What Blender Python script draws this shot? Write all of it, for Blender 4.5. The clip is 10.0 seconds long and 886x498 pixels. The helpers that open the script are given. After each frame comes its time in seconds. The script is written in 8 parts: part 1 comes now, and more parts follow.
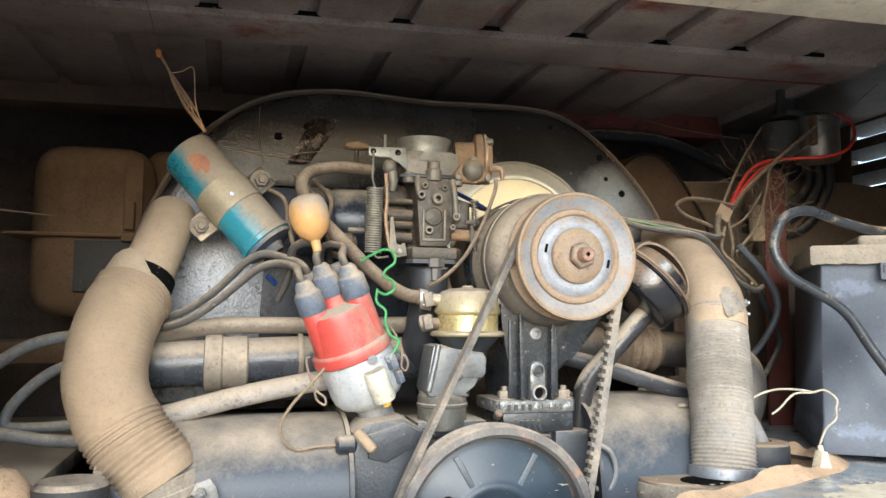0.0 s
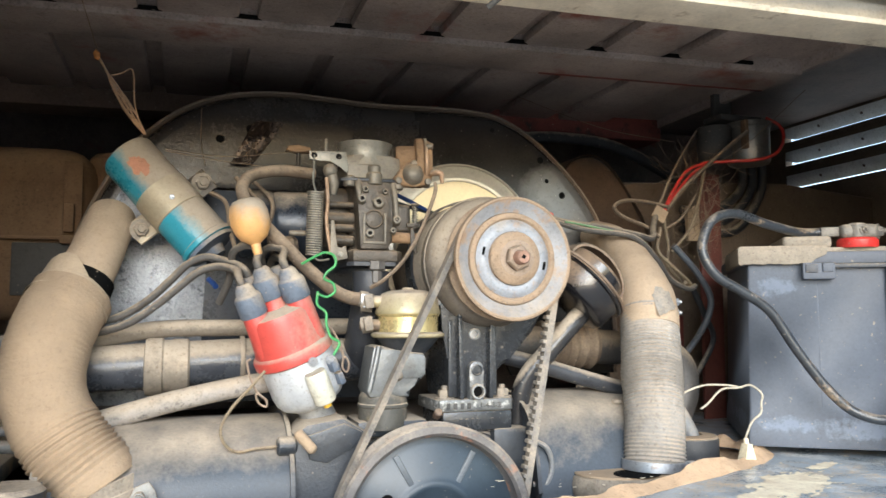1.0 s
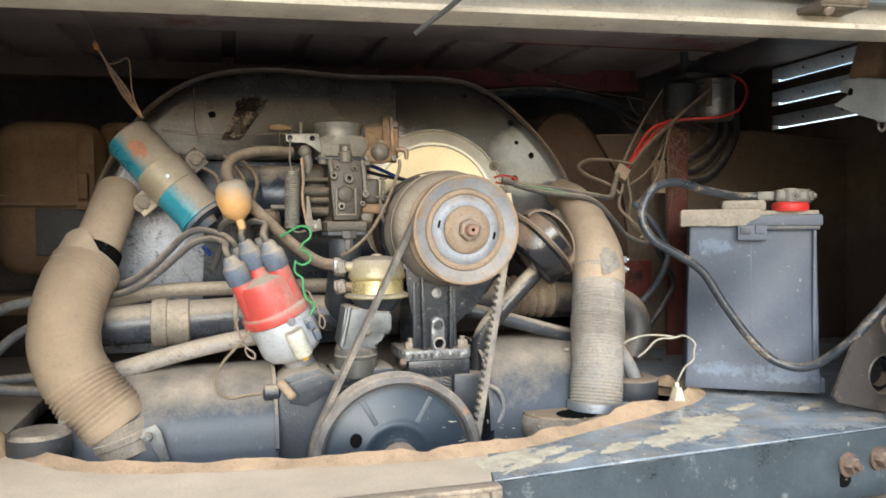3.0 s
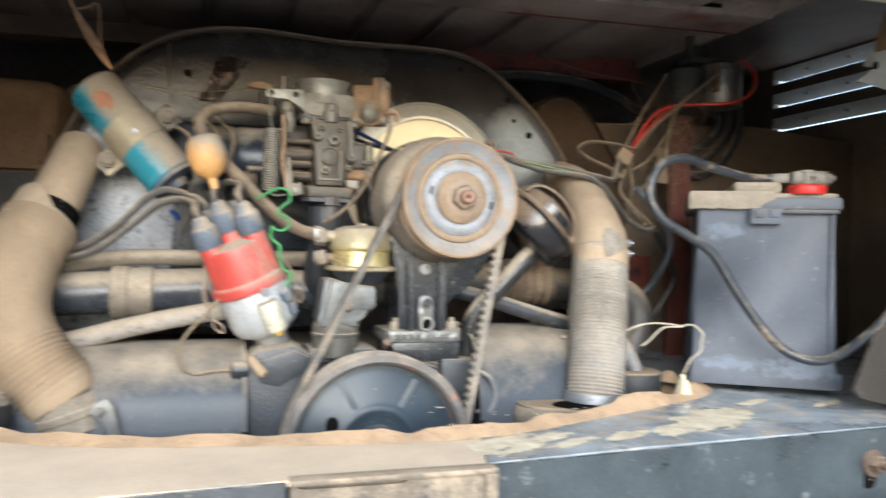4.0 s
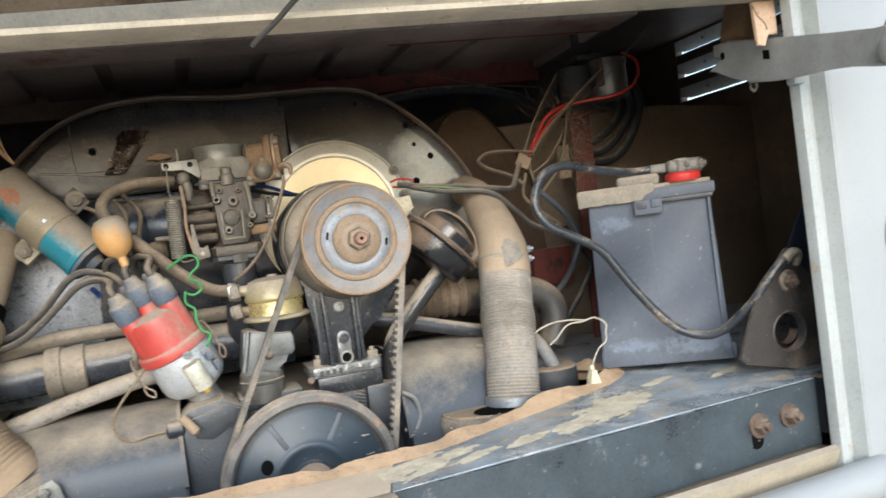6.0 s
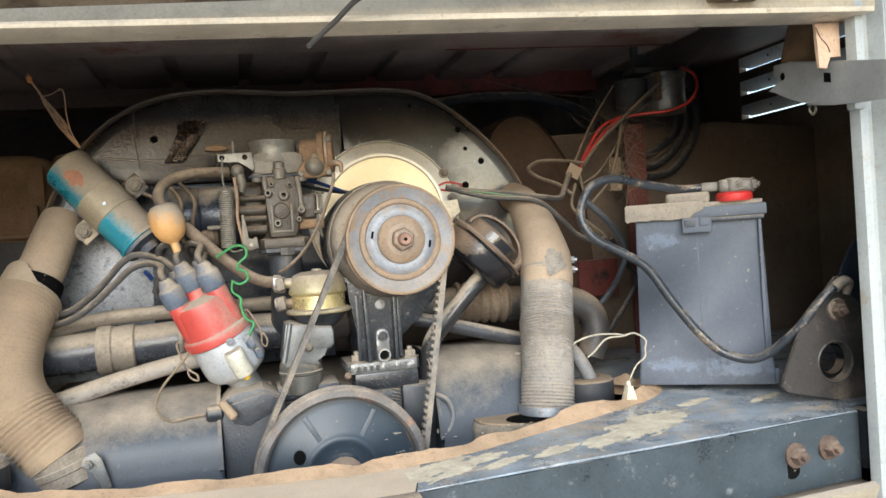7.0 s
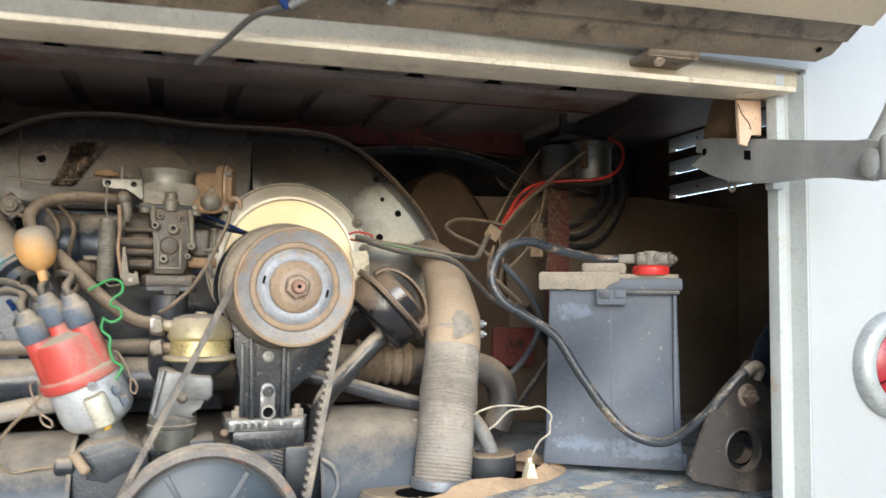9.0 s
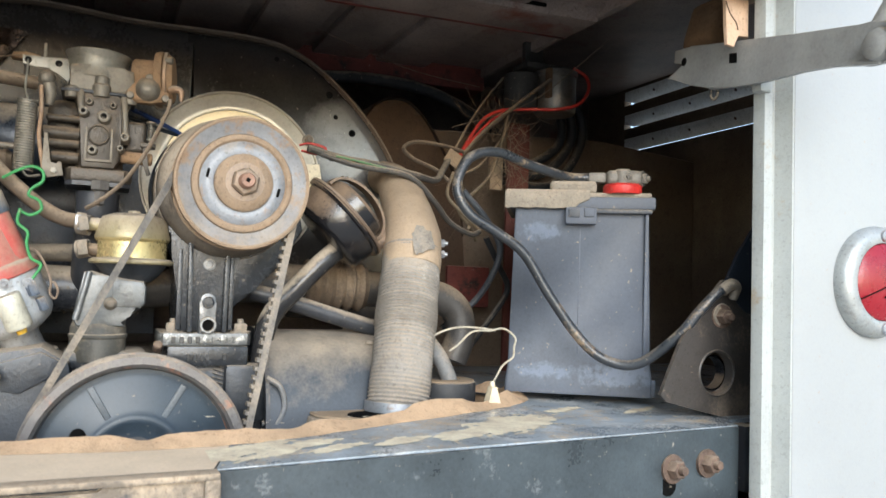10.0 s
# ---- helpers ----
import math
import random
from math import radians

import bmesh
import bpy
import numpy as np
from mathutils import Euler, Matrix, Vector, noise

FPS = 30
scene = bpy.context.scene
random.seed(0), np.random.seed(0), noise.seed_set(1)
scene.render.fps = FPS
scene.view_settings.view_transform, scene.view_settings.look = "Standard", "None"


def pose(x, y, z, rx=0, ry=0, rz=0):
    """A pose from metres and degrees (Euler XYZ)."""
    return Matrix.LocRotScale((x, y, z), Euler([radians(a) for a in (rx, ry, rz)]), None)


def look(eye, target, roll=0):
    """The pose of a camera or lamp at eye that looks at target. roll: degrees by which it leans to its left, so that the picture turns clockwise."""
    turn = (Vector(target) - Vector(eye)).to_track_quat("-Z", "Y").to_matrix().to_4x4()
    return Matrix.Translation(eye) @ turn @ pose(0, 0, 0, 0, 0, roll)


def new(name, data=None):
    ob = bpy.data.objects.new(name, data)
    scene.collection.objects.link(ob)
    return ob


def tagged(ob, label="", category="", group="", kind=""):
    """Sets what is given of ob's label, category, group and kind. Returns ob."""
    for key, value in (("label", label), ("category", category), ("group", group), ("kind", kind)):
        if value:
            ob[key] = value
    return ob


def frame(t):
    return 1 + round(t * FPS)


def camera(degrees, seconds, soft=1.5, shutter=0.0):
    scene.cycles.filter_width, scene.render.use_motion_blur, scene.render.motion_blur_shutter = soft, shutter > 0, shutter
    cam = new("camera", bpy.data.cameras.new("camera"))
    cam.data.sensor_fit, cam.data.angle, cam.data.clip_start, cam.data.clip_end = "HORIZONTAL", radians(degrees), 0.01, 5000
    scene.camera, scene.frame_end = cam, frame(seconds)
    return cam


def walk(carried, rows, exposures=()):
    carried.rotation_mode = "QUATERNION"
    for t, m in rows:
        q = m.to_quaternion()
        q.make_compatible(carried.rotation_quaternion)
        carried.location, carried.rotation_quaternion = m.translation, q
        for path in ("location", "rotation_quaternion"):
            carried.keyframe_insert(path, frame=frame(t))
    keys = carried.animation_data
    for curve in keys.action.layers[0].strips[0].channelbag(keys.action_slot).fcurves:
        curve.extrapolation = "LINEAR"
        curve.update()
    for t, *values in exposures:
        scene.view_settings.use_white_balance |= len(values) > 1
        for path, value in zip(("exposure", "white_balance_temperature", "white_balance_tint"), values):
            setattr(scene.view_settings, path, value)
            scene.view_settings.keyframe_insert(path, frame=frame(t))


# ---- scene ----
cam = camera(59.8, 10.0, shutter=0.35)
METRES, EYE, TILT, LEAN, TURN = 0.75, 0.95, 0.0, 0.0, -15.0
ROWS = [
    (0.0, 0.0, 0.0, 0.0, -0.04, 5.23, -0.39),
    (0.5, 0.0074, -0.0153, -0.0001, -1.09, 5.23, -0.22),
    (1.0, 0.0205, -0.0202, 0.0077, -3.27, 4.9, 0.07),
    (1.5, 0.0372, -0.0236, 0.024, -4.46, 2.58, -0.46),
    (2.0, 0.0827, -0.0965, 0.0887, -2.47, -4.67, -0.94),
    (2.5, 0.1117, -0.1523, 0.0852, -2.46, -5.72, -1.37),
    (2.7, 0.1196, -0.1613, 0.0894, -1.81, -4.32, -0.06),
    (3.8, 0.0889, -0.0905, 0.0378, 1.32, 0.13, -0.63),
    (4.0, 0.1052, -0.063, 0.0136, -2.17, -0.12, -1.3),
    (4.5, 0.1728, -0.0508, 0.0006, -8.18, 1.17, -1.51),
    (5.0, 0.2272, -0.0885, 0.0174, -8.5, 3.2, -0.4),
    (5.5, 0.2323, -0.1198, 0.0377, -6.88, 2.87, 1.62),
    (6.0, 0.2201, -0.1424, 0.079, -3.6, -1.58, 7.43),
    (6.2, 0.2198, -0.1386, 0.0951, -2.30, -2.46, 8.18),
    (7.3, 0.2485, -0.1518, 0.0759, -0.25, -0.08, 2.14),
    (7.5, 0.2655, -0.1432, 0.0743, -1.34, 0.92, 1.46),
    (8.0, 0.2925, -0.1059, 0.0799, -3.41, 2.13, 2.93),
    (8.5, 0.2581, -0.1248, 0.094, -1.79, 3.33, 2.55),
    (9.0, 0.283, -0.0801, 0.0692, -4.34, 3.48, -0.57),
    (9.5, 0.2725, -0.0218, 0.0135, -8.03, 3.11, -0.39),
    (10.0, 0.2567, 0.0127, -0.0378, -9.31, 2.9, -1.85),
]
EXPOSURE = 1.2724
walk(
    cam,
    [(t, pose(0, 0, EYE, TILT, LEAN, TURN) @ pose(METRES * x, METRES * y, METRES * z, 90 + pitch, roll, yaw)) for t, x, y, z, yaw, pitch, roll in ROWS],
    exposures=[(t, EXPOSURE + e) for t, e in ((0.0, 0.47), (1.5, 0.43), (2.0, 0.24), (2.5, 0.14), (2.9, 0.2), (4.0, 0.35), (4.6, 0.12), (5.5, 0.02), (6.2, 0.07), (7.3, 0.15), (8.5, 0.2), (10.0, 0.14))],
)

# world and sun: soft daylight from behind the open lid
world = bpy.data.worlds.new("sky")
scene.world = world
world.use_nodes = True
wn = world.node_tree.nodes
wl = world.node_tree.links
sky = wn.new("ShaderNodeTexSky")
sky.sky_type = "NISHITA"
sky.sun_disc = False
sky.sun_elevation = radians(23)
sky.sun_rotation = radians(192)
sky.dust_density = 0.8
wl.new(sky.outputs[0], wn["Background"].inputs[0])
wn["Background"].inputs[1].default_value = 0.1286
sun_data = bpy.data.lights.new("sun", "SUN")
sun_data.energy = 1.5
sun_data.angle = radians(46)
sun_data.color = (0.865, 0.94, 1.0)
sun = new("sun", sun_data)
sun.matrix_world = look((-1.0, -5.0, 3.3), (0.3, 0.6, 1.0))


# ---- materials ----
DUST = (0.390, 0.326, 0.252)


def material(name, base, rough=0.6, metal=0.0, dust=-0.3, up=0.6, var=0.25, scale=25.0, bump=0.25, fine=350.0, wear=None, wear_at=0.62, wear_scale=30.0, coat=0.0, dustcol=DUST, spread=1.5, hard=2.2, flecks=0.6, grime=0.62, grainy=0.17, spots=(), spotcol=(0.3, 0.3, 0.3), ragged=0.5, spotmetal=None):
    """A worn surface: mottled base, patches of wear or painted sheen, and dust that lies thickest where the surface
    faces up.
    """
    m = bpy.data.materials.new(name)
    m.use_nodes = True
    n, k = m.node_tree.nodes, m.node_tree.links
    bsdf = n["Principled BSDF"]
    geo = n.new("ShaderNodeNewGeometry")

    def noise_at(s, detail=4.0, rough_=0.6):
        t = n.new("ShaderNodeTexNoise")
        t.inputs["Scale"].default_value, t.inputs["Detail"].default_value, t.inputs["Roughness"].default_value = s, detail, rough_
        k.new(geo.outputs["Position"], t.inputs["Vector"])
        return t.outputs["Fac"]

    def math_(op, a, b=None, c=None, clamp=False):
        x = n.new("ShaderNodeMath")
        x.operation, x.use_clamp = op, clamp
        for i, v in enumerate((a, b, c)):
            if v is None:
                continue
            if isinstance(v, (int, float)):
                x.inputs[i].default_value = v
            else:
                k.new(v, x.inputs[i])
        return x.outputs[0]

    def mix(f, a, b):
        x = n.new("ShaderNodeMix")
        x.data_type = "RGBA"
        for sock, v in ((x.inputs["Factor"], f), (x.inputs["A"], a), (x.inputs["B"], b)):
            if isinstance(v, tuple):
                sock.default_value = (*v[:3], 1)
            elif isinstance(v, (int, float)):
                sock.default_value = v
            else:
                k.new(v, sock)
        return x.outputs["Result"]

    def mixf(f, a, b):
        return math_("MULTIPLY_ADD", f, b - a, a)

    coarse, grain = noise_at(scale), noise_at(fine, 3.0)
    tone = math_("ADD", math_("MULTIPLY", coarse, 0.7), math_("MULTIPLY", grain, 0.3))
    tone = math_("MULTIPLY_ADD", math_("SUBTRACT", tone, 0.5), 2.4, 0.5, clamp=True)
    col = mix(tone, tuple(c * (1 - var) for c in base), tuple(min(0.95, c * (1 + var)) for c in base))
    rough_v, metal_v = rough, metal
    if wear:
        wf = math_("MULTIPLY", math_("SUBTRACT", noise_at(wear_scale, 6.0, 0.68), wear_at), 9.0, clamp=True)
        col = mix(wf, col, wear)
    sf = None
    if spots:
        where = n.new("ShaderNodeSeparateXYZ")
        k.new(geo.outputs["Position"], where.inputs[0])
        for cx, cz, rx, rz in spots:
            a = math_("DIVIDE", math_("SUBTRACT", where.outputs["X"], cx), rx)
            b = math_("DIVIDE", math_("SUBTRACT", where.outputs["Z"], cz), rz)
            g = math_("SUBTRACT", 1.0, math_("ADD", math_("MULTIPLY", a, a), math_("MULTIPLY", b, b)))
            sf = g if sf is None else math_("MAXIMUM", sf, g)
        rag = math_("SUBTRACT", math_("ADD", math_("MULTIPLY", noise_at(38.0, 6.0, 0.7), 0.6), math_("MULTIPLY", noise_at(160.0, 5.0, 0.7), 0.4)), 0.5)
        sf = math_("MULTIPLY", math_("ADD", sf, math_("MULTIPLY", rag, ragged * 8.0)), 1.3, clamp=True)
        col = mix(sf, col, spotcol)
    sep = n.new("ShaderNodeSeparateXYZ")
    k.new(geo.outputs["Normal"], sep.inputs[0])
    stretch = n.new("ShaderNodeMapping")
    stretch.inputs["Scale"].default_value = (1.0, 1.0, 0.22)
    k.new(geo.outputs["Position"], stretch.inputs["Vector"])
    runs = n.new("ShaderNodeTexNoise")
    runs.inputs["Scale"].default_value, runs.inputs["Detail"].default_value = scale * 1.6 + 20, 4.0
    k.new(stretch.outputs[0], runs.inputs["Vector"])
    dn = math_("ADD", math_("MULTIPLY", noise_at(scale * 0.55 + 5, 6.0, 0.7), 0.55), math_("ADD", math_("MULTIPLY", runs.outputs["Fac"], 0.28), math_("MULTIPLY", grain, grainy)))
    f = math_("MULTIPLY_ADD", sep.outputs["Z"], up, dust)
    f = math_("ADD", f, math_("MULTIPLY", math_("SUBTRACT", dn, 0.5), spread))
    f = math_("MULTIPLY", f, hard, clamp=True)
    speck = math_("MULTIPLY", math_("SUBTRACT", noise_at(190.0, 2.0, 0.5), 0.69), 14.0 * flecks, clamp=True)
    f = math_("MAXIMUM", f, math_("MULTIPLY", speck, 0.8))
    dcol = mix(tone, tuple(c * 0.8 for c in dustcol), tuple(c * 1.12 for c in dustcol))
    out = mix(f, col, dcol)
    if grime:
        gf = math_("MULTIPLY", math_("SUBTRACT", noise_at(85.0, 6.0, 0.78), 0.53), 5.0, clamp=True)
        pits = math_("MULTIPLY", math_("SUBTRACT", noise_at(300.0, 2.0, 0.5), 0.60), 9.0, clamp=True)
        gf = math_("MAXIMUM", gf, math_("MULTIPLY", pits, 0.8))
        x = n.new("ShaderNodeMix")
        x.data_type, x.blend_type = "RGBA", "MULTIPLY"
        k.new(math_("MULTIPLY", gf, grime), x.inputs["Factor"])
        k.new(out, x.inputs["A"])
        x.inputs["B"].default_value = (0.42, 0.38, 0.34, 1)
        out = x.outputs["Result"]
    k.new(out, bsdf.inputs["Base Color"])
    rv = math_("ADD", mixf(f, rough, 0.95), math_("MULTIPLY", math_("SUBTRACT", tone, 0.5), 0.2), clamp=True)
    k.new(rv, bsdf.inputs["Roughness"])
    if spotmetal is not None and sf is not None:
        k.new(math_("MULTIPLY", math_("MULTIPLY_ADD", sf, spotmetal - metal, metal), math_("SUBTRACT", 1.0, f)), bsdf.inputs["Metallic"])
    elif metal:
        k.new(mixf(f, metal, 0.0), bsdf.inputs["Metallic"])
    if coat:
        bsdf.inputs["Coat Weight"].default_value = coat
        bsdf.inputs["Coat Roughness"].default_value = 0.25
    b = n.new("ShaderNodeBump")
    b.inputs["Strength"].default_value = bump
    b.inputs["Distance"].default_value = 0.0012
    k.new(math_("ADD", math_("ADD", grain, math_("MULTIPLY", f, 0.5)), math_("MULTIPLY", coarse, 0.8)), b.inputs["Height"])
    k.new(b.outputs[0], bsdf.inputs["Normal"])
    return m


M_BLACK = material("black_tin", (0.035, 0.038, 0.045), 0.42, dust=-0.28, up=0.95, wear=(0.25, 0.25, 0.26), wear_at=0.70, wear_scale=45)
M_SHROUD = material("shroud_black", (0.034, 0.031, 0.029), 0.26, metal=0.2, dust=-0.57, up=0.9, scale=12, var=0.5, spread=2.2, wear=(0.17, 0.15, 0.135), wear_at=0.64, wear_scale=30, grime=0.3, flecks=0.4, dustcol=(0.235, 0.18, 0.135))
M_SHROUD_L = material("shroud_grey", (0.30, 0.32, 0.35), 0.30, metal=0.2, dust=-0.3, up=0.8, scale=22, var=0.45, bump=0.7, wear=(0.07, 0.08, 0.10), wear_at=0.56, wear_scale=60)
# Pale grey patches paint streaked highlights onto the bare blue-black front.
M_TIN = material("dusty_tin", (0.036, 0.046, 0.06), 0.45, dust=-0.2, up=1.0, scale=4.5, var=0.5, spread=3.0, hard=1.25, grainy=0.06, flecks=0.2, grime=0.3, bump=0.15, wear=(0.19, 0.205, 0.22), wear_at=0.62, wear_scale=16)
M_DUST = material("dust", (0.50, 0.345, 0.22), 0.95, dustcol=(0.50, 0.345, 0.22), dust=0.6, bump=0.7, fine=500, scale=40)
M_CARD = material("dusty_card", (0.33, 0.25, 0.175), 0.9, dust=0.5, bump=0.8, dustcol=(0.35, 0.258, 0.172), grime=0.25, fine=420, scale=30, var=0.15)
M_HOSE = material("corrugated_paper", (0.27, 0.25, 0.225), 0.85, dust=-0.02, up=0.35, scale=30, bump=0.4, wear=(0.44, 0.415, 0.37), wear_at=0.6, wear_scale=50, dustcol=(0.4, 0.32, 0.235))
M_ALU = material("cast_alloy", (0.30, 0.30, 0.295), 0.45, metal=0.4, dust=-0.15, up=0.9, scale=40, bump=0.5, wear=(0.09, 0.09, 0.09), wear_at=0.6, wear_scale=70)
M_CAST = material("sooty_casting", (0.04, 0.044, 0.05), 0.26, metal=0.25, dust=-0.34, up=0.95, scale=40, bump=0.3, wear=(0.3, 0.31, 0.31), wear_at=0.66, wear_scale=80)
M_CARB = material("carburettor_zinc", (0.066, 0.055, 0.043), 0.4, metal=0.3, dust=-0.06, up=0.7, dustcol=(0.25, 0.185, 0.125), scale=60, bump=0.6, wear=(0.08, 0.07, 0.06), wear_at=0.57, wear_scale=90, grime=0.5)
M_STEEL = material("dull_steel", (0.38, 0.40, 0.43), 0.42, metal=0.7, dust=-0.3, up=0.6, scale=35, wear=(0.30, 0.20, 0.13), wear_at=0.6, wear_scale=60)
M_ZINC = material("yellow_zinc", (0.4, 0.34, 0.2), 0.36, metal=0.35, dust=0.0, up=1.1, scale=30, wear=(0.55, 0.50, 0.42), wear_at=0.6, hard=1.5)
M_GOLD = material("bright_plate", (0.82, 0.69, 0.45), 0.36, metal=0.4, grime=0.15, dust=-0.7, up=0.3, scale=12, var=0.12, wear=(0.8, 0.55, 0.26), wear_at=0.62, wear_scale=22, flecks=0.1, bump=0.04)
M_WHITE = material("white_paint", (0.335, 0.35, 0.356), 0.4, dust=-0.75, up=0.7, var=0.05, scale=6, bump=0.08, coat=0.2, grime=0.06)
M_FLANGE = material("grey_white_flange", (0.385, 0.405, 0.395), 0.5, grime=0.35, flecks=0.2, dust=-0.55, up=0.7, var=0.12, scale=14, wear=(0.36, 0.30, 0.22), wear_at=0.61, wear_scale=30)
M_HEAD = material("grimy_header", (0.45, 0.385, 0.285), 0.6, grime=0.3, dust=-0.25, up=0.8, var=0.25, scale=16, wear=(0.20, 0.15, 0.10), wear_at=0.63, wear_scale=24)
M_LID = material("grimy_lid", (0.46, 0.378, 0.268), 0.42, grime=0.35, dust=-0.3, up=0.3, var=0.22, scale=6, wear=(0.16, 0.115, 0.075), wear_at=0.64, wear_scale=16)
M_BAY = material("dark_bay", (0.15, 0.125, 0.115), 0.38, dust=-0.36, up=0.6, var=0.65, scale=9, wear=(0.17, 0.055, 0.04), wear_at=0.60, wear_scale=7, flecks=0.8, grime=0.8)
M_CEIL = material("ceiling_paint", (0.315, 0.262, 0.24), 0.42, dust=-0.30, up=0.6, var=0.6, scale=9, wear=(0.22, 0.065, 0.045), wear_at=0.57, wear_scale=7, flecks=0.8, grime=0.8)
M_BAYRED = material("red_overspray", (0.17, 0.04, 0.032), 0.7, dust=-0.35, up=0.6, var=0.4, scale=12, wear=(0.04, 0.025, 0.02), wear_at=0.55, wear_scale=20)
M_WALL = material("dusty_wall", (0.17, 0.125, 0.09), 0.85, dust=-0.02, up=0.6, var=0.3, scale=6, spread=0.9)
M_RAIL = material("rail_paint", (0.048, 0.061, 0.07), 0.34, dust=-0.26, up=0.3, scale=22, var=0.4, wear=(0.2, 0.215, 0.225), wear_at=0.615, wear_scale=42, spread=2.6, hard=2.0, bump=0.1, grime=0.35, dustcol=(0.4, 0.36, 0.3))
M_SHELFDUST = material("dusty_shelf", (0.30, 0.30, 0.29), 0.6, dust=0.12, up=0.6, scale=14, spread=2.4, hard=3.0, dustcol=(0.8, 0.645, 0.475), bump=0.3, grime=0.12, flecks=0.1)
M_BATT = material("battery_case", (0.092, 0.106, 0.133), 0.62, dust=-0.38, up=0.55, scale=8, var=0.3, bump=0.05, grime=0.25, wear=(0.22, 0.27, 0.35), wear_at=0.645, wear_scale=20, flecks=0.8, spots=((0.700, 0.836, 0.050, 0.013), (0.630, 0.838, 0.032, 0.009), (0.622, 0.985, 0.018, 0.011), (0.735, 0.955, 0.012, 0.03)), spotcol=(0.15, 0.18, 0.235), ragged=0.9)
M_BATTLID = material("battery_lid", (0.045, 0.05, 0.06), 0.5, dust=-0.05, up=0.6, scale=30)
M_RUBBER = material("cable_rubber", (0.075, 0.085, 0.10), 0.5, dust=-0.15, up=0.45, scale=40, var=0.3)
M_BELT = material("belt_rubber", (0.13, 0.125, 0.12), 0.7, dust=0.16, up=0.2, scale=60)
M_DHOSE = material("dusty_rubber", (0.11, 0.08, 0.055), 0.8, dust=0.12, up=0.45, scale=40, dustcol=(0.33, 0.25, 0.175))
M_TEAL = material("teal_paint", (0.03, 0.25, 0.33), 0.3, dust=0.06, up=1.3, scale=30, var=0.15, wear=(0.36, 0.15, 0.09), wear_at=0.68, wear_scale=45, coat=0.3, grime=0.3)
M_BAND = material("coil_band", (0.40, 0.34, 0.24), 0.5, metal=0.3, dust=0.02, up=0.5, scale=40, grime=0.3)
M_REDCAP = material("red_bakelite", (0.46, 0.062, 0.05), 0.38, dust=0.02, up=0.95, scale=50, var=0.12, bump=0.15, hard=1.3, grime=0.3)
M_BOOT = material("grey_boot", (0.1, 0.125, 0.165), 0.6, dust=0.05, up=1.0, scale=50, hard=1.6)
M_ORANGE = material("amber_plastic", (0.62, 0.34, 0.13), 0.4, dust=0.10, up=0.8, scale=40, var=0.1, grime=0.2)
M_GREEN = material("green_wire", (0.045, 0.27, 0.085), 0.5, dust=-0.5, scale=60)
M_REDWIRE = material("red_wire", (0.48, 0.035, 0.025), 0.45, dust=-0.5, scale=60)
M_BLUE = material("blue_wire", (0.015, 0.055, 0.22), 0.45, dust=-0.5, scale=60)
M_WHITEWIRE = material("white_wire", (0.42, 0.38, 0.30), 0.6, dust=-0.2, scale=60)
M_CREAM = material("cream_plastic", (0.66, 0.58, 0.42), 0.5, dust=-0.3, up=0.5, scale=60)
M_WEB = material("cobweb", (0.2, 0.145, 0.1), 0.9, dust=0.0, dustcol=(0.24, 0.18, 0.125))
M_REDLENS = material("red_lens", (0.25, 0.006, 0.014), 0.3, grime=0.0, dust=-0.7, var=0.12, scale=80, bump=0.2, coat=0.3)
M_RING = material("lamp_ring", (0.36, 0.38, 0.38), 0.4, metal=0.4, dust=-0.45, up=0.5)
M_REDTERM = material("red_terminal", (0.56, 0.035, 0.03), 0.4, dust=-0.5)
M_CAN = material("steel_can", (0.22, 0.21, 0.19), 0.38, metal=0.7, dust=-0.15, up=0.5, scale=30)
M_BROWN = material("brown_dusty_box", (0.16, 0.095, 0.052), 0.9, dust=0.0, up=0.6, scale=14, spread=0.9, dustcol=(0.3, 0.2, 0.12))
M_HOLE = material("hole_dark", (0.006, 0.006, 0.006), 0.9, dust=-2.0, var=0.1)
M_HOLE.node_tree.nodes["Principled BSDF"].inputs["Specular IOR Level"].default_value = 0.05
M_GROUND = material("dry_ground", (0.46, 0.41, 0.34), 0.95, dust=-0.6, up=0.1, scale=1.5, fine=60)
M_ARM = material("arm_grey", (0.33, 0.335, 0.33), 0.42, metal=0.0, dust=-0.4, up=0.6, scale=25, wear=(0.22, 0.14, 0.09), wear_at=0.66, wear_scale=40, grime=0.2, flecks=0.2)


M_MANI = material("manifold_black", (0.040, 0.045, 0.055), 0.28, dust=-0.20, up=1.1, scale=26, spread=1.5, hard=2.6)
M_PIPEDUST = material("dust_browned_pipe", (0.055, 0.052, 0.050), 0.5, dust=-0.02, up=0.7, scale=20, spread=1.8, dustcol=(0.29, 0.225, 0.16))
M_PALEPIPE = material("pale_pipe", (0.30, 0.27, 0.24), 0.7, dust=0.1, up=0.6, scale=40, wear=(0.06, 0.055, 0.055), wear_at=0.545, wear_scale=60)
M_BLUEBLACK = material("blue_black", (0.028, 0.036, 0.05), 0.3, metal=0.2, dust=-0.2, up=0.7, scale=30)
M_CASE = material("engine_case_dark", (0.04, 0.046, 0.055), 0.42, metal=0.2, dust=-0.16, up=0.85, scale=25, bump=0.4)
M_OIL = material("oil_black", (0.01, 0.01, 0.012), 0.12, dust=-0.05, up=1.2, hard=3.0, flecks=0.1, scale=20, coat=0.4, dustcol=(0.22, 0.155, 0.105))
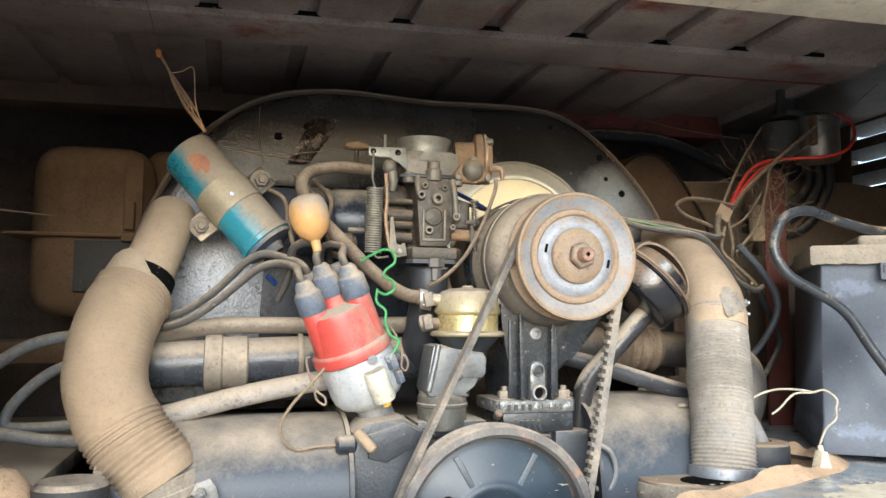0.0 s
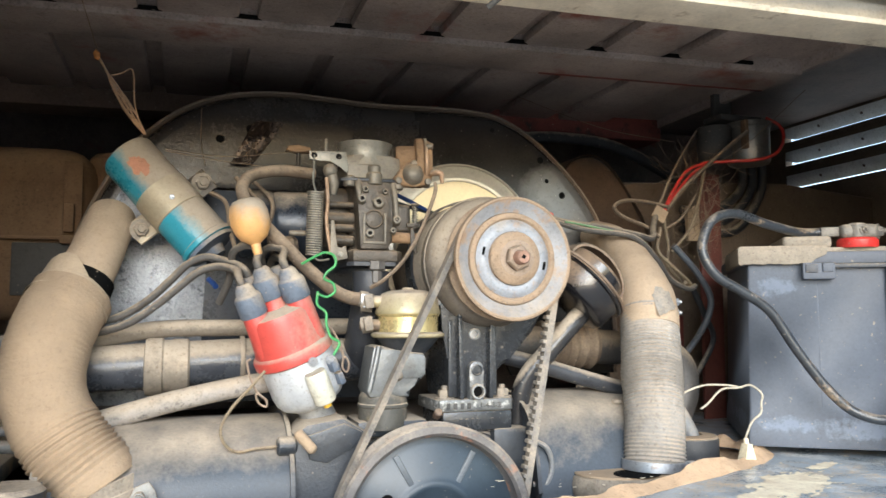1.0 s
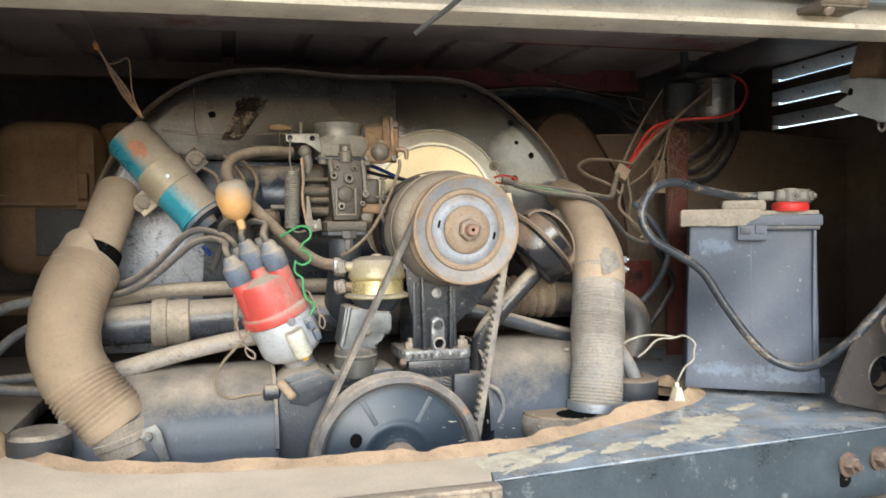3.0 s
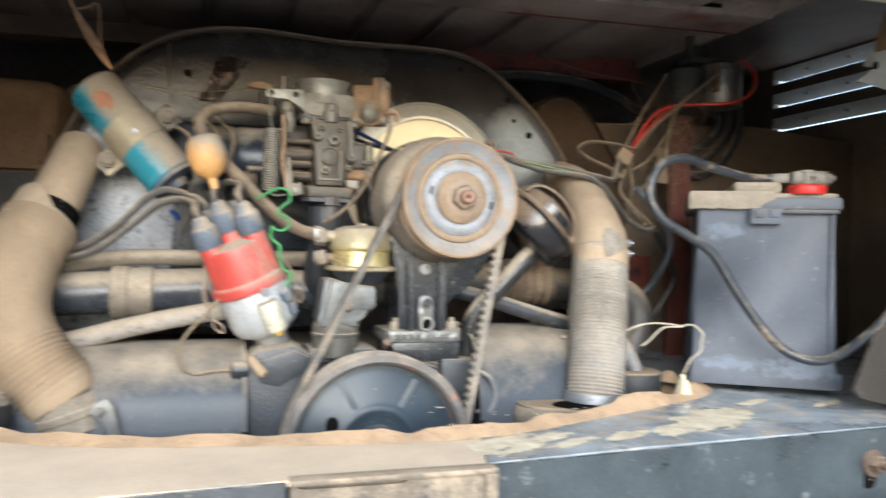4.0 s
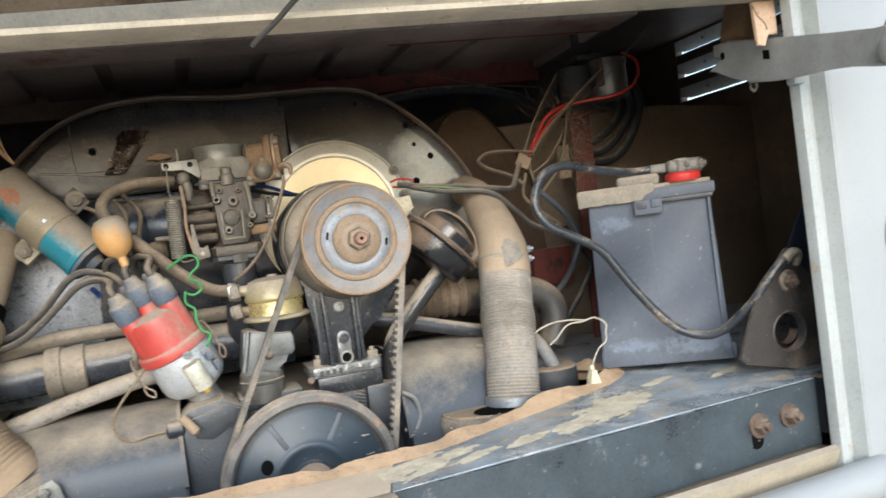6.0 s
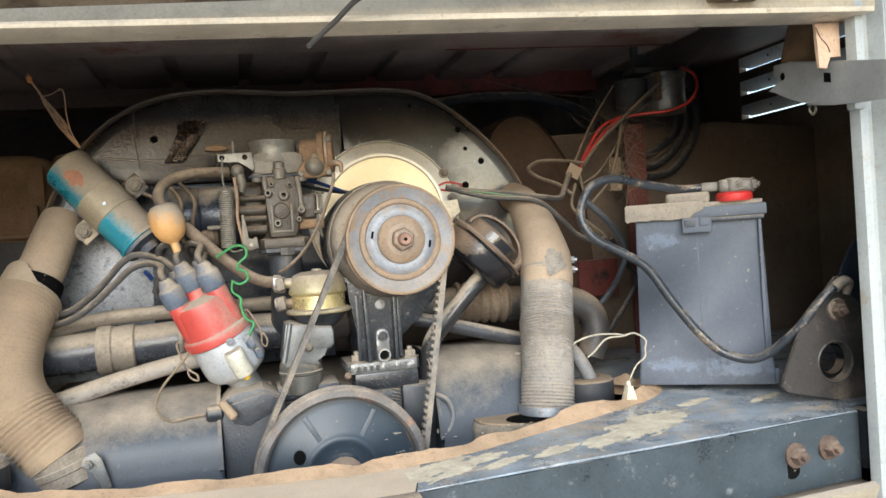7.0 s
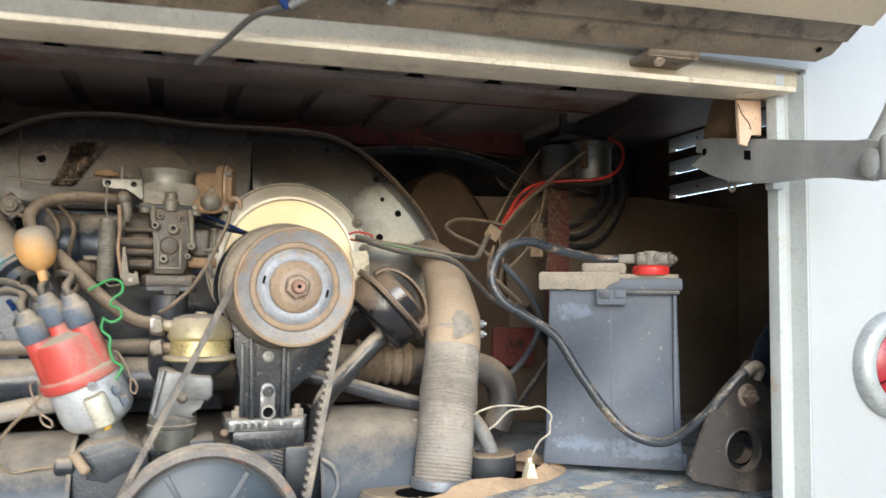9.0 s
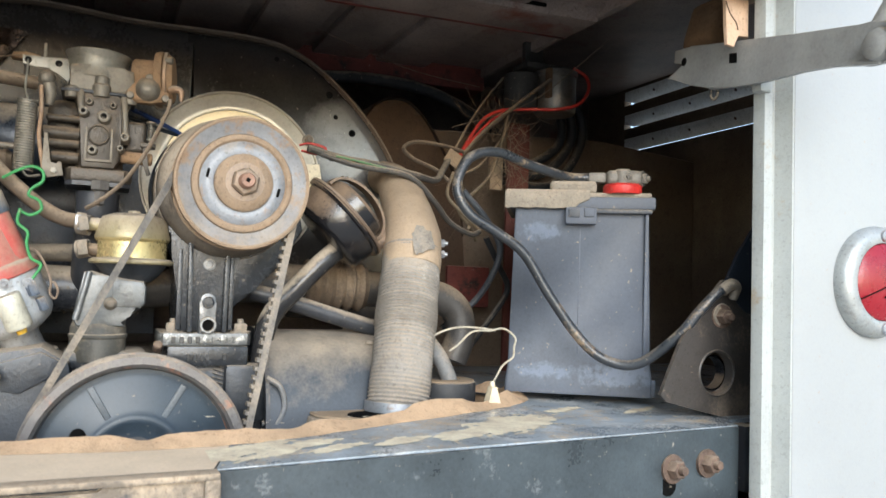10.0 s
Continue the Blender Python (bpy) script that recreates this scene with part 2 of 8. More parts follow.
M_BLACKRUBBER = material("black_rubber", (0.030, 0.032, 0.036), 0.6, dust=-0.15, up=0.6, scale=40)
M_CABLE = material("grey_cable", (0.032, 0.037, 0.044), 0.32, dust=-0.2, up=0.40, scale=25, var=0.4, wear=(0.32, 0.235, 0.15), wear_at=0.575, wear_scale=28, spread=2.6)
M_BRACKET = material("bracket_black", (0.05, 0.045, 0.042), 0.42, dust=0.0, up=0.3, dustcol=(0.26, 0.2, 0.15), scale=14, spread=2.4)
M_NAVY = material("navy_paint", (0.012, 0.018, 0.028), 0.4, dust=-0.4, scale=20)
M_RUSTBOLT = material("rust_bolt", (0.12, 0.08, 0.06), 0.75, metal=0.15, dust=-0.12, up=0.8, scale=90, bump=0.6, grime=0.5, dustcol=(0.27, 0.2, 0.145), var=0.5)
M_REDPOST = material("red_oxide", (0.14, 0.04, 0.03), 0.7, dust=-0.05, up=0.4, scale=20, var=0.3, wear=(0.10, 0.05, 0.04), wear_at=0.58, wear_scale=30, dustcol=(0.27, 0.18, 0.12))
M_GREYPANEL = material("grey_panel", (0.055, 0.052, 0.048), 0.7, dust=-0.2, scale=30)
M_LEADWIRE = material("ignition_rubber", (0.07, 0.065, 0.06), 0.65, dust=0.0, up=0.6, scale=40, dustcol=(0.31, 0.25, 0.185))
M_WEBWIRE = material("tan_wire", (0.2, 0.155, 0.1), 0.8, dust=0.0, up=0.5, scale=60, dustcol=(0.31, 0.24, 0.17))
M_TWIG = material("twig_bark", (0.60, 0.37, 0.22), 0.9, dust=0.0, scale=90)
M_BUD = material("orange_bud", (0.62, 0.26, 0.08), 0.6, dust=-0.4, scale=90)
M_LATCH = material("latch_brown", (0.165, 0.135, 0.105), 0.7, dust=0.05, up=0.5, scale=30, wear=(0.05, 0.05, 0.055), wear_at=0.54, wear_scale=30, dustcol=(0.44, 0.35, 0.255), spread=2.0, hard=3.0)
M_FLAP = material("fibreboard", (0.56, 0.39, 0.275), 0.85, dust=-0.2, scale=30)
M_LIDDARK = material("lid_grime", (0.2, 0.155, 0.11), 0.55, dust=-0.42, up=0.3, var=0.4, scale=14, wear=(0.075, 0.052, 0.035), wear_at=0.53, wear_scale=22, spread=2.0, dustcol=(0.42, 0.36, 0.26))
M_SLAT = material("pale_slat", (0.85, 0.85, 0.80), 0.55, dust=-0.25, up=0.4, var=0.2, scale=20, wear=(0.26, 0.16, 0.10), wear_at=0.66, wear_scale=40)
M_GREYWIRE = material("grey_wire", (0.2, 0.205, 0.215), 0.5, dust=-0.3, scale=40)

# Pale patches and steel-grey spots: worn metal plus the sky's sheen painted in.
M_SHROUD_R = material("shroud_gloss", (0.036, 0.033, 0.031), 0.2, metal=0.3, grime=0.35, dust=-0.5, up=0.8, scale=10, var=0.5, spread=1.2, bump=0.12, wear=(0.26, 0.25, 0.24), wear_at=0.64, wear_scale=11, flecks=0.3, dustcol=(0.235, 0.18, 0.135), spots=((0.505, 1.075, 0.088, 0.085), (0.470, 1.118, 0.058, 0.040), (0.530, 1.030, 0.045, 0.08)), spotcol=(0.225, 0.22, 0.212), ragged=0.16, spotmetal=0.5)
# Sky sheen is put into this pale base; its white patches are wear.
M_SHELFTOP = material("shelf_top", (0.3, 0.345, 0.38), 0.30, dust=-0.68, up=0.50, scale=18, var=0.55, wear=(0.55, 0.57, 0.57), wear_at=0.53, wear_scale=16, spread=2.4, hard=3.5, dustcol=(0.56, 0.45, 0.33), bump=0.15, grainy=0.3)
M_HEADDARK = material("brown_beam", (0.15, 0.10, 0.075), 0.7, dust=-0.1, up=0.5, scale=14, var=0.4)
M_BARE = material("bare_grey", (0.25, 0.23, 0.205), 0.6, dust=-0.05, up=0.3, scale=60, var=0.35, spread=2.4)
M_CHIP = material("rust_chip", (0.44, 0.20, 0.12), 0.7, dust=-0.35, up=0.5, scale=70)
M_SILVER = material("brushed_ring", (0.58, 0.54, 0.46), 0.34, metal=0.6, dust=-0.7, up=0.5, scale=14, var=0.2, grime=0.3, flecks=0.0, bump=0.03, wear=(0.3, 0.24, 0.17), wear_at=0.66)
M_DULLGREEN = material("faded_green_wire", (0.10, 0.22, 0.10), 0.6, dust=-0.1, scale=60)
M_PALEDUST = material("dried_mud_film", (0.82, 0.67, 0.5), 0.9, dust=-0.3, up=0.3, scale=50, var=0.3, wear=(0.30, 0.28, 0.25), wear_at=0.60, wear_scale=60, grime=0.25)
M_ELBOW = material("elbow_dust", (0.41, 0.31, 0.21), 0.9, dust=0.5, bump=0.6, dustcol=(0.42, 0.32, 0.225), grime=0.25, scale=30)
M_LIP = material("cream_lip", (0.62, 0.54, 0.42), 0.5, grime=0.3, dust=-0.35, up=0.4, scale=30, wear=(0.26, 0.19, 0.12), wear_at=0.6, wear_scale=40)
M_CARDRIM = material("rim_dust", (0.12, 0.085, 0.06), 0.6, dust=0.0, up=0.5, scale=20)
M_COLLAR = material("torn_collar", (0.44, 0.345, 0.245), 0.9, dust=0.2, bump=0.6, scale=40, dustcol=(0.46, 0.36, 0.255), grime=0.2)
M_FOIL = material("brown_foil", (0.1, 0.075, 0.06), 0.2, metal=0.7, dust=-0.3, scale=90, var=0.5, bump=0.8, wear=(0.36, 0.31, 0.25), wear_at=0.6, wear_scale=110)
M_GEN = material("generator_dust", (0.15, 0.13, 0.11), 0.6, dust=0.24, up=0.5, scale=14)
M_PRUST = material("pulley_rust", (0.3, 0.215, 0.145), 0.75, metal=0.1, dust=0.05, up=0.35, scale=40, bump=0.5, wear=(0.22, 0.12, 0.07), wear_at=0.6, wear_scale=60, dustcol=(0.33, 0.245, 0.17))
M_DISH = material("pulley_dish", (0.265, 0.28, 0.305), 0.5, metal=0.15, dust=-0.08, up=0.3, scale=40, var=0.35, wear=(0.33, 0.23, 0.16), wear_at=0.55, wear_scale=42)
M_PULLEY = material("worn_pulley", (0.245, 0.25, 0.262), 0.52, metal=0.15, dust=0.06, up=0.3, scale=35, var=0.3, wear=(0.33, 0.22, 0.145), wear_at=0.525, wear_scale=34, grime=0.4, dustcol=(0.35, 0.285, 0.215))
M_STEELRUST = material("nut_steel", (0.33, 0.25, 0.19), 0.55, metal=0.35, dust=-0.15, scale=80)
M_SHAFT = material("shaft_red", (0.31, 0.18, 0.13), 0.6, metal=0.2, dust=-0.4, scale=80)
M_RIM = material("crank_rim", (0.15, 0.14, 0.135), 0.45, metal=0.3, dust=-0.02, up=0.45, scale=35, wear=(0.34, 0.17, 0.11), wear_at=0.57, wear_scale=55)
M_CRANK = material("crank_web", (0.032, 0.046, 0.06), 0.42, bump=0.06, grime=0.3, dust=-0.38, up=0.5, scale=20, wear=(0.22, 0.23, 0.25), wear_at=0.70, wear_scale=60)
# Paler than crank_web: the light the raised ribs catch, put in their colour.
M_CRANKRIB = material("lit_rib", (0.105, 0.120, 0.135), 0.45, dust=-0.2, up=0.4, scale=40, var=0.3, bump=0.1)
M_LETTER = material("worn_letters", (0.06, 0.06, 0.06), 0.4, metal=0.4, dust=-0.2, scale=60)
M_LUG = material("scraped_casting", (0.16, 0.165, 0.17), 0.32, metal=0.4, dust=-0.35, up=0.7, scale=60, var=0.4, wear=(0.45, 0.45, 0.44), wear_at=0.56, wear_scale=90)
M_FLANGECAST = material("scraped_flange", (0.15, 0.155, 0.155), 0.36, metal=0.4, dust=-0.30, up=0.8, scale=60, var=0.4, wear=(0.52, 0.52, 0.50), wear_at=0.54, wear_scale=110)
M_DUSTYBOLT = material("dusty_bolt", (0.22, 0.19, 0.155), 0.6, metal=0.3, dust=0.1, scale=90)
M_FOOT = material("silvery_alloy", (0.17, 0.178, 0.18), 0.40, metal=0.45, dust=-0.22, up=0.8, scale=30, var=0.35, wear=(0.14, 0.13, 0.12), wear_at=0.62, wear_scale=45)
M_ZINCB = material("bright_zinc", (0.55, 0.45, 0.22), 0.28, metal=0.55, dust=-0.25, up=0.5, scale=20, var=0.3)
M_BASE = material("oily_base", (0.075, 0.072, 0.062), 0.5, dust=-0.10, up=0.7, scale=30, wear=(0.20, 0.16, 0.10), wear_at=0.58, wear_scale=50)
M_ALUDUST = material("pale_alloy", (0.19, 0.195, 0.19), 0.45, metal=0.3, dust=0.0, up=0.9, scale=40, wear=(0.16, 0.15, 0.14), wear_at=0.62, wear_scale=60)
M_DISTBODY = material("distributor_alloy", (0.52, 0.54, 0.56), 0.42, metal=0.35, dust=-0.28, up=0.9, scale=45, var=0.15, wear=(0.30, 0.28, 0.25), wear_at=0.66, wear_scale=60)
M_CREAMMETAL = material("condenser_cream", (0.62, 0.60, 0.50), 0.4, metal=0.2, dust=-0.3, up=0.7, scale=60)
M_YELLOW = material("yellow_plug", (0.75, 0.45, 0.05), 0.5, dust=-0.5)
M_HORN = material("horn_alloy", (0.25, 0.235, 0.20), 0.42, metal=0.4, dust=-0.08, up=0.5, scale=50, dustcol=(0.31, 0.25, 0.18))
M_CARBTOP = material("carb_alloy", (0.17, 0.15, 0.12), 0.5, metal=0.35, dust=-0.02, up=0.6, scale=60, wear=(0.12, 0.10, 0.08), wear_at=0.6, wear_scale=80, dustcol=(0.29, 0.225, 0.155))
M_CHOKE = material("choke_dust", (0.25, 0.155, 0.085), 0.85, dust=0.05, up=0.5, scale=50, bump=0.7, dustcol=(0.31, 0.2, 0.12))
M_SPRING = material("spring_steel", (0.24, 0.225, 0.19), 0.45, metal=0.5, dust=-0.1, scale=80)
M_RODS = material("copper_rod", (0.34, 0.22, 0.14), 0.5, metal=0.4, dust=0.0, scale=60)
M_NUT = material("dark_nut", (0.16, 0.15, 0.14), 0.5, metal=0.5, dust=-0.2, scale=80)
M_OILPIPE = material("oil_pipe", (0.030, 0.030, 0.032), 0.2, dust=-0.26, up=1.3, scale=30, hard=3.5, wear=(0.3, 0.3, 0.3), wear_at=0.66, wear_scale=80)
M_OILDUST = material("oily_dust", (0.14, 0.095, 0.065), 0.6, dust=0.08, up=0.6, scale=25, dustcol=(0.33, 0.25, 0.18), wear=(0.05, 0.045, 0.04), wear_at=0.60, wear_scale=40)
M_BATTDUST = material("battery_dust", (0.26, 0.225, 0.18), 0.85, dust=0.0, up=0.6, scale=60, bump=0.6)
M_LEAD = material("lead_grey", (0.2, 0.185, 0.16), 0.6, metal=0.35, dust=-0.1, up=0.5, scale=60, bump=0.6)
M_TUBE = material("dusty_grey_tube", (0.16, 0.165, 0.17), 0.55, dust=-0.02, up=0.5, scale=40, var=0.3)
M_TANHOSE = material("tan_dusty_hose", (0.17, 0.145, 0.115), 0.8, dust=0.14, up=0.7, scale=40)
M_NUTPALE = material("pale_nut", (0.255, 0.19, 0.14), 0.5, metal=0.25, dust=-0.05, up=0.4, scale=80)
M_DUCT = material("brown_duct", (0.085, 0.052, 0.032), 0.9, dust=-0.1, up=0.6, scale=14, spread=0.9, dustcol=(0.20, 0.135, 0.085))
M_NECK = material("neck_alloy", (0.42, 0.43, 0.44), 0.34, metal=0.55, dust=-0.2, up=0.9, scale=50, var=0.3)
M_STRIKER = material("striker_dust", (0.3, 0.24, 0.175), 0.85, dust=0.3, scale=40, dustcol=(0.37, 0.295, 0.215), grime=0.4)
M_RAILWORN = material("rail_worn", (0.060, 0.066, 0.072), 0.45, dust=-0.20, up=0.4, scale=16, var=0.5, spread=2.6, hard=2.0, dustcol=(0.50, 0.44, 0.36), wear=(0.18, 0.195, 0.21), wear_at=0.54, wear_scale=28, grime=0.3)


# ---- mesh helpers ----
def thing(name, base, label, category, group="", kind=""):
    ob = new(name)
    ob.location = base
    ob.empty_display_size = 0.05
    return tagged(ob, label, category, group, kind)


def finish(bm, sharp=38):
    bmesh.ops.remove_doubles(bm, verts=bm.verts, dist=1e-5)
    bmesh.ops.recalc_face_normals(bm, faces=bm.faces)
    for f in bm.faces:
        f.smooth = True
    lim = radians(sharp)
    for e in bm.edges:
        if len(e.link_faces) == 2:
            e.smooth = e.calc_face_angle(0) < lim


def root_of(ob):
    while ob.parent:
        ob = ob.parent
    return ob


def part(name, bm, mat, parent=None, label="", kind=""):
    """Link a bmesh, given in world metres, as one mesh object under a thing or a part."""
    finish(bm)
    if parent is not None:
        bmesh.ops.translate(bm, verts=bm.verts, vec=-root_of(parent).location)
    me = bpy.data.meshes.new(name)
    bm.to_mesh(me)
    bm.free()
    me.materials.append(mat)
    ob = new(name, me)
    ob.parent = parent
    if label:
        ob["label"] = label
    if kind:
        ob["kind"] = kind
    return ob


def single(name, bm, mat, label, category, group="", kind=""):
    """A thing that is one mesh: its origin goes to the middle of its foot."""
    lo = [min(v.co[i] for v in bm.verts) for i in range(3)]
    hi = [max(v.co[i] for v in bm.verts) for i in range(3)]
    base = Vector(((lo[0] + hi[0]) / 2, (lo[1] + hi[1]) / 2, lo[2]))
    bmesh.ops.translate(bm, verts=bm.verts, vec=-base)
    ob = part(name, bm, mat)
    ob.location = base
    return tagged(ob, label, category, group, kind)


def B():
    return bmesh.new()


def frame_of(axis):
    w = Vector(axis).normalized()
    side = Vector((0, 0, 1)) if abs(w.z) < 0.9 else Vector((1, 0, 0))
    u = side.cross(w).normalized()
    return u, w.cross(u), w


def lathe(bm, prof, o, axis, seg=28, twist=0.0):
    """Turn a profile of (radius, height) round an axis."""
    u, v, w = frame_of(axis)
    o = Vector(o)
    rings = []
    for r, h in prof:
        if r < 1e-6:
            rings.append([bm.verts.new(o + w * h)])
        else:
            rings.append([bm.verts.new(o + w * h + (u * math.cos(a) + v * math.sin(a)) * r) for a in (twist + 2 * math.pi * i / seg for i in range(seg))])
    for a, b in zip(rings, rings[1:]):
        for i in range(seg):
            j = (i + 1) % seg
            if len(a) == 1 and len(b) == 1:
                continue
            if len(a) == 1:
                bm.faces.new((a[0], b[i], b[j]))
            elif len(b) == 1:
                bm.faces.new((a[i], a[j], b[0]))
            else:
                bm.faces.new((a[i], a[j], b[j], b[i]))
    return bm


def can(bm, p0, p1, r, bev=0.002, seg=24, r1=None):
    """A closed cylinder from p0 to p1 with softened rims."""
    p0, p1 = Vector(p0), Vector(p1)
    h = (p1 - p0).length
    r1 = r if r1 is None else r1
    bev = min(bev, r * 0.4, r1 * 0.4, h * 0.4)
    return lathe(bm, [(0, 0), (r - bev, 0), (r, bev), (r1, h - bev), (r1 - bev, h), (0, h)], p0, p1 - p0, seg)


def catmull(pts, n):
    pts = [Vector(p) for p in pts]
    if len(pts) < 3:
        return [pts[0].lerp(pts[-1], i / n) for i in range(n + 1)]
    out = []
    ext = [pts[0] * 2 - pts[1]] + pts + [pts[-1] * 2 - pts[-2]]
    for a, b, c, d in zip(ext, ext[1:], ext[2:], ext[3:]):
        for i in range(n):
            t = i / n
            out.append(0.5 * ((2 * b) + (c - a) * t + (2 * a - 5 * b + 4 * c - d) * t * t + (3 * b - a - 3 * c + d) * t ** 3))
    out.append(pts[-1])
    return out


def tube(bm, pts, r, seg=10, n=6, pitch=0.0, depth=0.0, caps=True, wobble=0.0, flat=1.0):
    """A hose, pipe or wire along a smooth line; pitch and depth give it ridges."""
    line = catmull(pts, n)
    if pitch:
        dense = [line[0]]
        for a, b in zip(line, line[1:]):
            k = max(1, round((b - a).length / (pitch / 4)))
            dense += [a.lerp(b, i / k) for i in range(1, k + 1)]
        line = dense
    rs = r if isinstance(r, (list, tuple)) else [r]
    tan = [(line[min(i + 1, len(line) - 1)] - line[max(i - 1, 0)]).normalized() for i in range(len(line))]
    u = frame_of(tan[0])[0]
    run, rings = 0.0, []
    for i, p in enumerate(line):
        if i:
            run += (p - line[i - 1]).length
        u = (u - tan[i] * u.dot(tan[i])).normalized()
        v = tan[i].cross(u)
        s = i / (len(line) - 1) * (len(rs) - 1)
        a = min(int(s), len(rs) - 1)
        rr = rs[a] + (rs[min(a + 1, len(rs) - 1)] - rs[a]) * (s - a)
        if pitch:
            dd = depth if isinstance(depth, float) else depth[0] + (depth[1] - depth[0]) * max(0.0, min(1.0, (i / (len(line) - 1) - depth[2]) / 0.08))
            rr += dd * (0.9 + 0.9 * noise.noise(p * 35)) * math.sin(2 * math.pi * (run + 0.0012 * noise.noise(p * 22)) / pitch)
        ring = []
        for q in range(seg):
            t = 2 * math.pi * q / seg
            w = rr * (1 + wobble * noise.noise(p * 60 + Vector((math.cos(t), math.sin(t), 0)) * 1.5)) if wobble else rr
            ring.append(bm.verts.new(p + u * math.cos(t) * w + v * math.sin(t) * w * flat))
        rings.append(ring)
    for a, b in zip(rings, rings[1:]):
        for i in range(seg):
            j = (i + 1) % seg
            bm.faces.new((a[i], a[j], b[j], b[i]))
    if caps:
        bm.faces.new(rings[0][::-1])
        bm.faces.new(rings[-1])
    return bm


def box(bm, c, s, bev=0.0015, rot=None, seg=2):
    """A box of size s round c with softened edges."""
    m = Matrix.Translation(c) @ (rot.to_4x4() if rot else Matrix.Identity(4)) @ Matrix.Diagonal((*s, 1))
    got = bmesh.ops.create_cube(bm, size=1.0, matrix=m)
    if bev:
        edges = list({e for v in got["verts"] for e in v.link_edges})
        bmesh.ops.bevel(bm, geom=edges, offset=min(bev, min(s) * 0.45), segments=seg, affect="EDGES", profile=0.6)
    return bm


def prism(bm, outline, o, u, v, depth, bev=0.0):
    """An outline of (a, b) in the plane of u and v through o, drawn out by depth along u x v."""
    o, u, v = Vector(o), Vector(u).normalized(), Vector(v).normalized()
    w = u.cross(v).normalized() * depth
    a = [bm.verts.new(o + u * x + v * y) for x, y in outline]
    b = [bm.verts.new(p.co + w) for p in a]
    fa, fb = bm.faces.new(a[::-1]), bm.faces.new(b)
    for i in range(len(a)):
        j = (i + 1) % len(a)
        bm.faces.new((a[i], a[j], b[j], b[i]))
    if bev:
        edges = list(fa.edges) + list(fb.edges)
        bmesh.ops.bevel(bm, geom=edges, offset=bev, segments=2, affect="EDGES", profile=0.6)
    return bm


def circle(cx, cy, r, a0=0, a1=360, n=24):
    return [(cx + r * math.cos(radians(a0 + (a1 - a0) * i / n)), cy + r * math.sin(radians(a0 + (a1 - a0) * i / n))) for i in range(n + 1)]


def bolt(bm, o, axis, r=0.007, h=0.006, washer=True):
    """A hexagon head on a washer, with the stub of its thread."""
    if washer:
        lathe(bm, [(0, 0), (r * 1.5, 0), (r * 1.5, 0.0014), (0, 0.0014)], o, axis, 18)
    lathe(bm, [(0, 0.001), (r, 0.001), (r, h * 0.85), (r * 0.86, h), (0, h)], o, axis, 6)
    lathe(bm, [(0, h), (r * 0.5, h), (r * 0.45, h * 1.5), (0, h * 1.5)], o, axis, 10)
    return bm


X, Y, Z = Vector((1, 0, 0)), Vector((0, 1, 0)), Vector((0, 0, 1))
# ---- the van's tail: skin, opening, bay ----
L, R, BOT, TOP = -0.20, 0.721, 0.752, 1.186     # the lid opening
SIDE_L, SIDE_R = -0.56, 1.17
SKIN_Y = 0.452


def wall(name, c, s, mat, label, bev=0.004):
    return single(name, box(B(), c, s, bev), mat, label, "wall", kind="structure")


single("ground", prism(B(), [(-60, -60), (60, -60), (60, 60), (-60, 60)], (0, 0, -0.05), X, Y, 0.05), M_GROUND, "dry dusty earth ground", "ground", kind="structure")

# outer skin round the opening, with thickness
van = thing("van_tail", ((L + R) / 2, 0.46, 0.45), "white painted rear body of a van with its engine lid raised", "van")
FR = R + 0.029                                   # where the jamb flange ends and the skin begins
part("rear_skin", box(B(), ((FR + SIDE_R) / 2, SKIN_Y + 0.006, 1.05), (SIDE_R - FR, 0.012, 1.2), 0.005), M_WHITE, van, "white painted panel beside the opening")
part("rear_skin", box(B(), ((L - 0.042 + SIDE_L) / 2, SKIN_Y + 0.006, 1.05), (L - 0.042 - SIDE_L, 0.012, 1.2), 0.005), M_WHITE, van)
part("rear_skin", box(B(), ((L + R) / 2, SKIN_Y + 0.006, 1.434), (FR - L + 0.042, 0.012, 0.43), 0.004), M_WHITE, van, "white panel above the opening")
part("rear_skin", box(B(), ((L + R) / 2, SKIN_Y - 0.004, 0.58), (FR - L + 0.042, 0.012, 0.26), 0.004), M_WHITE, van, "white apron below the opening")

# header: outer gutter and inner lip, falling slightly to one side
slope = Matrix.Rotation(radians(-1.35), 3, "Y")
mid = Vector(((L + R) / 2 + 0.02, 0, 1.1865))
part("header_gutter", box(B(), mid + Vector((-0.0175, 0.476, 0.020)), (R - L + 0.057, 0.030, 0.036), 0.004, slope), M_HEAD, van, "grimy cream header gutter")
part("header_lip", box(B(), mid + Vector((-0.0145, 0.468, -0.0005)), (R - L + 0.013, 0.044, 0.0055), 0.0022, slope), M_LIP, van, "pale bare metal lip")
# jambs: a recessed step between the skin and the opening
for x, sgn in ((R, 1), (L, -1)):
    bm = prism(B(), [(0, 0.021), (0.002, 0.013), (0.010, 0.012), (0.0125, 0.020), (0.024, 0.022), (0.0285, 0.006), (0.033, 0.005), (0.033, 0.026), (0, 0.024)], (x, SKIN_Y - 0.004, BOT - 0.05), X * sgn, Y, 0.514 if sgn > 0 else -0.514, 0.0015)
    part("jamb", bm, M_FLANGE, van, "pale painted jamb flange with chipped edge")
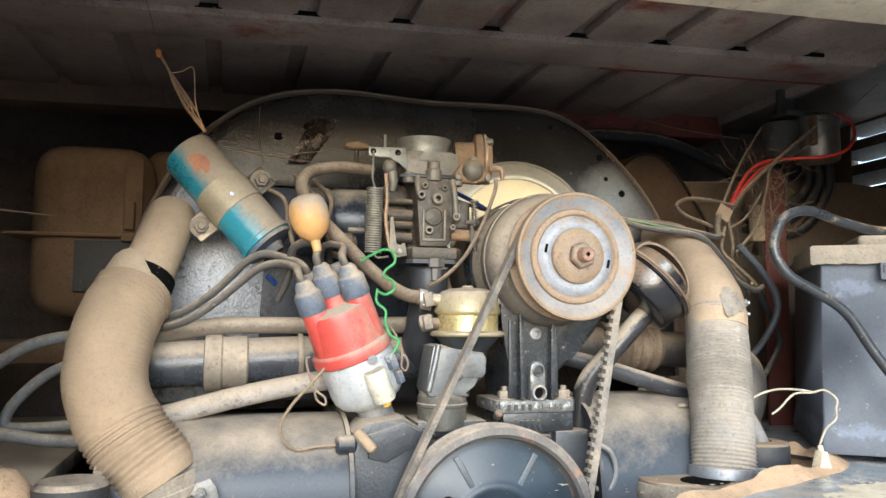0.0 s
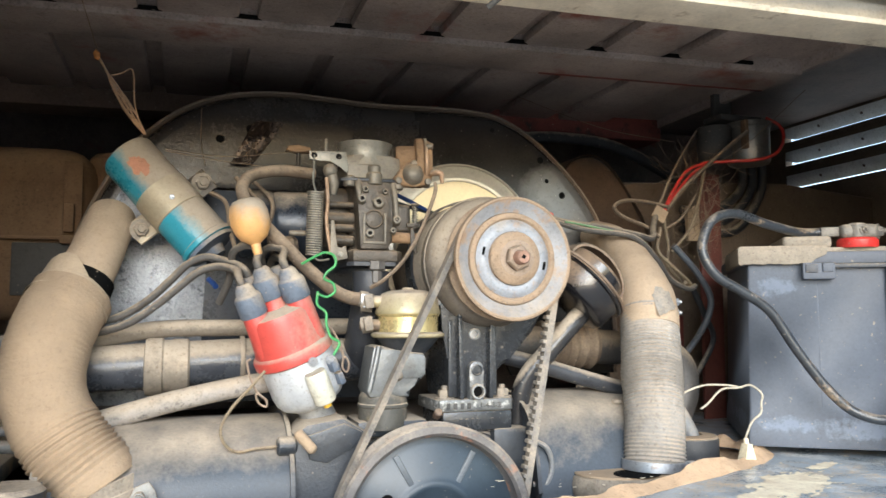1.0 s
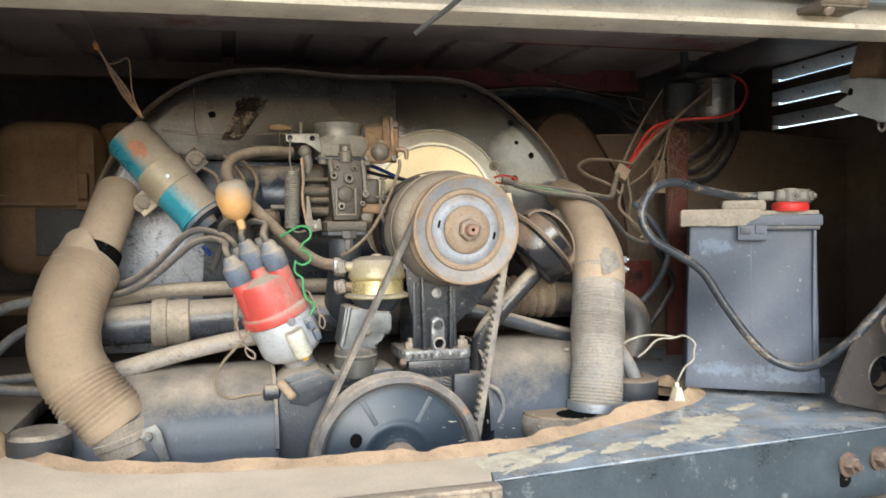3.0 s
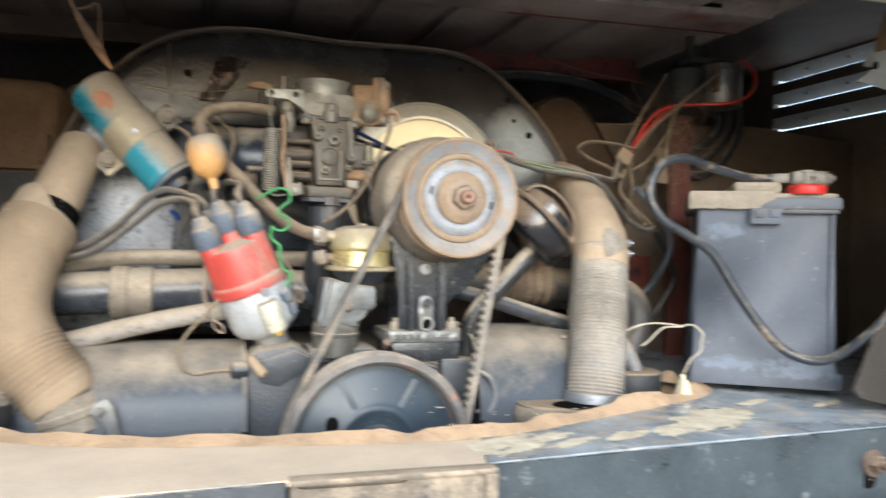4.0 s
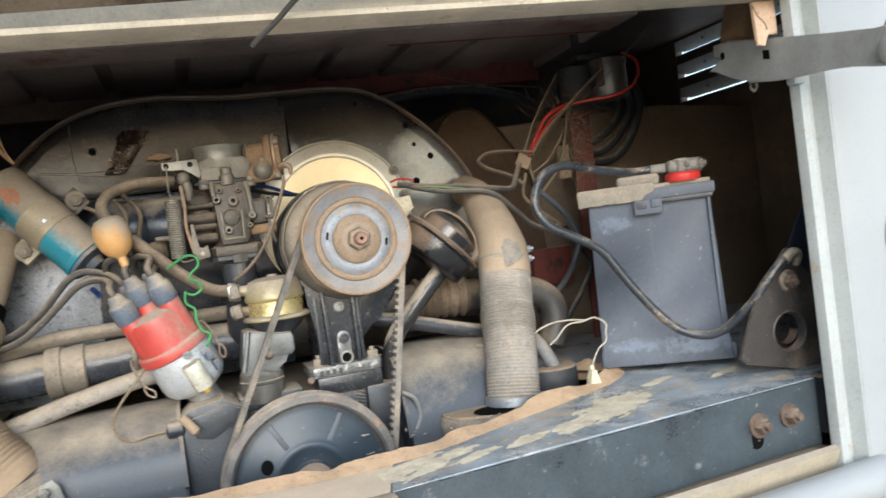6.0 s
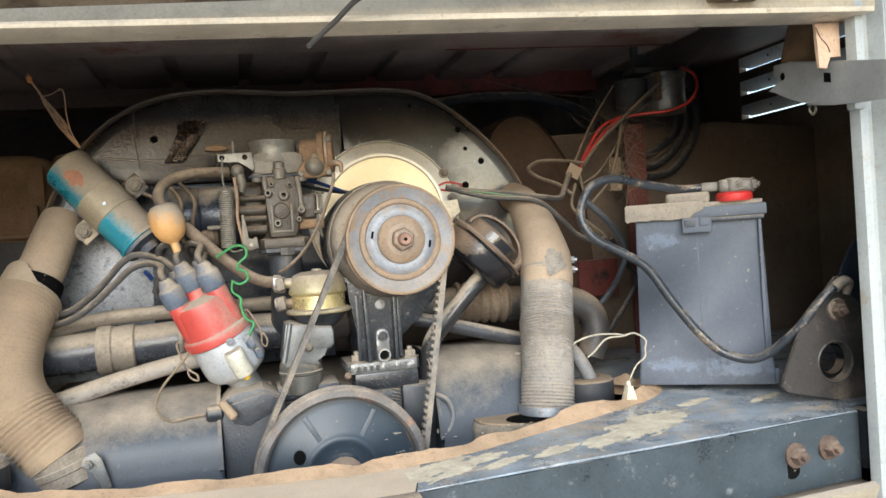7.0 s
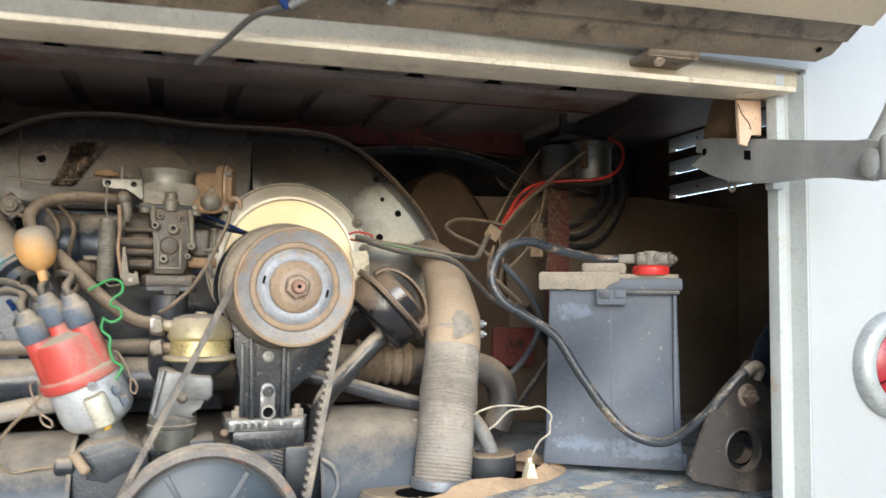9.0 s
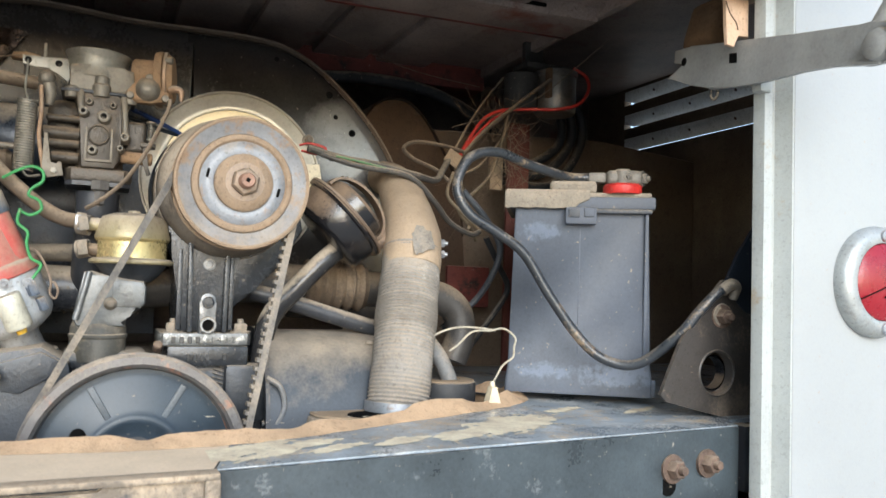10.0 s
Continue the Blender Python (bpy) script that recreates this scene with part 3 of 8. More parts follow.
# lower gutter under the rail
bm = prism(B(), [(0, 0), (0.050, 0.004), (0.056, 0.016), (0.050, 0.022), (0.012, 0.018), (-0.004, 0.030), (-0.010, 0.026)], (L - 0.02, 0.402, 0.712), Vector((-0.075, 1, 0)), Z, R - L + 0.04, 0.002)
part("lower_gutter", bm, M_HEAD, van, "dusty cream lower gutter")
bm = tube(B(), [(L - 0.04, 0.392, 0.705), (0.25, 0.416, 0.704), (R + 0.04, 0.448, 0.708)], 0.020, 14, 8)
part("apron_roll", bm, M_WHITE, van, "pale blue-white rolled apron edge")

# bay
CEIL_R = 0.745                                   # the pressed ceiling ends here, the corner beyond is higher
RIBS = [-0.528 + 0.0985 * i for i in range(13)]
beam_front = lambda x: 0.776 - 0.069 * (x - 0.25)
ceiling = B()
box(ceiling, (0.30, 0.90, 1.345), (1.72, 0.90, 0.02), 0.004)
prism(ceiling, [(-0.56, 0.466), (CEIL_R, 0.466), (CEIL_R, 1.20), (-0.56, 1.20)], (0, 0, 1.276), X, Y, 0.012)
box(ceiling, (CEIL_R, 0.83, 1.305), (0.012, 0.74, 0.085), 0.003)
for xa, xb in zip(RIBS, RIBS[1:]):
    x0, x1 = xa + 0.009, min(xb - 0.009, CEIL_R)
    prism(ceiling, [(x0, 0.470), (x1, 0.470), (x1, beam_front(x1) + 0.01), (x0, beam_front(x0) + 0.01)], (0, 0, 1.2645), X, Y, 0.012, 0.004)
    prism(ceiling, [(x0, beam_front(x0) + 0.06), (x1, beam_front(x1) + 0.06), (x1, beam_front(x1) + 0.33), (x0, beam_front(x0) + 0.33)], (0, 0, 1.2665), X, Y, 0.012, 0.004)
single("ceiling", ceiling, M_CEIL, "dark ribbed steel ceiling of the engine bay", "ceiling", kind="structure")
cross = thing("cross_member", (0.10, 0.82, 1.25), "dark steel cross member with slots and red overspray", "beam")


def along_beam(x0, x1, d0, d1, z0, h, bev=0.003):
    return prism(B(), [(x0, beam_front(x0) + d0), (x1, beam_front(x1) + d0), (x1, beam_front(x1) + d1), (x0, beam_front(x0) + d1)], (0, 0, z0), X, Y, h, bev)


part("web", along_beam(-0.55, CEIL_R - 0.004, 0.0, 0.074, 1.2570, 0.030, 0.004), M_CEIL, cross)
for x in RIBS[1:]:
    if x < 0.70:
        part("slot", along_beam(x - 0.014, x + 0.014, -0.0030, -0.0006, 1.2640, 0.005, 0.001), M_HOLE, cross)
part("overspray_edge", along_beam(0.42, CEIL_R - 0.006, 0.069, 0.0745, 1.2562, 0.005, 0.001), M_BAYRED, cross, "red oversprayed edge")
back = thing("rear_beam", (0.10, 1.12, 1.235), "dusty rear beam, red with overspray beyond the shroud", "beam")
part("rail", along_beam(-0.55, 0.30, 0.315, 0.375, 1.240, 0.05, 0.006), M_HEADDARK, back, "brown dusty end")
part("rail", along_beam(0.302, CEIL_R, 0.315, 0.375, 1.240, 0.05, 0.006), M_BAYRED, back, "red-brown oversprayed end")
wall("wall_front", (0.30, 1.36, 0.95), (1.74, 0.02, 0.9), M_BAY, "dark firewall of the engine bay")
wall("wall_left", (SIDE_L + 0.01, 0.90, 0.95), (0.02, 0.92, 0.9), M_BAY, "dark left side wall of the bay")
wall("floor", (0.30, 0.91, 0.60), (1.74, 0.94, 0.02), M_BAY, "dark undertray below the engine")
# right wall with the air slots cut through
rw = thing("wall_right", (SIDE_R, 0.90, 0.60), "dark side wall with three bright air slots", "wall", kind="structure")
LOUVRE_Z = (1.2055, 1.254, 1.3015)
for yc, yh in ((0.650, 0.420), (1.292, 0.136)):
    part("panel", box(B(), (1.160, yc, 1.0), (0.018, yh, 0.80), 0.002), M_WALL, rw)
z0 = 0.6
for z in (*LOUVRE_Z, None):
    z1 = 1.40 if z is None else z
    part("panel", box(B(), (1.1535, 1.042, (z0 + z1) / 2), (0.004, 0.364, z1 - z0), 0.001), M_WALL, rw)
    if z is not None:
        # a pressed blade leaning outwards over its slot, drawn in at both ends
        bm, rows = B(), []
        for i in range(25):
            y = 0.860 + 0.364 * i / 24
            e = min(1.0, (1 - abs(i / 12 - 1)) / 0.10) ** 0.5
            rows.append([bm.verts.new((1.1525 + 0.013 * e * k, y, z + 0.0285 - (0.0285 - 0.0045) * k * (0.75 + 0.25 * e))) for k in (0, 0.25, 0.6, 1.0)])
        for p, q in zip(rows, rows[1:]):
            for j in range(3):
                bm.faces.new((p[j], q[j], q[j + 1], p[j + 1]))
        got = bmesh.ops.extrude_face_region(bm, geom=list(bm.faces))
        bmesh.ops.translate(bm, verts=[g for g in got["geom"] if isinstance(g, bmesh.types.BMVert)], vec=(0.0012, 0, 0.0004))
        blade = part("slat", bm, M_SLAT, rw, "pale painted slat")
        for y in (0.93, 1.04, 1.14):
            part("rust_spot", lathe(B(), [(0.0030, 0), (0.0024, 0.0008), (0, 0.001)], (1.1560, y, z + 0.017), (-0.87, 0, -0.5), 10), M_RUSTBOLT, blade)
        z0 = z + 0.0285

# outer shell, plain
wall("wall_shell", (SIDE_L - 0.02, 1.40, 1.05), (0.02, 1.9, 1.2), M_WHITE, "plain white van side")
for zc, zh, yc, yh in ((0.75, 0.60, 1.40, 1.9), (1.51, 0.28, 1.40, 1.9), (1.21, 0.32, 0.61, 0.32), (1.21, 0.32, 1.85, 1.00)):
    wall("wall_shell", (SIDE_R + 0.03, yc, zc), (0.02, yh, zh), M_WHITE, "plain white van side with an air intake")
wall("wall_shell", ((SIDE_L + SIDE_R) / 2, 2.36, 1.05), (SIDE_R - SIDE_L + 0.06, 0.02, 1.2), M_WHITE, "plain white inner bulkhead")
wall("wall_shell", ((SIDE_L + SIDE_R) / 2, 1.40, 1.66), (SIDE_R - SIDE_L + 0.06, 1.92, 0.02), M_WHITE, "plain white van roof panel")

# inner wall behind the battery: dusty wheel arch panel
bm = B()
arch = [(0.62, 0.60), (1.15, 0.60), (1.15, 1.16), (0.95, 1.175), (0.62, 1.16)]
prism(bm, arch, (0, 1.02, 0), X, Z, -0.012, 0.002)
single("arch_panel", bm, M_WALL, "brown dusty inner wing panel", "panel", kind="structure")

# shelf and rail along the opening's foot
rail = thing("sill_rail", (0.3, 0.52, 0.73), "black painted sill rail with tan dust and rusty bolts", "rail")
front = lambda x: 0.452 + 0.072 * (x - 0.26) + (0.02 if x > 0.26 else 0.0) * min(1, (x - 0.26) / 0.1) * 0.3
inner = [(-0.20, 0.72), (-0.125, 0.650), (-0.069, 0.595), (0.0, 0.566), (0.121, 0.545), (0.221, 0.532), (0.300, 0.538), (0.377, 0.566), (0.506, 0.620), (0.575, 0.655), (0.612, 0.700), (0.60, 0.74), (0.56, 0.78)]
edge = [(p.x, p.y) for p in catmull([(a, b, 0) for a, b in inner], 5)]
cut = next(i for i, p in enumerate(edge) if p[0] > 0.27)
part("shelf", prism(B(), [(0.262, front(0.262)), (0.40, front(0.40)), (0.727, front(0.727)), (0.736, 0.515), (0.80, 0.525), (1.14, 0.56), (1.14, 1.0), (0.56, 1.0)] + edge[cut:][::-1], (0, 0, 0.802), X, Y, 0.004), M_SHELFTOP, rail, "dust-streaked black shelf")
part("shelf", prism(B(), [(-0.24, front(-0.24)), (0.1, front(0.1)), (0.2605, front(0.2605))] + edge[:cut + 1][::-1] + [(-0.24, 0.72)], (0, 0, 0.802), X, Y, 0.004), M_SHELFDUST, rail, "shelf buried in pale tan dust")
for x0, x1, m, lab in ((-0.24, 0.118, M_RAILWORN, "black front face worn and streaked with dust"), (0.262, 0.7265, M_RAIL, "black painted front face")):
    a, b = Vector((x0, front(x0) - 0.002, 0)), Vector((x1, front(x1) - 0.002, 0))
    d = (b - a).normalized()
    part("front_face", prism(B(), [(0, 0.738), (0.004, 0.736), (0.0018, 0.799), (0.0018, 0.8052), (0, 0.8046)], a, Vector((-d.y, d.x, 0)), Z, (b - a).length, 0.0012), m, rail, lab)

# ---- engine ----
# fan shroud: arched sheet-metal housing
def fan_shroud():
    t = thing("fan_shroud", (0.22, 0.93, 0.82), "black arched sheet-metal fan shroud, dusty and scratched", "fan shroud")
    ctrl = [(-0.120, 0.90), (-0.112, 1.00), (-0.088, 1.075), (-0.043, 1.150), (0.022, 1.198), (0.105, 1.215), (0.22, 1.211), (0.345, 1.213), (0.405, 1.201), (0.462, 1.162), (0.512, 1.108), (0.540, 1.050), (0.552, 0.95), (0.552, 0.88)]
    line = [(p.x, p.y) for p in catmull([(a, b, 0) for a, b in ctrl], 5)]
    flat = []
    for i, (a, b) in enumerate(line):
        p, q = line[max(i - 1, 0)], line[min(i + 1, len(line) - 1)]
        nx, nz = -(q[1] - p[1]), q[0] - p[0]
        s = 0.016 / math.hypot(nx, nz)
        flat.append((a - nx * s, b - nz * s))
    outer, line = line, flat
    bm = B()
    left = [p for p in line if p[0] < 0.283]
    right = [p for p in line if p[0] >= 0.283]
    ring = circle(0.331, 1.041, 0.104, 118, -70, 24)
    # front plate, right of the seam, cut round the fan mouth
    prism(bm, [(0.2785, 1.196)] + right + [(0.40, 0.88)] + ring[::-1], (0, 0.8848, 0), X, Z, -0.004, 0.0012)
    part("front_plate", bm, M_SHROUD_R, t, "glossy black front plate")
    bm = B()
    up = [p for p in left if p[1] > 1.10]
    prism(bm, [(0.279, 1.196)] + up[::-1] + [(-0.0575, 1.10)] + circle(0.331, 1.041, 0.104, 145.4, 120, 8), (0, 0.8844, 0), X, Z, -0.004, 0.0012)
    part("front_plate", bm, M_SHROUD, t, "dusty dark front plate")
    bm = B()
    low = [p for p in left if p[1] <= 1.10]
    prism(bm, [(-0.0575, 1.098)] + low[::-1] + [(-0.104, 0.86), (0.022, 0.86), (0.030, 1.02), (0.012, 1.098)], (0, 0.8838, 0), X, Z, -0.004, 0.0012)
    part("side_plate", bm, M_SHROUD_L, t, "grey metal lower plate with flaked paint")
    bm = prism(B(), [(0.0125, 1.098), (0.0305, 1.02), (0.0225, 0.86), (0.251, 0.86)] + circle(0.331, 1.041, 0.104, 220, 146.8, 16), (0, 0.8838, 0), X, Z, -0.004, 0.0012)
    part("side_plate", bm, M_BLUEBLACK, t, "blue-black lower plate behind the carburettor")
    line = outer
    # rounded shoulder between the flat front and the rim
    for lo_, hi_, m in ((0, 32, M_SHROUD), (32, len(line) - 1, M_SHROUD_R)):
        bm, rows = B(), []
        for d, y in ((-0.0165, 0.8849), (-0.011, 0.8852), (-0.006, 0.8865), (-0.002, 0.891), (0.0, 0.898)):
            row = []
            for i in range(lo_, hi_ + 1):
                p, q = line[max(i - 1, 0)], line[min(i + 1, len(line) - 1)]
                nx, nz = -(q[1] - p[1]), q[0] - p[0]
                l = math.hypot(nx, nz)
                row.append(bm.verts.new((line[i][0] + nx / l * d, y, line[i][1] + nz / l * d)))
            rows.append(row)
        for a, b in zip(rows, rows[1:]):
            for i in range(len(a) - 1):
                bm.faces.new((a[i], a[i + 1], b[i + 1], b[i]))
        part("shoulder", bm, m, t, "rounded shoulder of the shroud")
    # hoop round the outside, with a rolled rim
    bm = B()
    rows = []
    for d, y in ((0.0, 0.892), (0.003, 0.889), (0.006, 0.891), (0.008, 0.90), (0.006, 1.02), (-0.03, 1.06)):
        row = []
        for i, (a, b) in enumerate(line):
            p, q = line[max(i - 1, 0)], line[min(i + 1, len(line) - 1)]
            nx, nz = -(q[1] - p[1]), q[0] - p[0]
            l = math.hypot(nx, nz)
            row.append(bm.verts.new((a + nx / l * d, y + 0.004, b + nz / l * d)))
        rows.append(row)
    for a, b in zip(rows, rows[1:]):
        for i in range(len(a) - 1):
            bm.faces.new((a[i], a[i + 1], b[i + 1], b[i]))
    part("hoop", bm, M_CARDRIM, t, "brown dusty rolled rim")
    # bolt holes and rust spots
    for x, z, r in ((0.041, 1.157, 0.0048), (0.074, 1.171, 0.0045), (0.474, 1.112, 0.0045), (0.443, 1.157, 0.0045), (0.452, 1.130, 0.003), (0.449, 1.079, 0.005), (0.376, 1.192, 0.003)):
        y = 0.8844 if x < 0.28 else 0.8848
        part("bolt_hole", lathe(B(), [(0, 0.0004), (r * 0.9, 0.0004), (r, 0)], (x, y, z), -Y, 14), M_HOLE, t)
    # crumpled foil patch
    bm = B()
    random.seed(5)
    g = [[bm.verts.new((0.052 + 0.034 * i / 5 + 0.026 * j / 6 - 0.01 * (i / 5) * (1 - j / 6), 0.8805 - 0.011 * random.random(), 1.126 + 0.052 * j / 6)) for i in range(6)] for j in range(7)]
    for a, b in zip(g, g[1:]):
        for i in range(5):
            bm.faces.new((a[i], a[i + 1], b[i + 1], b[i]))
    part("torn_patch", bm, M_FOIL, t, "crumpled brown foil remnant")
    # fan mouth
    lathe_bm = lathe(B(), [(0.1050, 0.0030), (0.1042, -0.0010), (0.1025, -0.0012), (0.1012, 0.0012), (0.0960, 0.0006), (0.0880, -0.0004), (0.0840, -0.0009), (0.0825, -0.0004), (0.0818, 0.0024)], (0.331, 0.884, 1.041), Y, 56)
    part("mouth_ring", lathe_bm, M_SILVER, t, "bright pressed ring round the fan mouth")
    lathe_bm = lathe(B(), [(0.0825, 0.0018), (0.0790, 0.0016), (0.060, 0.0030), (0.030, 0.0050), (0, 0.0052)], (0.331, 0.884, 1.041), Y, 40)
    part("backing_plate", lathe_bm, M_GOLD, t, "pale yellow backing plate")
    for x, z in ((0.418, 1.097), (0.428, 1.062), (0.247, 1.120)):
        part("cover_bolt", bolt(B(), (x, 0.884, z), -Y, 0.0048, 0.005), M_DUSTYBOLT, t)


fan_shroud()


def generator():
    t = thing("generator", (0.303, 0.74, 0.945), "dusty dark generator body strapped to its stand", "generator")
    o = Vector((0.303, 0.69, 1.010))
    part("housing", lathe(B(), [(0, 0), (0.050, 0), (0.060, 0.006), (0.066, 0.020), (0.067, 0.045), (0.064, 0.050), (0.067, 0.055), (0.067, 0.15), (0.06, 0.19), (0, 0.19)], o, Y, 40), M_GEN, t)
    bm = lathe(B(), [(0.0685, 0.070), (0.0705, 0.072), (0.0705, 0.094), (0.0685, 0.096)], o, Y, 40)
    part("strap", bm, M_CAST, t, "clamping strap")
    bm = lathe(B(), [(0.0672, 0.030), (0.0684, 0.031), (0.0684, 0.034), (0.0672, 0.035)], o, Y, 40)
    part("cover_band", bm, M_GEN, t, "dusty brush-cover band")


generator()

PULLEY = Vector((0.305, 0.655, 1.0095))


def generator_pulley():
    t = thing("generator_pulley", PULLEY + Vector((0, 0.015, -0.06)), "rusty grey steel belt pulley with hexagon nut", "pulley")
    o, ax = PULLEY, -Y
    part("rear_flange", lathe(B(), [(0, -0.03), (0.053, -0.030), (0.0600, -0.0255), (0.0600, -0.0235), (0.047, -0.0165), (0, -0.0165)], o, ax, 56), M_PRUST, t)
    part("front_flange", lathe(B(), [(0.0560, 0.0004), (0.0530, -0.0012), (0.0475, -0.0052), (0.0450, -0.0060), (0.0448, -0.0072), (0.036, -0.0075)], o, ax, 56), M_PULLEY, t, "blue-grey worn flange")
    part("rim", lathe(B(), [(0.047, -0.0150), (0.0590, -0.006), (0.0602, -0.003), (0.0594, 0.0006), (0.0575, 0.0014), (0.0560, 0.0004)], o, ax, 56), M_PRUST, t, "rust-brown rim")
    part("shim_ring", lathe(B(), [(0.0447, -0.0068), (0.0440, -0.0035), (0.0420, -0.0022), (0.0395, -0.0024), (0.0378, -0.0046)], o, ax, 48), M_PRUST, t, "rust-brown ring")
    part("inner_dish", lathe(B(), [(0.0378, -0.0048), (0.0340, -0.0018), (0.0300, -0.0008), (0.0265, -0.0014), (0.0225, -0.0030)], o, ax, 40), M_DISH, t)
    part("hub", lathe(B(), [(0.0262, -0.003), (0.0255, 0.0022), (0.0215, 0.0058), (0.0150, 0.0070), (0.0148, 0.0056), (0, 0.0056)], o, ax, 40), M_PRUST, t, "rust-brown hub")
    nut = B()
    lathe(nut, [(0.0128, 0.0060), (0.0126, 0.0115), (0.0108, 0.0132), (0.0060, 0.0136)], o, ax, 6, 0.35)
    lathe(nut, [(0.0178, 0.0050), (0.0172, 0.0068), (0.0120, 0.0072)], o, ax, 28)
    part("nut", nut, M_NUTPALE, t, "worn pale nut")
    part("square_end", box(B(), o + Vector((0, -0.0222, 0)), (0.0034, 0.0012, 0.0034), 0.0003, Matrix.Rotation(radians(30), 3, "Y"), 1), M_HOLE, t)
    part("shaft_end", lathe(B(), [(0.0072, 0.013), (0.0068, 0.021), (0.0056, 0.0225), (0.0015, 0.0218), (0, 0.0200)], o, ax, 18), M_SHAFT, t, "reddish shaft end")
    for a in (168, 348):
        c = o + Vector((math.cos(radians(a)) * 0.0318, 0.0005, math.sin(radians(a)) * 0.0318))
        part("slot", box(B(), c, (0.0024, 0.002, 0.008), 0.0008, Matrix.Rotation(radians(-a), 3, "Y")), M_HOLE, t)


generator_pulley()

CRANK = Vector((0.226, 0.648, 0.767))


def crank_pulley():
    t = thing("crank_pulley", CRANK + Vector((0, 0.015, -0.092)), "large black crankshaft pulley with worn rusty rim", "pulley")
    o, ax = CRANK, -Y
    part("rim", lathe(B(), [(0.078, -0.030), (0.0905, -0.028), (0.0910, -0.024), (0.080, -0.016), (0.080, -0.013), (0.0905, -0.005), (0.0915, -0.001), (0.0895, 0.0015), (0.0835, 0.0018), (0.0805, -0.001), (0.079, -0.012), (0.077, -0.014)], o, ax, 72), M_RIM, t, "worn rim with chips of rust")
    web = lathe(B(), [(0.079, -0.013), (0.074, -0.0125), (0.070, -0.0095), (0.045, -0.0085), (0.041, -0.0060), (0.0385, -0.0045), (0.034, -0.0050), (0.030, -0.0085), (0.022, -0.009), (0.019, -0.002), (0.014, 0.001), (0, 0.001)], o, ax, 64)
    part("web", web, M_CRANK, t, "blue-black dished web")
    for a in range(0, 360, 60):
        d = Vector((math.cos(radians(a)), 0, math.sin(radians(a))))
        c = o + d * 0.0585 + Vector((0, 0.0072, 0))
        part("rib", box(B(), c + Vector((0, 0.0016, 0)), (0.031, 0.0024, 0.0055), 0.0011, Matrix.Rotation(radians(-a), 3, "Y"), 3), M_CRANKRIB, t)
    for a in (152, 332):
        c = o + Vector((math.cos(radians(a)) * 0.050, 0.0078, math.sin(radians(a)) * 0.050))
        part("slot", prism(B(), [(c.x + 0.0065 * p, c.z + 0.0078 * q) for p, q in circle(0, 0, 1, 0, 360, 14)[:-1]], (0, c.y - 0.0004, 0), X, Z, -0.0012, 0.0003), M_HOLE, t)
    bm = bolt(B(), o + Vector((0, -0.001, 0)), ax, 0.014, 0.009)
    part("centre_bolt", bm, M_STEELRUST, t)


crank_pulley()


def fan_belt():
    """A cogged V-belt round the two pulleys."""
    a, ra = Vector((PULLEY.x, PULLEY.z)), 0.0565
    b, rb = Vector((CRANK.x, CRANK.z)), 0.0920
    d = (b - a)
    dist, base = d.length, math.atan2(d.y, d.x)
    off = math.acos((ra - rb) / dist)
    loop = []
    for c, r, s, e in ((a, ra, base + off, base + 2 * math.pi - off), (b, rb, base - off, base + off)):
        k = 28
        for i in range(k + 1):
            th = s + (e - s) * i / k
            loop.append((c + Vector((math.cos(th), math.sin(th))) * r, Vector((math.cos(th), math.sin(th)))))
    pts, nrm = [], []
    n = len(loop)
    for i in range(n):
        p, q = loop[i], loop[(i + 1) % n]
        k = max(1, round((q[0] - p[0]).length / 0.004))
        for j in range(k):
            f = j / k
            pts.append(p[0].lerp(q[0], f))
            nrm.append(p[1].lerp(q[1], f).normalized())
    bm = B()
    y = PULLEY.y + 0.0155
    rings = []
    for i, (p, m) in enumerate(zip(pts, nrm)):
        tooth = -0.0058
        ring = []
        for yy, h in ((-0.0062, 0.0), (-0.0045, tooth), (0.0045, tooth), (0.0062, 0.0)):
            q = p + m * h
            ring.append(bm.verts.new((q.x, y + yy, q.y)))
        rings.append(ring)
    for i in range(len(rings)):
        u, v = rings[i], rings[(i + 1) % len(rings)]
        for j in range(4):
            bm.faces.new((u[j], u[(j + 1) % 4], v[(j + 1) % 4], v[j]))
    t = thing("fan_belt", (CRANK.x, y, CRANK.z - 0.09), "dusty black cogged rubber fan belt round both pulleys", "belt")
    part("band", bm, M_BELT, t)
    for p, m in list(zip(pts, nrm))[::2]:
        if m.x > 0.2:
            q = p - m * 0.0070
            part("cog", box(B(), (q.x, y, q.y), (0.0036, 0.0096, 0.0040), 0.0006, Matrix.Rotation(-math.atan2(m.y, m.x), 3, "Y"), 1), M_BELT, t)


fan_belt()


def lettering(text, at, size, mat, parent):
    """Raised letters facing the open side, as a mesh part."""
    cu = bpy.data.curves.new("lettering", "FONT")
    cu.body, cu.size, cu.extrude, cu.resolution_u = text, size, 0.0004, 2
    tmp = bpy.data.objects.new("lettering", cu)
    me = bpy.data.meshes.new_from_object(tmp)
    bpy.data.objects.remove(tmp)
    me.transform(Matrix.Translation(Vector(at) - root_of(parent).location) @ Matrix.Rotation(radians(90), 4, "X"))
    me.materials.append(mat)
    ob = new("lettering", me)
    ob.parent = parent
    ob["label"] = "worn raised firing-order figures"


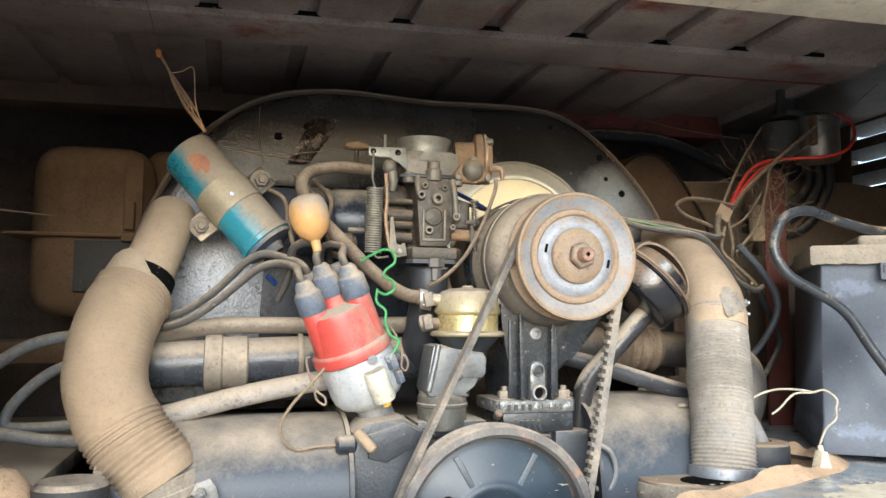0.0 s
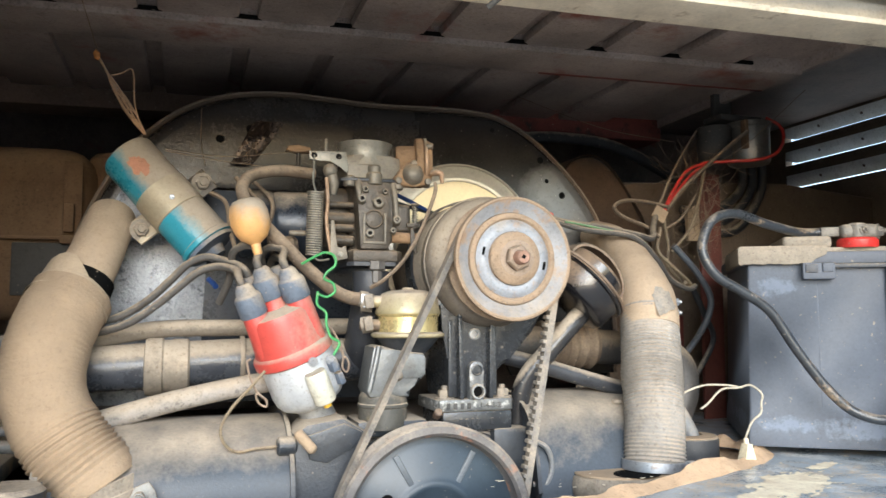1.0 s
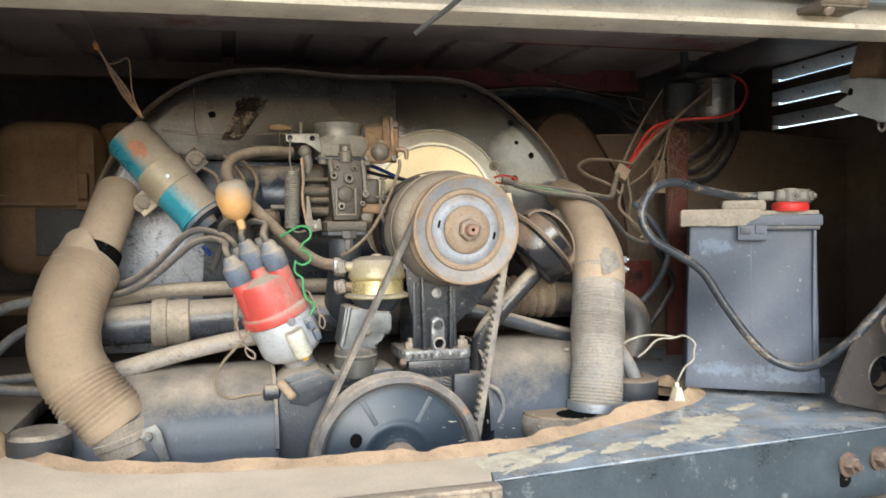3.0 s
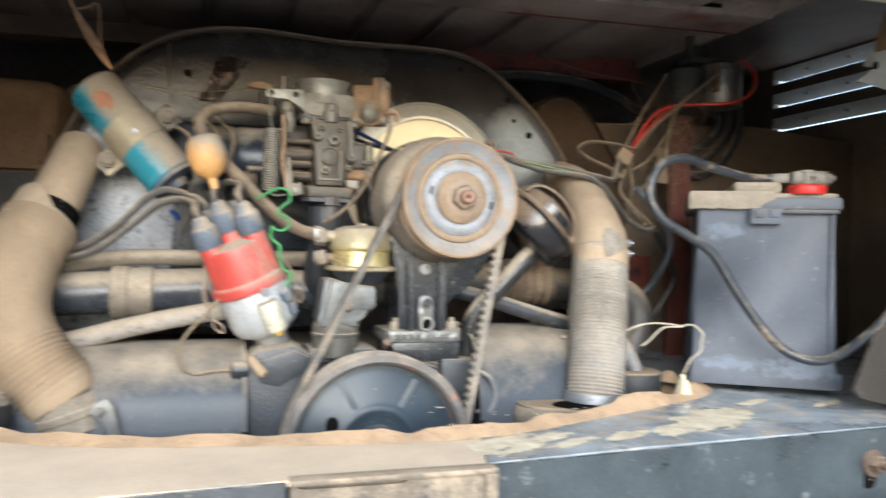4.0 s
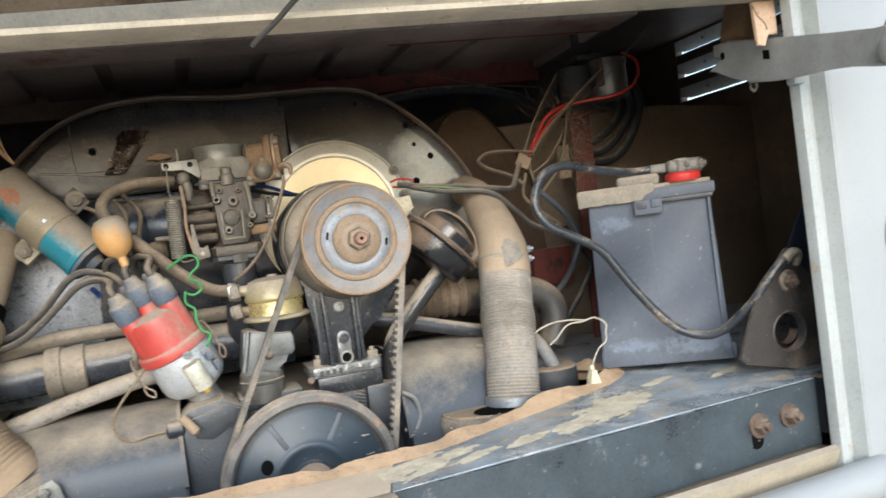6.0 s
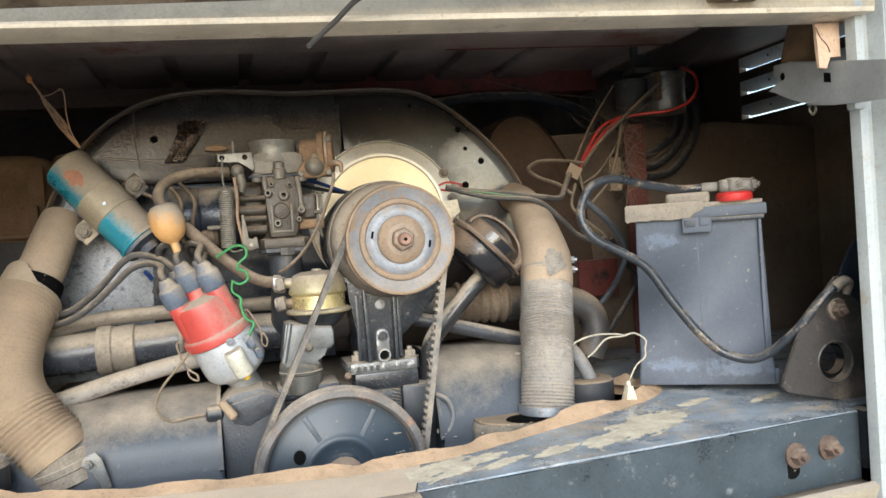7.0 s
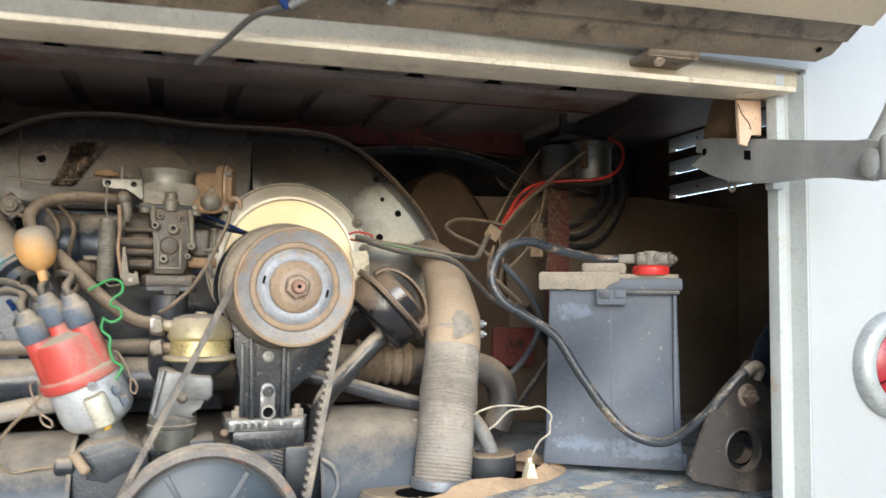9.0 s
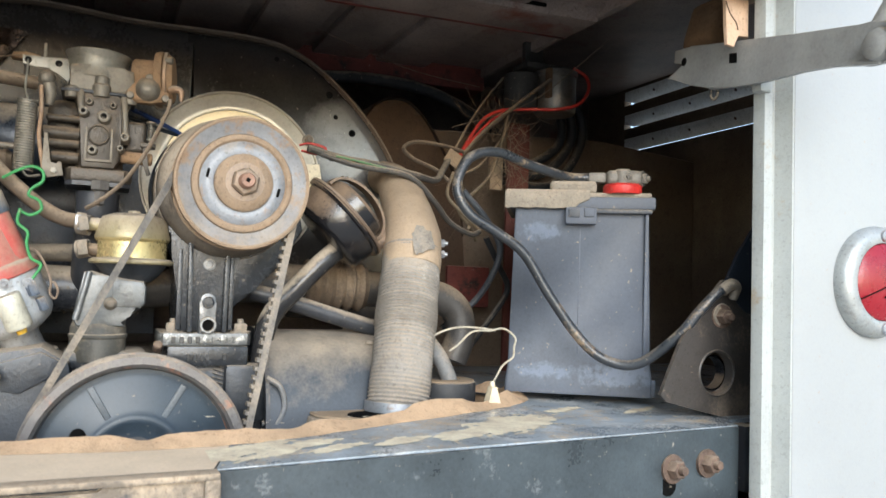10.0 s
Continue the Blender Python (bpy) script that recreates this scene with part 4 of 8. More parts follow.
def generator_stand():
    t = thing("generator_stand", (0.285, 0.74, 0.86), "sooty cast alloy generator stand on a bolted flange", "engine stand")
    ped = part("pedestal", prism(B(), [(0.2600, 0.873), (0.3075, 0.873), (0.3080, 0.92), (0.3120, 0.950), (0.330, 0.975), (0.345, 1.0), (0.25, 1.0), (0.247, 0.965), (0.2565, 0.945)], (0, 0.7165, 0), X, Z, -0.075, 0.004), M_CAST, t)
    for x, lean in ((0.2705, -0.0020), (0.3015, 0.0010)):
        part("rib", prism(B(), [(x - 0.0022, 0.873), (x + 0.0022, 0.873), (x + lean + 0.0020, 0.962), (x + lean - 0.0020, 0.962)], (0, 0.7065, 0), X, Z, -0.012, 0.0014), M_CAST, ped)
    for x in (0.2605, 0.3078):
        part("edge_bead", prism(B(), [(x - 0.0022, 0.875), (x + 0.0022, 0.875), (x + 0.0018, 0.950), (x - 0.0018, 0.950)], (0, 0.7135, 0), X, Z, -0.006, 0.0012), M_CAST, ped)
    arch = [(0.2785, 0.8720), (0.2785, 0.9000)] + circle(0.2862, 0.9020, 0.0077, 165, 15, 10) + [(0.2938, 0.9000), (0.2938, 0.8720)]
    lug = part("lug", prism(B(), arch, (0, 0.7080, 0), X, Z, -0.010, 0.0015), M_LUG, ped, "scraped bright lug")
    part("lug_disc", lathe(B(), [(0.0058, 0), (0.0056, 0.0012), (0.0046, 0.0016), (0.0042, 0.0006), (0, 0.0008)], (0.2862, 0.7080, 0.9010), -Y, 20), M_CAST, lug)
    ringm = lathe(B(), [(0.0078, -0.001), (0.0078, 0.0040), (0.0070, 0.0050), (0.0056, 0.0050), (0.0052, -0.001)], (0.2865, 0.7080, 0.8800), -Y, 22)
    part("drain_eye", ringm, M_ALU, lug)
    part("eye_hole", lathe(B(), [(0.0053, 0.0004), (0, 0.0004)], (0.2865, 0.7080, 0.8800), -Y, 18), M_HOLE, lug)
    bolt_ = part("stand_bolt", lathe(B(), [(0.0062, -0.002), (0.0060, 0.0020), (0.0050, 0.0026), (0.0034, 0.0026), (0.0030, 0.0008), (0, 0.0008)], (0.2868, 0.7165, 0.9365), -Y, 18), M_ALU, ped)
    # side arm sweeping up under the generator
    part("side_arm", prism(B(), [(0.306, 0.890), (0.330, 0.912), (0.356, 0.938), (0.378, 0.975), (0.372, 1.005), (0.33, 0.985), (0.306, 0.95)], (0, 0.724, 0), X, Z, -0.05, 0.007), M_CAST, t)
    part("flange", prism(B(), [(0.2480, 0.7095), (0.3240, 0.7095), (0.3275, 0.7140), (0.3275, 0.775), (0.2450, 0.775), (0.2450, 0.7150)], (0, 0, 0.8605), X, Y, 0.0120, 0.0022), M_FLANGECAST, t, "bright scraped mounting flange")
    part("block", box(B(), (0.2890, 0.7475, 0.8505), (0.074, 0.070, 0.0195), 0.003), M_CAST, t, "dark lower block")
    part("neck", box(B(), (0.2890, 0.752, 0.828), (0.062, 0.060, 0.030), 0.004), M_CASE, t)
    for i in range(6):
        part("neck_fin", box(B(), (0.2990 + 0.0005 * i, 0.7205, 0.8215 + 0.0036 * i), (0.012, 0.004, 0.0014), 0.0005, Matrix.Rotation(radians(18), 3, "Y"), 1), M_CAST, t)
    for x in (0.2570, 0.3190):
        part("flange_bolt", bolt(B(), (x, 0.7225, 0.8725), Z, 0.0068, 0.0085), M_DUSTYBOLT, t)
    # the figures can be read, the worn word before them cannot and stays as bars
    lettering("1-4-3-2", (0.2895, 0.7092, 0.8636), 0.0078, M_LETTER, t)
    for i, w in enumerate((0.0036, 0.0040, 0.0036, 0.0040)):
        part("cast_mark", box(B(), (0.2570 + i * 0.0072, 0.7094, 0.8660), (w, 0.0012, 0.0062), 0.0004, None, 1), M_LETTER, t, "worn raised mark")
    for i, x in enumerate((0.2710, 0.2770, 0.2835, 0.2885, 0.3040)):
        part("cast_mark", box(B(), (x, 0.7124, 0.8495), (0.0034, 0.0012, 0.0072), 0.0004, None, 1), M_CAST, t, "worn raised mark")


generator_stand()


def fuel_pump():
    t = thing("fuel_pump", (0.212, 0.72, 0.85), "yellow zinc-plated fuel pump on a silvery alloy foot", "fuel pump")
    o = Vector((0.2185, 0.722, 0.9345))
    part("dome", lathe(B(), [(0.0320, 0.0215), (0.0326, 0.024), (0.0312, 0.0285), (0.0300, 0.037), (0.0265, 0.0425), (0.018, 0.0455), (0.006, 0.0465), (0.005, 0.0485), (0, 0.0485)], o, Z, 44), M_ZINC, t, "domed cover")
    part("waist", lathe(B(), [(0.0305, 0.004), (0.0300, 0.008), (0.0300, 0.0195), (0.0322, 0.0212), (0.0326, 0.0225)], o, Z, 44), M_ZINCB, t, "bright yellow waist")
    part("flange", lathe(B(), [(0.028, -0.0005), (0.0352, -0.0005), (0.0366, 0.0010), (0.0362, 0.0032), (0.0330, 0.0048), (0.0300, 0.0050)], o, Z, 44), M_ZINC, t, "dusty rolled flange")
    part("skirt", lathe(B(), [(0.0315, 0.000), (0.0240, -0.010), (0.0165, -0.0165)], o, Z, 32), M_CASE, t, "dark underside cone")
    foot = part("foot", prism(B(), [(0.1755, 0.8780), (0.1720, 0.8860), (0.1790, 0.9255), (0.1860, 0.9270), (0.2010, 0.9225), (0.2290, 0.9190), (0.2315, 0.9140), (0.2310, 0.8990), (0.2260, 0.8935), (0.2150, 0.8915), (0.2150, 0.8780)], (0, 0.700, 0), X, Z, -0.042, 0.004), M_FOOT, t, "pale silvery alloy foot")
    part("step", prism(B(), [(0.2030, 0.8955), (0.2035, 0.9180), (0.2070, 0.9205), (0.2285, 0.9180), (0.2305, 0.9130), (0.2300, 0.9000), (0.2250, 0.8955)], (0, 0.6985, 0), X, Z, -0.004, 0.0018), M_FOOT, foot)
    part("edge_bead", tube(B(), [(0.1838, 0.6995, 0.9260), (0.1805, 0.6985, 0.910), (0.1745, 0.6985, 0.884)], 0.0028, 10, 4), M_FOOT, foot)
    part("foot_bolt", lathe(B(), [(0.0058, 0), (0.0050, 0.004), (0.0030, 0.007), (0, 0.008)], (0.2020, 0.700, 0.8985), -Y, 14), M_DUSTYBOLT, t, "dust-caked bolt")
    part("base", lathe(B(), [(0.0235, -0.012), (0.0235, 0.018), (0.0225, 0.020), (0.0215, 0.0225), (0, 0.0225)], (0.1935, 0.722, 0.8590), Z, 32), M_BASE, t, "sooty round base")
    part("base_ring", lathe(B(), [(0.0236, 0), (0.0246, 0.0010), (0.0246, 0.0035), (0.0236, 0.0045)], (0.1935, 0.722, 0.8670), Z, 32), M_BASE, t)
    # outlet and inlet with worm clamps
    for z, y0, m, r in ((0.9690, 0.716, M_ZINC, 0.0060), (0.9460, 0.718, M_DHOSE, 0.0058)):
        part("union", tube(B(), [(0.196, y0 + 0.002, z), (0.186, y0 + 0.005, z), (0.172, y0 + 0.010, z + 0.001)], r, 12, 4), m, t)
    for z, y0, r, tilt in ((0.9680, 0.7225, 0.0092, 0.12), (0.9465, 0.7235, 0.0082, -0.20)):
        c = lathe(B(), [(r - 0.0008, -0.0050), (r, -0.0050), (r, 0.0050), (r - 0.0008, 0.0050)], (0.1775, y0, z), (-1, 0.35, tilt), 22)
        cl = part("hose_clamp", c, M_DUSTYBOLT, t, "worm-drive hose clamp")
        part("clamp_box", box(B(), (0.1768, y0 - r - 0.0015, z + 0.001), (0.0085, 0.005, 0.0135), 0.0014, Matrix.Rotation(radians(-10), 3, "Y")), M_DUSTYBOLT, cl)
        for k in range(6):
            part("thread", box(B(), (0.1768 + 0.0004 * k, y0 - r * 0.72, z + 0.0045 + 0.0012 * k - 0.003), (0.0075, 0.0030, 0.0005), 0.0001, None, 1), M_NUT, cl)


fuel_pump()

DO, DA = Vector((0.107, 0.727, 0.921)), Vector((-0.395, -0.17, 0.93)).normalized()
DU = (X - DA * DA.x).normalized()
DV = DA.cross(DU)


def dist_at(a, b, h):
    """A point of the distributor: across, towards the camera, along its axis."""
    return DO + DU * a - DV * b + DA * h


def distributor():
    t = thing("distributor", DO - DA * 0.085, "grey alloy distributor with a dusty red cap and grey boots", "distributor")
    cap = lathe(B(), [(0.0368, -0.0045), (0.0380, -0.0035), (0.0380, 0.0040), (0.0368, 0.0060), (0.0345, 0.0075), (0.0335, 0.0120), (0.0318, 0.0380), (0.0298, 0.0425), (0.0240, 0.0450), (0.012, 0.0470), (0, 0.0475)], DO, DA, 40)
    cap_ob = part("cap", cap, M_REDCAP, t, "dusty red cap")
    spots = [(-0.0205, 0.010), (0.0215, 0.010), (0.015, -0.020), (-0.012, -0.022)]
    for a, b in spots:
        part("tower", lathe(B(), [(0.0122, 0.004), (0.0118, 0.030), (0.0114, 0.050), (0.0098, 0.053), (0.0092, 0.062), (0, 0.062)], dist_at(a, b, 0), DA, 20), M_REDCAP, cap_ob)
    part("tower", lathe(B(), [(0.0140, 0.044), (0.0110, 0.052), (0.0100, 0.066), (0, 0.066)], DO, DA, 20), M_REDCAP, cap_ob)
    for a, b in spots + [(0, 0)]:
        h = 0.0565 if (a, b) != (0, 0) else 0.064
        boot = lathe(B(), [(0.0120, h - 0.008), (0.0130, h - 0.006), (0.0126, h + 0.010), (0.0112, h + 0.0125), (0.0094, h + 0.014), (0.0080, h + 0.020), (0.0056, h + 0.023), (0, h + 0.023)], dist_at(a, b, 0), DA, 20)
        part("boot", boot, M_BOOT, t, "grey rubber boot")
    body = lathe(B(), [(0, -0.056), (0.017, -0.056), (0.021, -0.0545), (0.0300, -0.0490), (0.0338, -0.0430), (0.0350, -0.0360), (0.0350, -0.004), (0.0340, -0.0005), (0, -0.0005)], DO + DU * 0.001, DA, 40)
    part("body", body, M_DISTBODY, t, "pale grey alloy body")
    part("neck", lathe(B(), [(0, -0.088), (0.0235, -0.088), (0.0245, -0.086), (0.0245, -0.081), (0.0205, -0.079), (0.0170, -0.077), (0.0165, -0.060), (0.0190, -0.0545)], DO, DA, 36), M_NECK, t, "bright neck in its clamp")
    can_o = dist_at(0.010, 0.039, -0.045)
    cond = part("condenser", lathe(B(), [(0, 0), (0.0095, 0), (0.0105, 0.0015), (0.0105, 0.028), (0.0095, 0.030), (0, 0.030)], can_o, DA, 24), M_CREAMMETAL, t, "cream metal condenser")
    part("plug", lathe(B(), [(0.0045, 0), (0.004, -0.005), (0, -0.006)], can_o, DA, 14), M_YELLOW, cond, "yellow insulator")
    box(bm := B(), dist_at(0.027, 0.026, -0.018), (0.016, 0.007, 0.013), 0.0015, DA.to_track_quat("Z", "Y").to_matrix())
    box(bm, dist_at(0.030, 0.024, -0.034), (0.010, 0.006, 0.012), 0.0015, DA.to_track_quat("Z", "Y").to_matrix())
    part("terminal", bm, M_BOOT, t)
    for a in (-0.040, 0.038):
        c = [dist_at(a * s, 0.010, h) for s, h in ((0.96, 0.012), (1.06, 0.010), (1.12, -0.004), (1.10, -0.020), (0.98, -0.030), (1.04, -0.036), (1.16, -0.030), (1.15, -0.022), (1.06, -0.022))]
        part("spring_clip", tube(B(), c, 0.0011, 6, 5), M_STEELRUST, t, "bent wire clip")
    bm = B()
    bolt(bm, dist_at(0.012, 0.037, -0.006), -DV, 0.003, 0.003)
    bolt(bm, dist_at(0.028, 0.031, -0.012), -DV, 0.003, 0.003)
    part("screw", bm, M_STEEL, t)


distributor()


def ignition_coil():
    t = thing("ignition_coil", (0.03, 0.80, 1.0), "teal painted ignition coil with a rust chip and dusty upper side", "ignition coil")
    a, b = Vector((-0.053, 0.828, 1.121)), Vector((0.030, 0.800, 1.026))
    w = (b - a).normalized()
    h = (b - a).length
    part("can", lathe(B(), [(0, 0), (0.0255, 0), (0.0274, 0.003), (0.0274, h - 0.007), (0.0288, h - 0.006), (0.0288, h - 0.001), (0.0265, h), (0, h)], a, w, 40), M_TEAL, t)
    part("band", lathe(B(), [(0.0275, h * 0.40), (0.0285, h * 0.405), (0.0285, h * 0.655), (0.0275, h * 0.66)], a, w, 40), M_BAND, t, "cream metal clamp band")
    part("cap", lathe(B(), [(0.0268, h - 0.001), (0.0265, h + 0.004), (0.012, h + 0.006), (0.009, h + 0.014), (0, h + 0.014)], a, w, 28), M_BOOT, t, "dark bakelite cap")
    side = w.cross(Vector((0, -1, 0))).normalized()
    # flaked paint showing rust, a curved scale on the can
    bm = B()
    fu, cen, rim = Vector((0, -1, 0)) - w * Vector((0, -1, 0)).dot(w), None, []
    fu.normalize()
    for k in range(25):
        th = 2 * math.pi * k / 24
        rr = 0.0 if k == 24 else 0.012 * (1 + 0.5 * noise.noise(Vector((math.cos(th) * 1.7, math.sin(th) * 1.7, 4.2))) + 0.3 * noise.noise(Vector((math.cos(th) * 5, math.sin(th) * 5, 1.2))))
        along, arc = h * 0.215 + rr * math.cos(th), 0.0 + rr * math.sin(th) * 0.75
        p = a + w * along + (fu * math.cos(arc / 0.0277) + side * math.sin(arc / 0.0277)) * (0.0278 if k < 24 else 0.0281)
        rim.append(bm.verts.new(p))
    for k in range(24):
        bm.faces.new((rim[k], rim[(k + 1) % 24], rim[24]))
    part("rust_chip", bm, M_CHIP, t, "orange-red flake of rusted paint")
    for s, name in ((1, "foot"), (-1, "foot")):
        c = a + w * h * 0.55 + side * s * 0.036 + Vector((0, 0.014, 0))
        rot = Matrix((w, side, w.cross(side))).transposed()
        bm = box(B(), c, (0.026, 0.026, 0.004), 0.0015, rot)
        part("foot", bm, M_BAND if s > 0 else M_CARB, t)
        bm = bolt(B(), c + Vector((0, -0.002, 0)) + side * s * 0.003, (0.1, -1, 0), 0.0075, 0.007)
        part("bolt", bm, M_DUSTYBOLT, t)
    bm = bolt(B(), a + w * h * 0.53 + Vector((0.002, -0.0284, 0.002)), (0, -1, 0.1), 0.0028, 0.002, False)
    part("band_screw", bm, M_STEEL, t)


ignition_coil()


def left_duct():
    t = thing("heater_hose_brown", (-0.06, 0.71, 0.79), "thick tan dust-caked paper air hose, creased at its foot", "air hose")
    part("upper_pipe", tube(B(), [(-0.0665, 0.848, 1.058), (-0.0705, 0.830, 1.040), (-0.081, 0.803, 1.003), (-0.0918, 0.796, 0.9835)], [0.0235, 0.0245, 0.0255, 0.0258], 28, 6, caps=False), M_ELBOW, t, "stiff dusty upper pipe")
    part("mouth", tube(B(), [(-0.0870, 0.794, 0.990), (-0.0925, 0.783, 0.970)], 0.0305, 24, 2), M_HOLE, t)
    part("collar", tube(B(), [(-0.0925, 0.784, 0.9735), (-0.098, 0.771, 0.960)], [0.0352, 0.0378], 28, 3, caps=False, wobble=0.05), M_COLLAR, t, "torn paper collar")
    # the paper still hangs on over one side, torn open on the other
    bm, lowr, uppr = B(), [], []
    ax = Vector((0.30, 0.55, 0.78)).normalized()
    e1 = Vector((1, 0, 0)) - ax * ax.x
    e1.normalize()
    e2 = ax.cross(e1)
    for k in range(19):
        th = radians(30 + 278 * k / 18)
        tear = 0.027 * min(1, k / 5, (18 - k) / 3.5) * (1 + 0.25 * noise.noise(Vector((k * 0.7, 2.2, 0))))
        d = e1 * math.cos(th) + e2 * math.sin(th)
        lowr.append(bm.verts.new(Vector((-0.0925, 0.784, 0.9725)) + d * 0.0356))
        uppr.append(bm.verts.new(Vector((-0.0925, 0.784, 0.9735)) + ax * tear + d * 0.0335))
    for k in range(18):
        bm.faces.new((lowr[k], lowr[k + 1], uppr[k + 1], uppr[k]))
    part("torn_edge", bm, M_COLLAR, t, "torn paper edge")
    part("hose", tube(B(), [(-0.093, 0.779, 0.972), (-0.105, 0.752, 0.938), (-0.1080, 0.735, 0.897), (-0.0985, 0.724, 0.868), (-0.082, 0.717, 0.842), (-0.064, 0.7125, 0.819), (-0.0585, 0.712, 0.8105)], [0.0365, 0.0362, 0.0355, 0.0350, 0.0352, 0.0358, 0.0362], 36, 8, pitch=0.0052, depth=(0.00018, 0.0011, 0.62), caps=False, wobble=0.035), M_CARD, t, "dust-caked hose, ribbed and creased at its end")
    c = lathe(B(), [(0.0330, 0.022), (0.0346, 0.021), (0.0346, 0.0105), (0.0356, 0.0095), (0.0356, 0.0030), (0.0346, 0.0020), (0.0346, -0.010)], (-0.0500, 0.711, 0.793), (-0.32, 0.05, 1), 36)
    tab = prism(B(), [(-0.031, 0.806), (-0.027, 0.815), (-0.016, 0.819), (-0.011, 0.812), (-0.003, 0.782), (-0.012, 0.780), (-0.020, 0.800)], (0, 0.674, 0), X, Z, -0.003, 0.0008)
    bolt(tab, (-0.023, 0.674, 0.808), -Y, 0.0045, 0.006, False)
    part("clamp_tab", tab, M_ALUDUST, t, "pale steel clamp tab")
    part("clamp", c, M_TANHOSE, t, "dusty grey collar at the hose foot")


left_duct()


def right_duct():
    t = thing("heater_hose_grey", (0.465, 0.672, 0.785), "grey ribbed paper air hose with a dusty elbow", "air hose")
    part("elbow", tube(B(), [(0.512, 0.868, 1.058), (0.509, 0.815, 1.042), (0.505, 0.770, 1.010), (0.500, 0.736, 0.976), (0.4955, 0.722, 0.955), (0.4925, 0.716, 0.940)], [0.0205, 0.0225, 0.0270, 0.0312, 0.0316, 0.0312], 34, 8, wobble=0.02), M_ELBOW, t, "smooth dusty elbow")
    part("hose", tube(B(), [(0.4960, 0.724, 0.960), (0.4905, 0.714, 0.932), (0.4830, 0.700, 0.895), (0.4740, 0.684, 0.850), (0.4665, 0.674, 0.805), (0.4650, 0.673, 0.790)], [0.0312, 0.0310, 0.0306, 0.0306, 0.0308], 44, 10, pitch=0.0037, depth=(0.00025, 0.00125, 0.15), caps=False, wobble=0.03), M_HOSE, t, "ribbed grey paper hose")
    bm, ring_ = B(), []
    for k in range(37):
        th = 2 * math.pi * k / 36
        q = 0.0 if k == 36 else 1 + 0.45 * noise.noise(Vector((math.cos(th) * 1.3, math.sin(th) * 1.3, 7.7))) + 0.2 * noise.noise(Vector((math.cos(th) * 4, math.sin(th) * 4, 2.7)))
        zz, ar = 0.959 + 0.0165 * q * math.sin(th), 0.02 + 0.42 * q * math.cos(th)
        cx, cy = 0.4965 + (zz - 0.962) * 0.20, 0.7255 + (zz - 0.962) * 0.65
        ring_.append(bm.verts.new((cx + math.sin(ar) * 0.0326, cy - math.cos(ar) * 0.0326 * 0.90, zz + math.cos(ar) * 0.0130)))
    for k in range(36):
        bm.faces.new((ring_[k], ring_[(k + 1) % 36], ring_[36]))
    part("bare_patch", bm, M_BARE, t, "blue-grey patch bare of dust")
    c = lathe(B(), [(0.0318, 0), (0.0328, 0.0005), (0.0328, 0.010), (0.0318, 0.0105)], (0.4658, 0.6735, 0.7985), (0.06, 0.05, 1), 40)
    cl = part("clamp", c, M_STEEL, t, "metal clamp band")
    part("clamp_screw", box(B(), (0.4935, 0.6500, 0.8050), (0.010, 0.010, 0.0095), 0.0015), M_STEEL, cl)
    part("clamp_screw", can(B(), (0.4985, 0.6460, 0.8050), (0.5065, 0.6420, 0.8060), 0.0042, 0.001, 12), M_STEEL, cl)
    for z in (0.958, 0.970):
        part("elbow_bolt", bolt(B(), (0.527, 0.722, z), (1, -0.4, 0), 0.0046, 0.006), M_STEEL, t)
    part("spigot", lathe(B(), [(0.0295, -0.04), (0.0308, 0.004)], (0.465, 0.673, 0.785), Z, 28), M_BLACK, t)


right_duct()

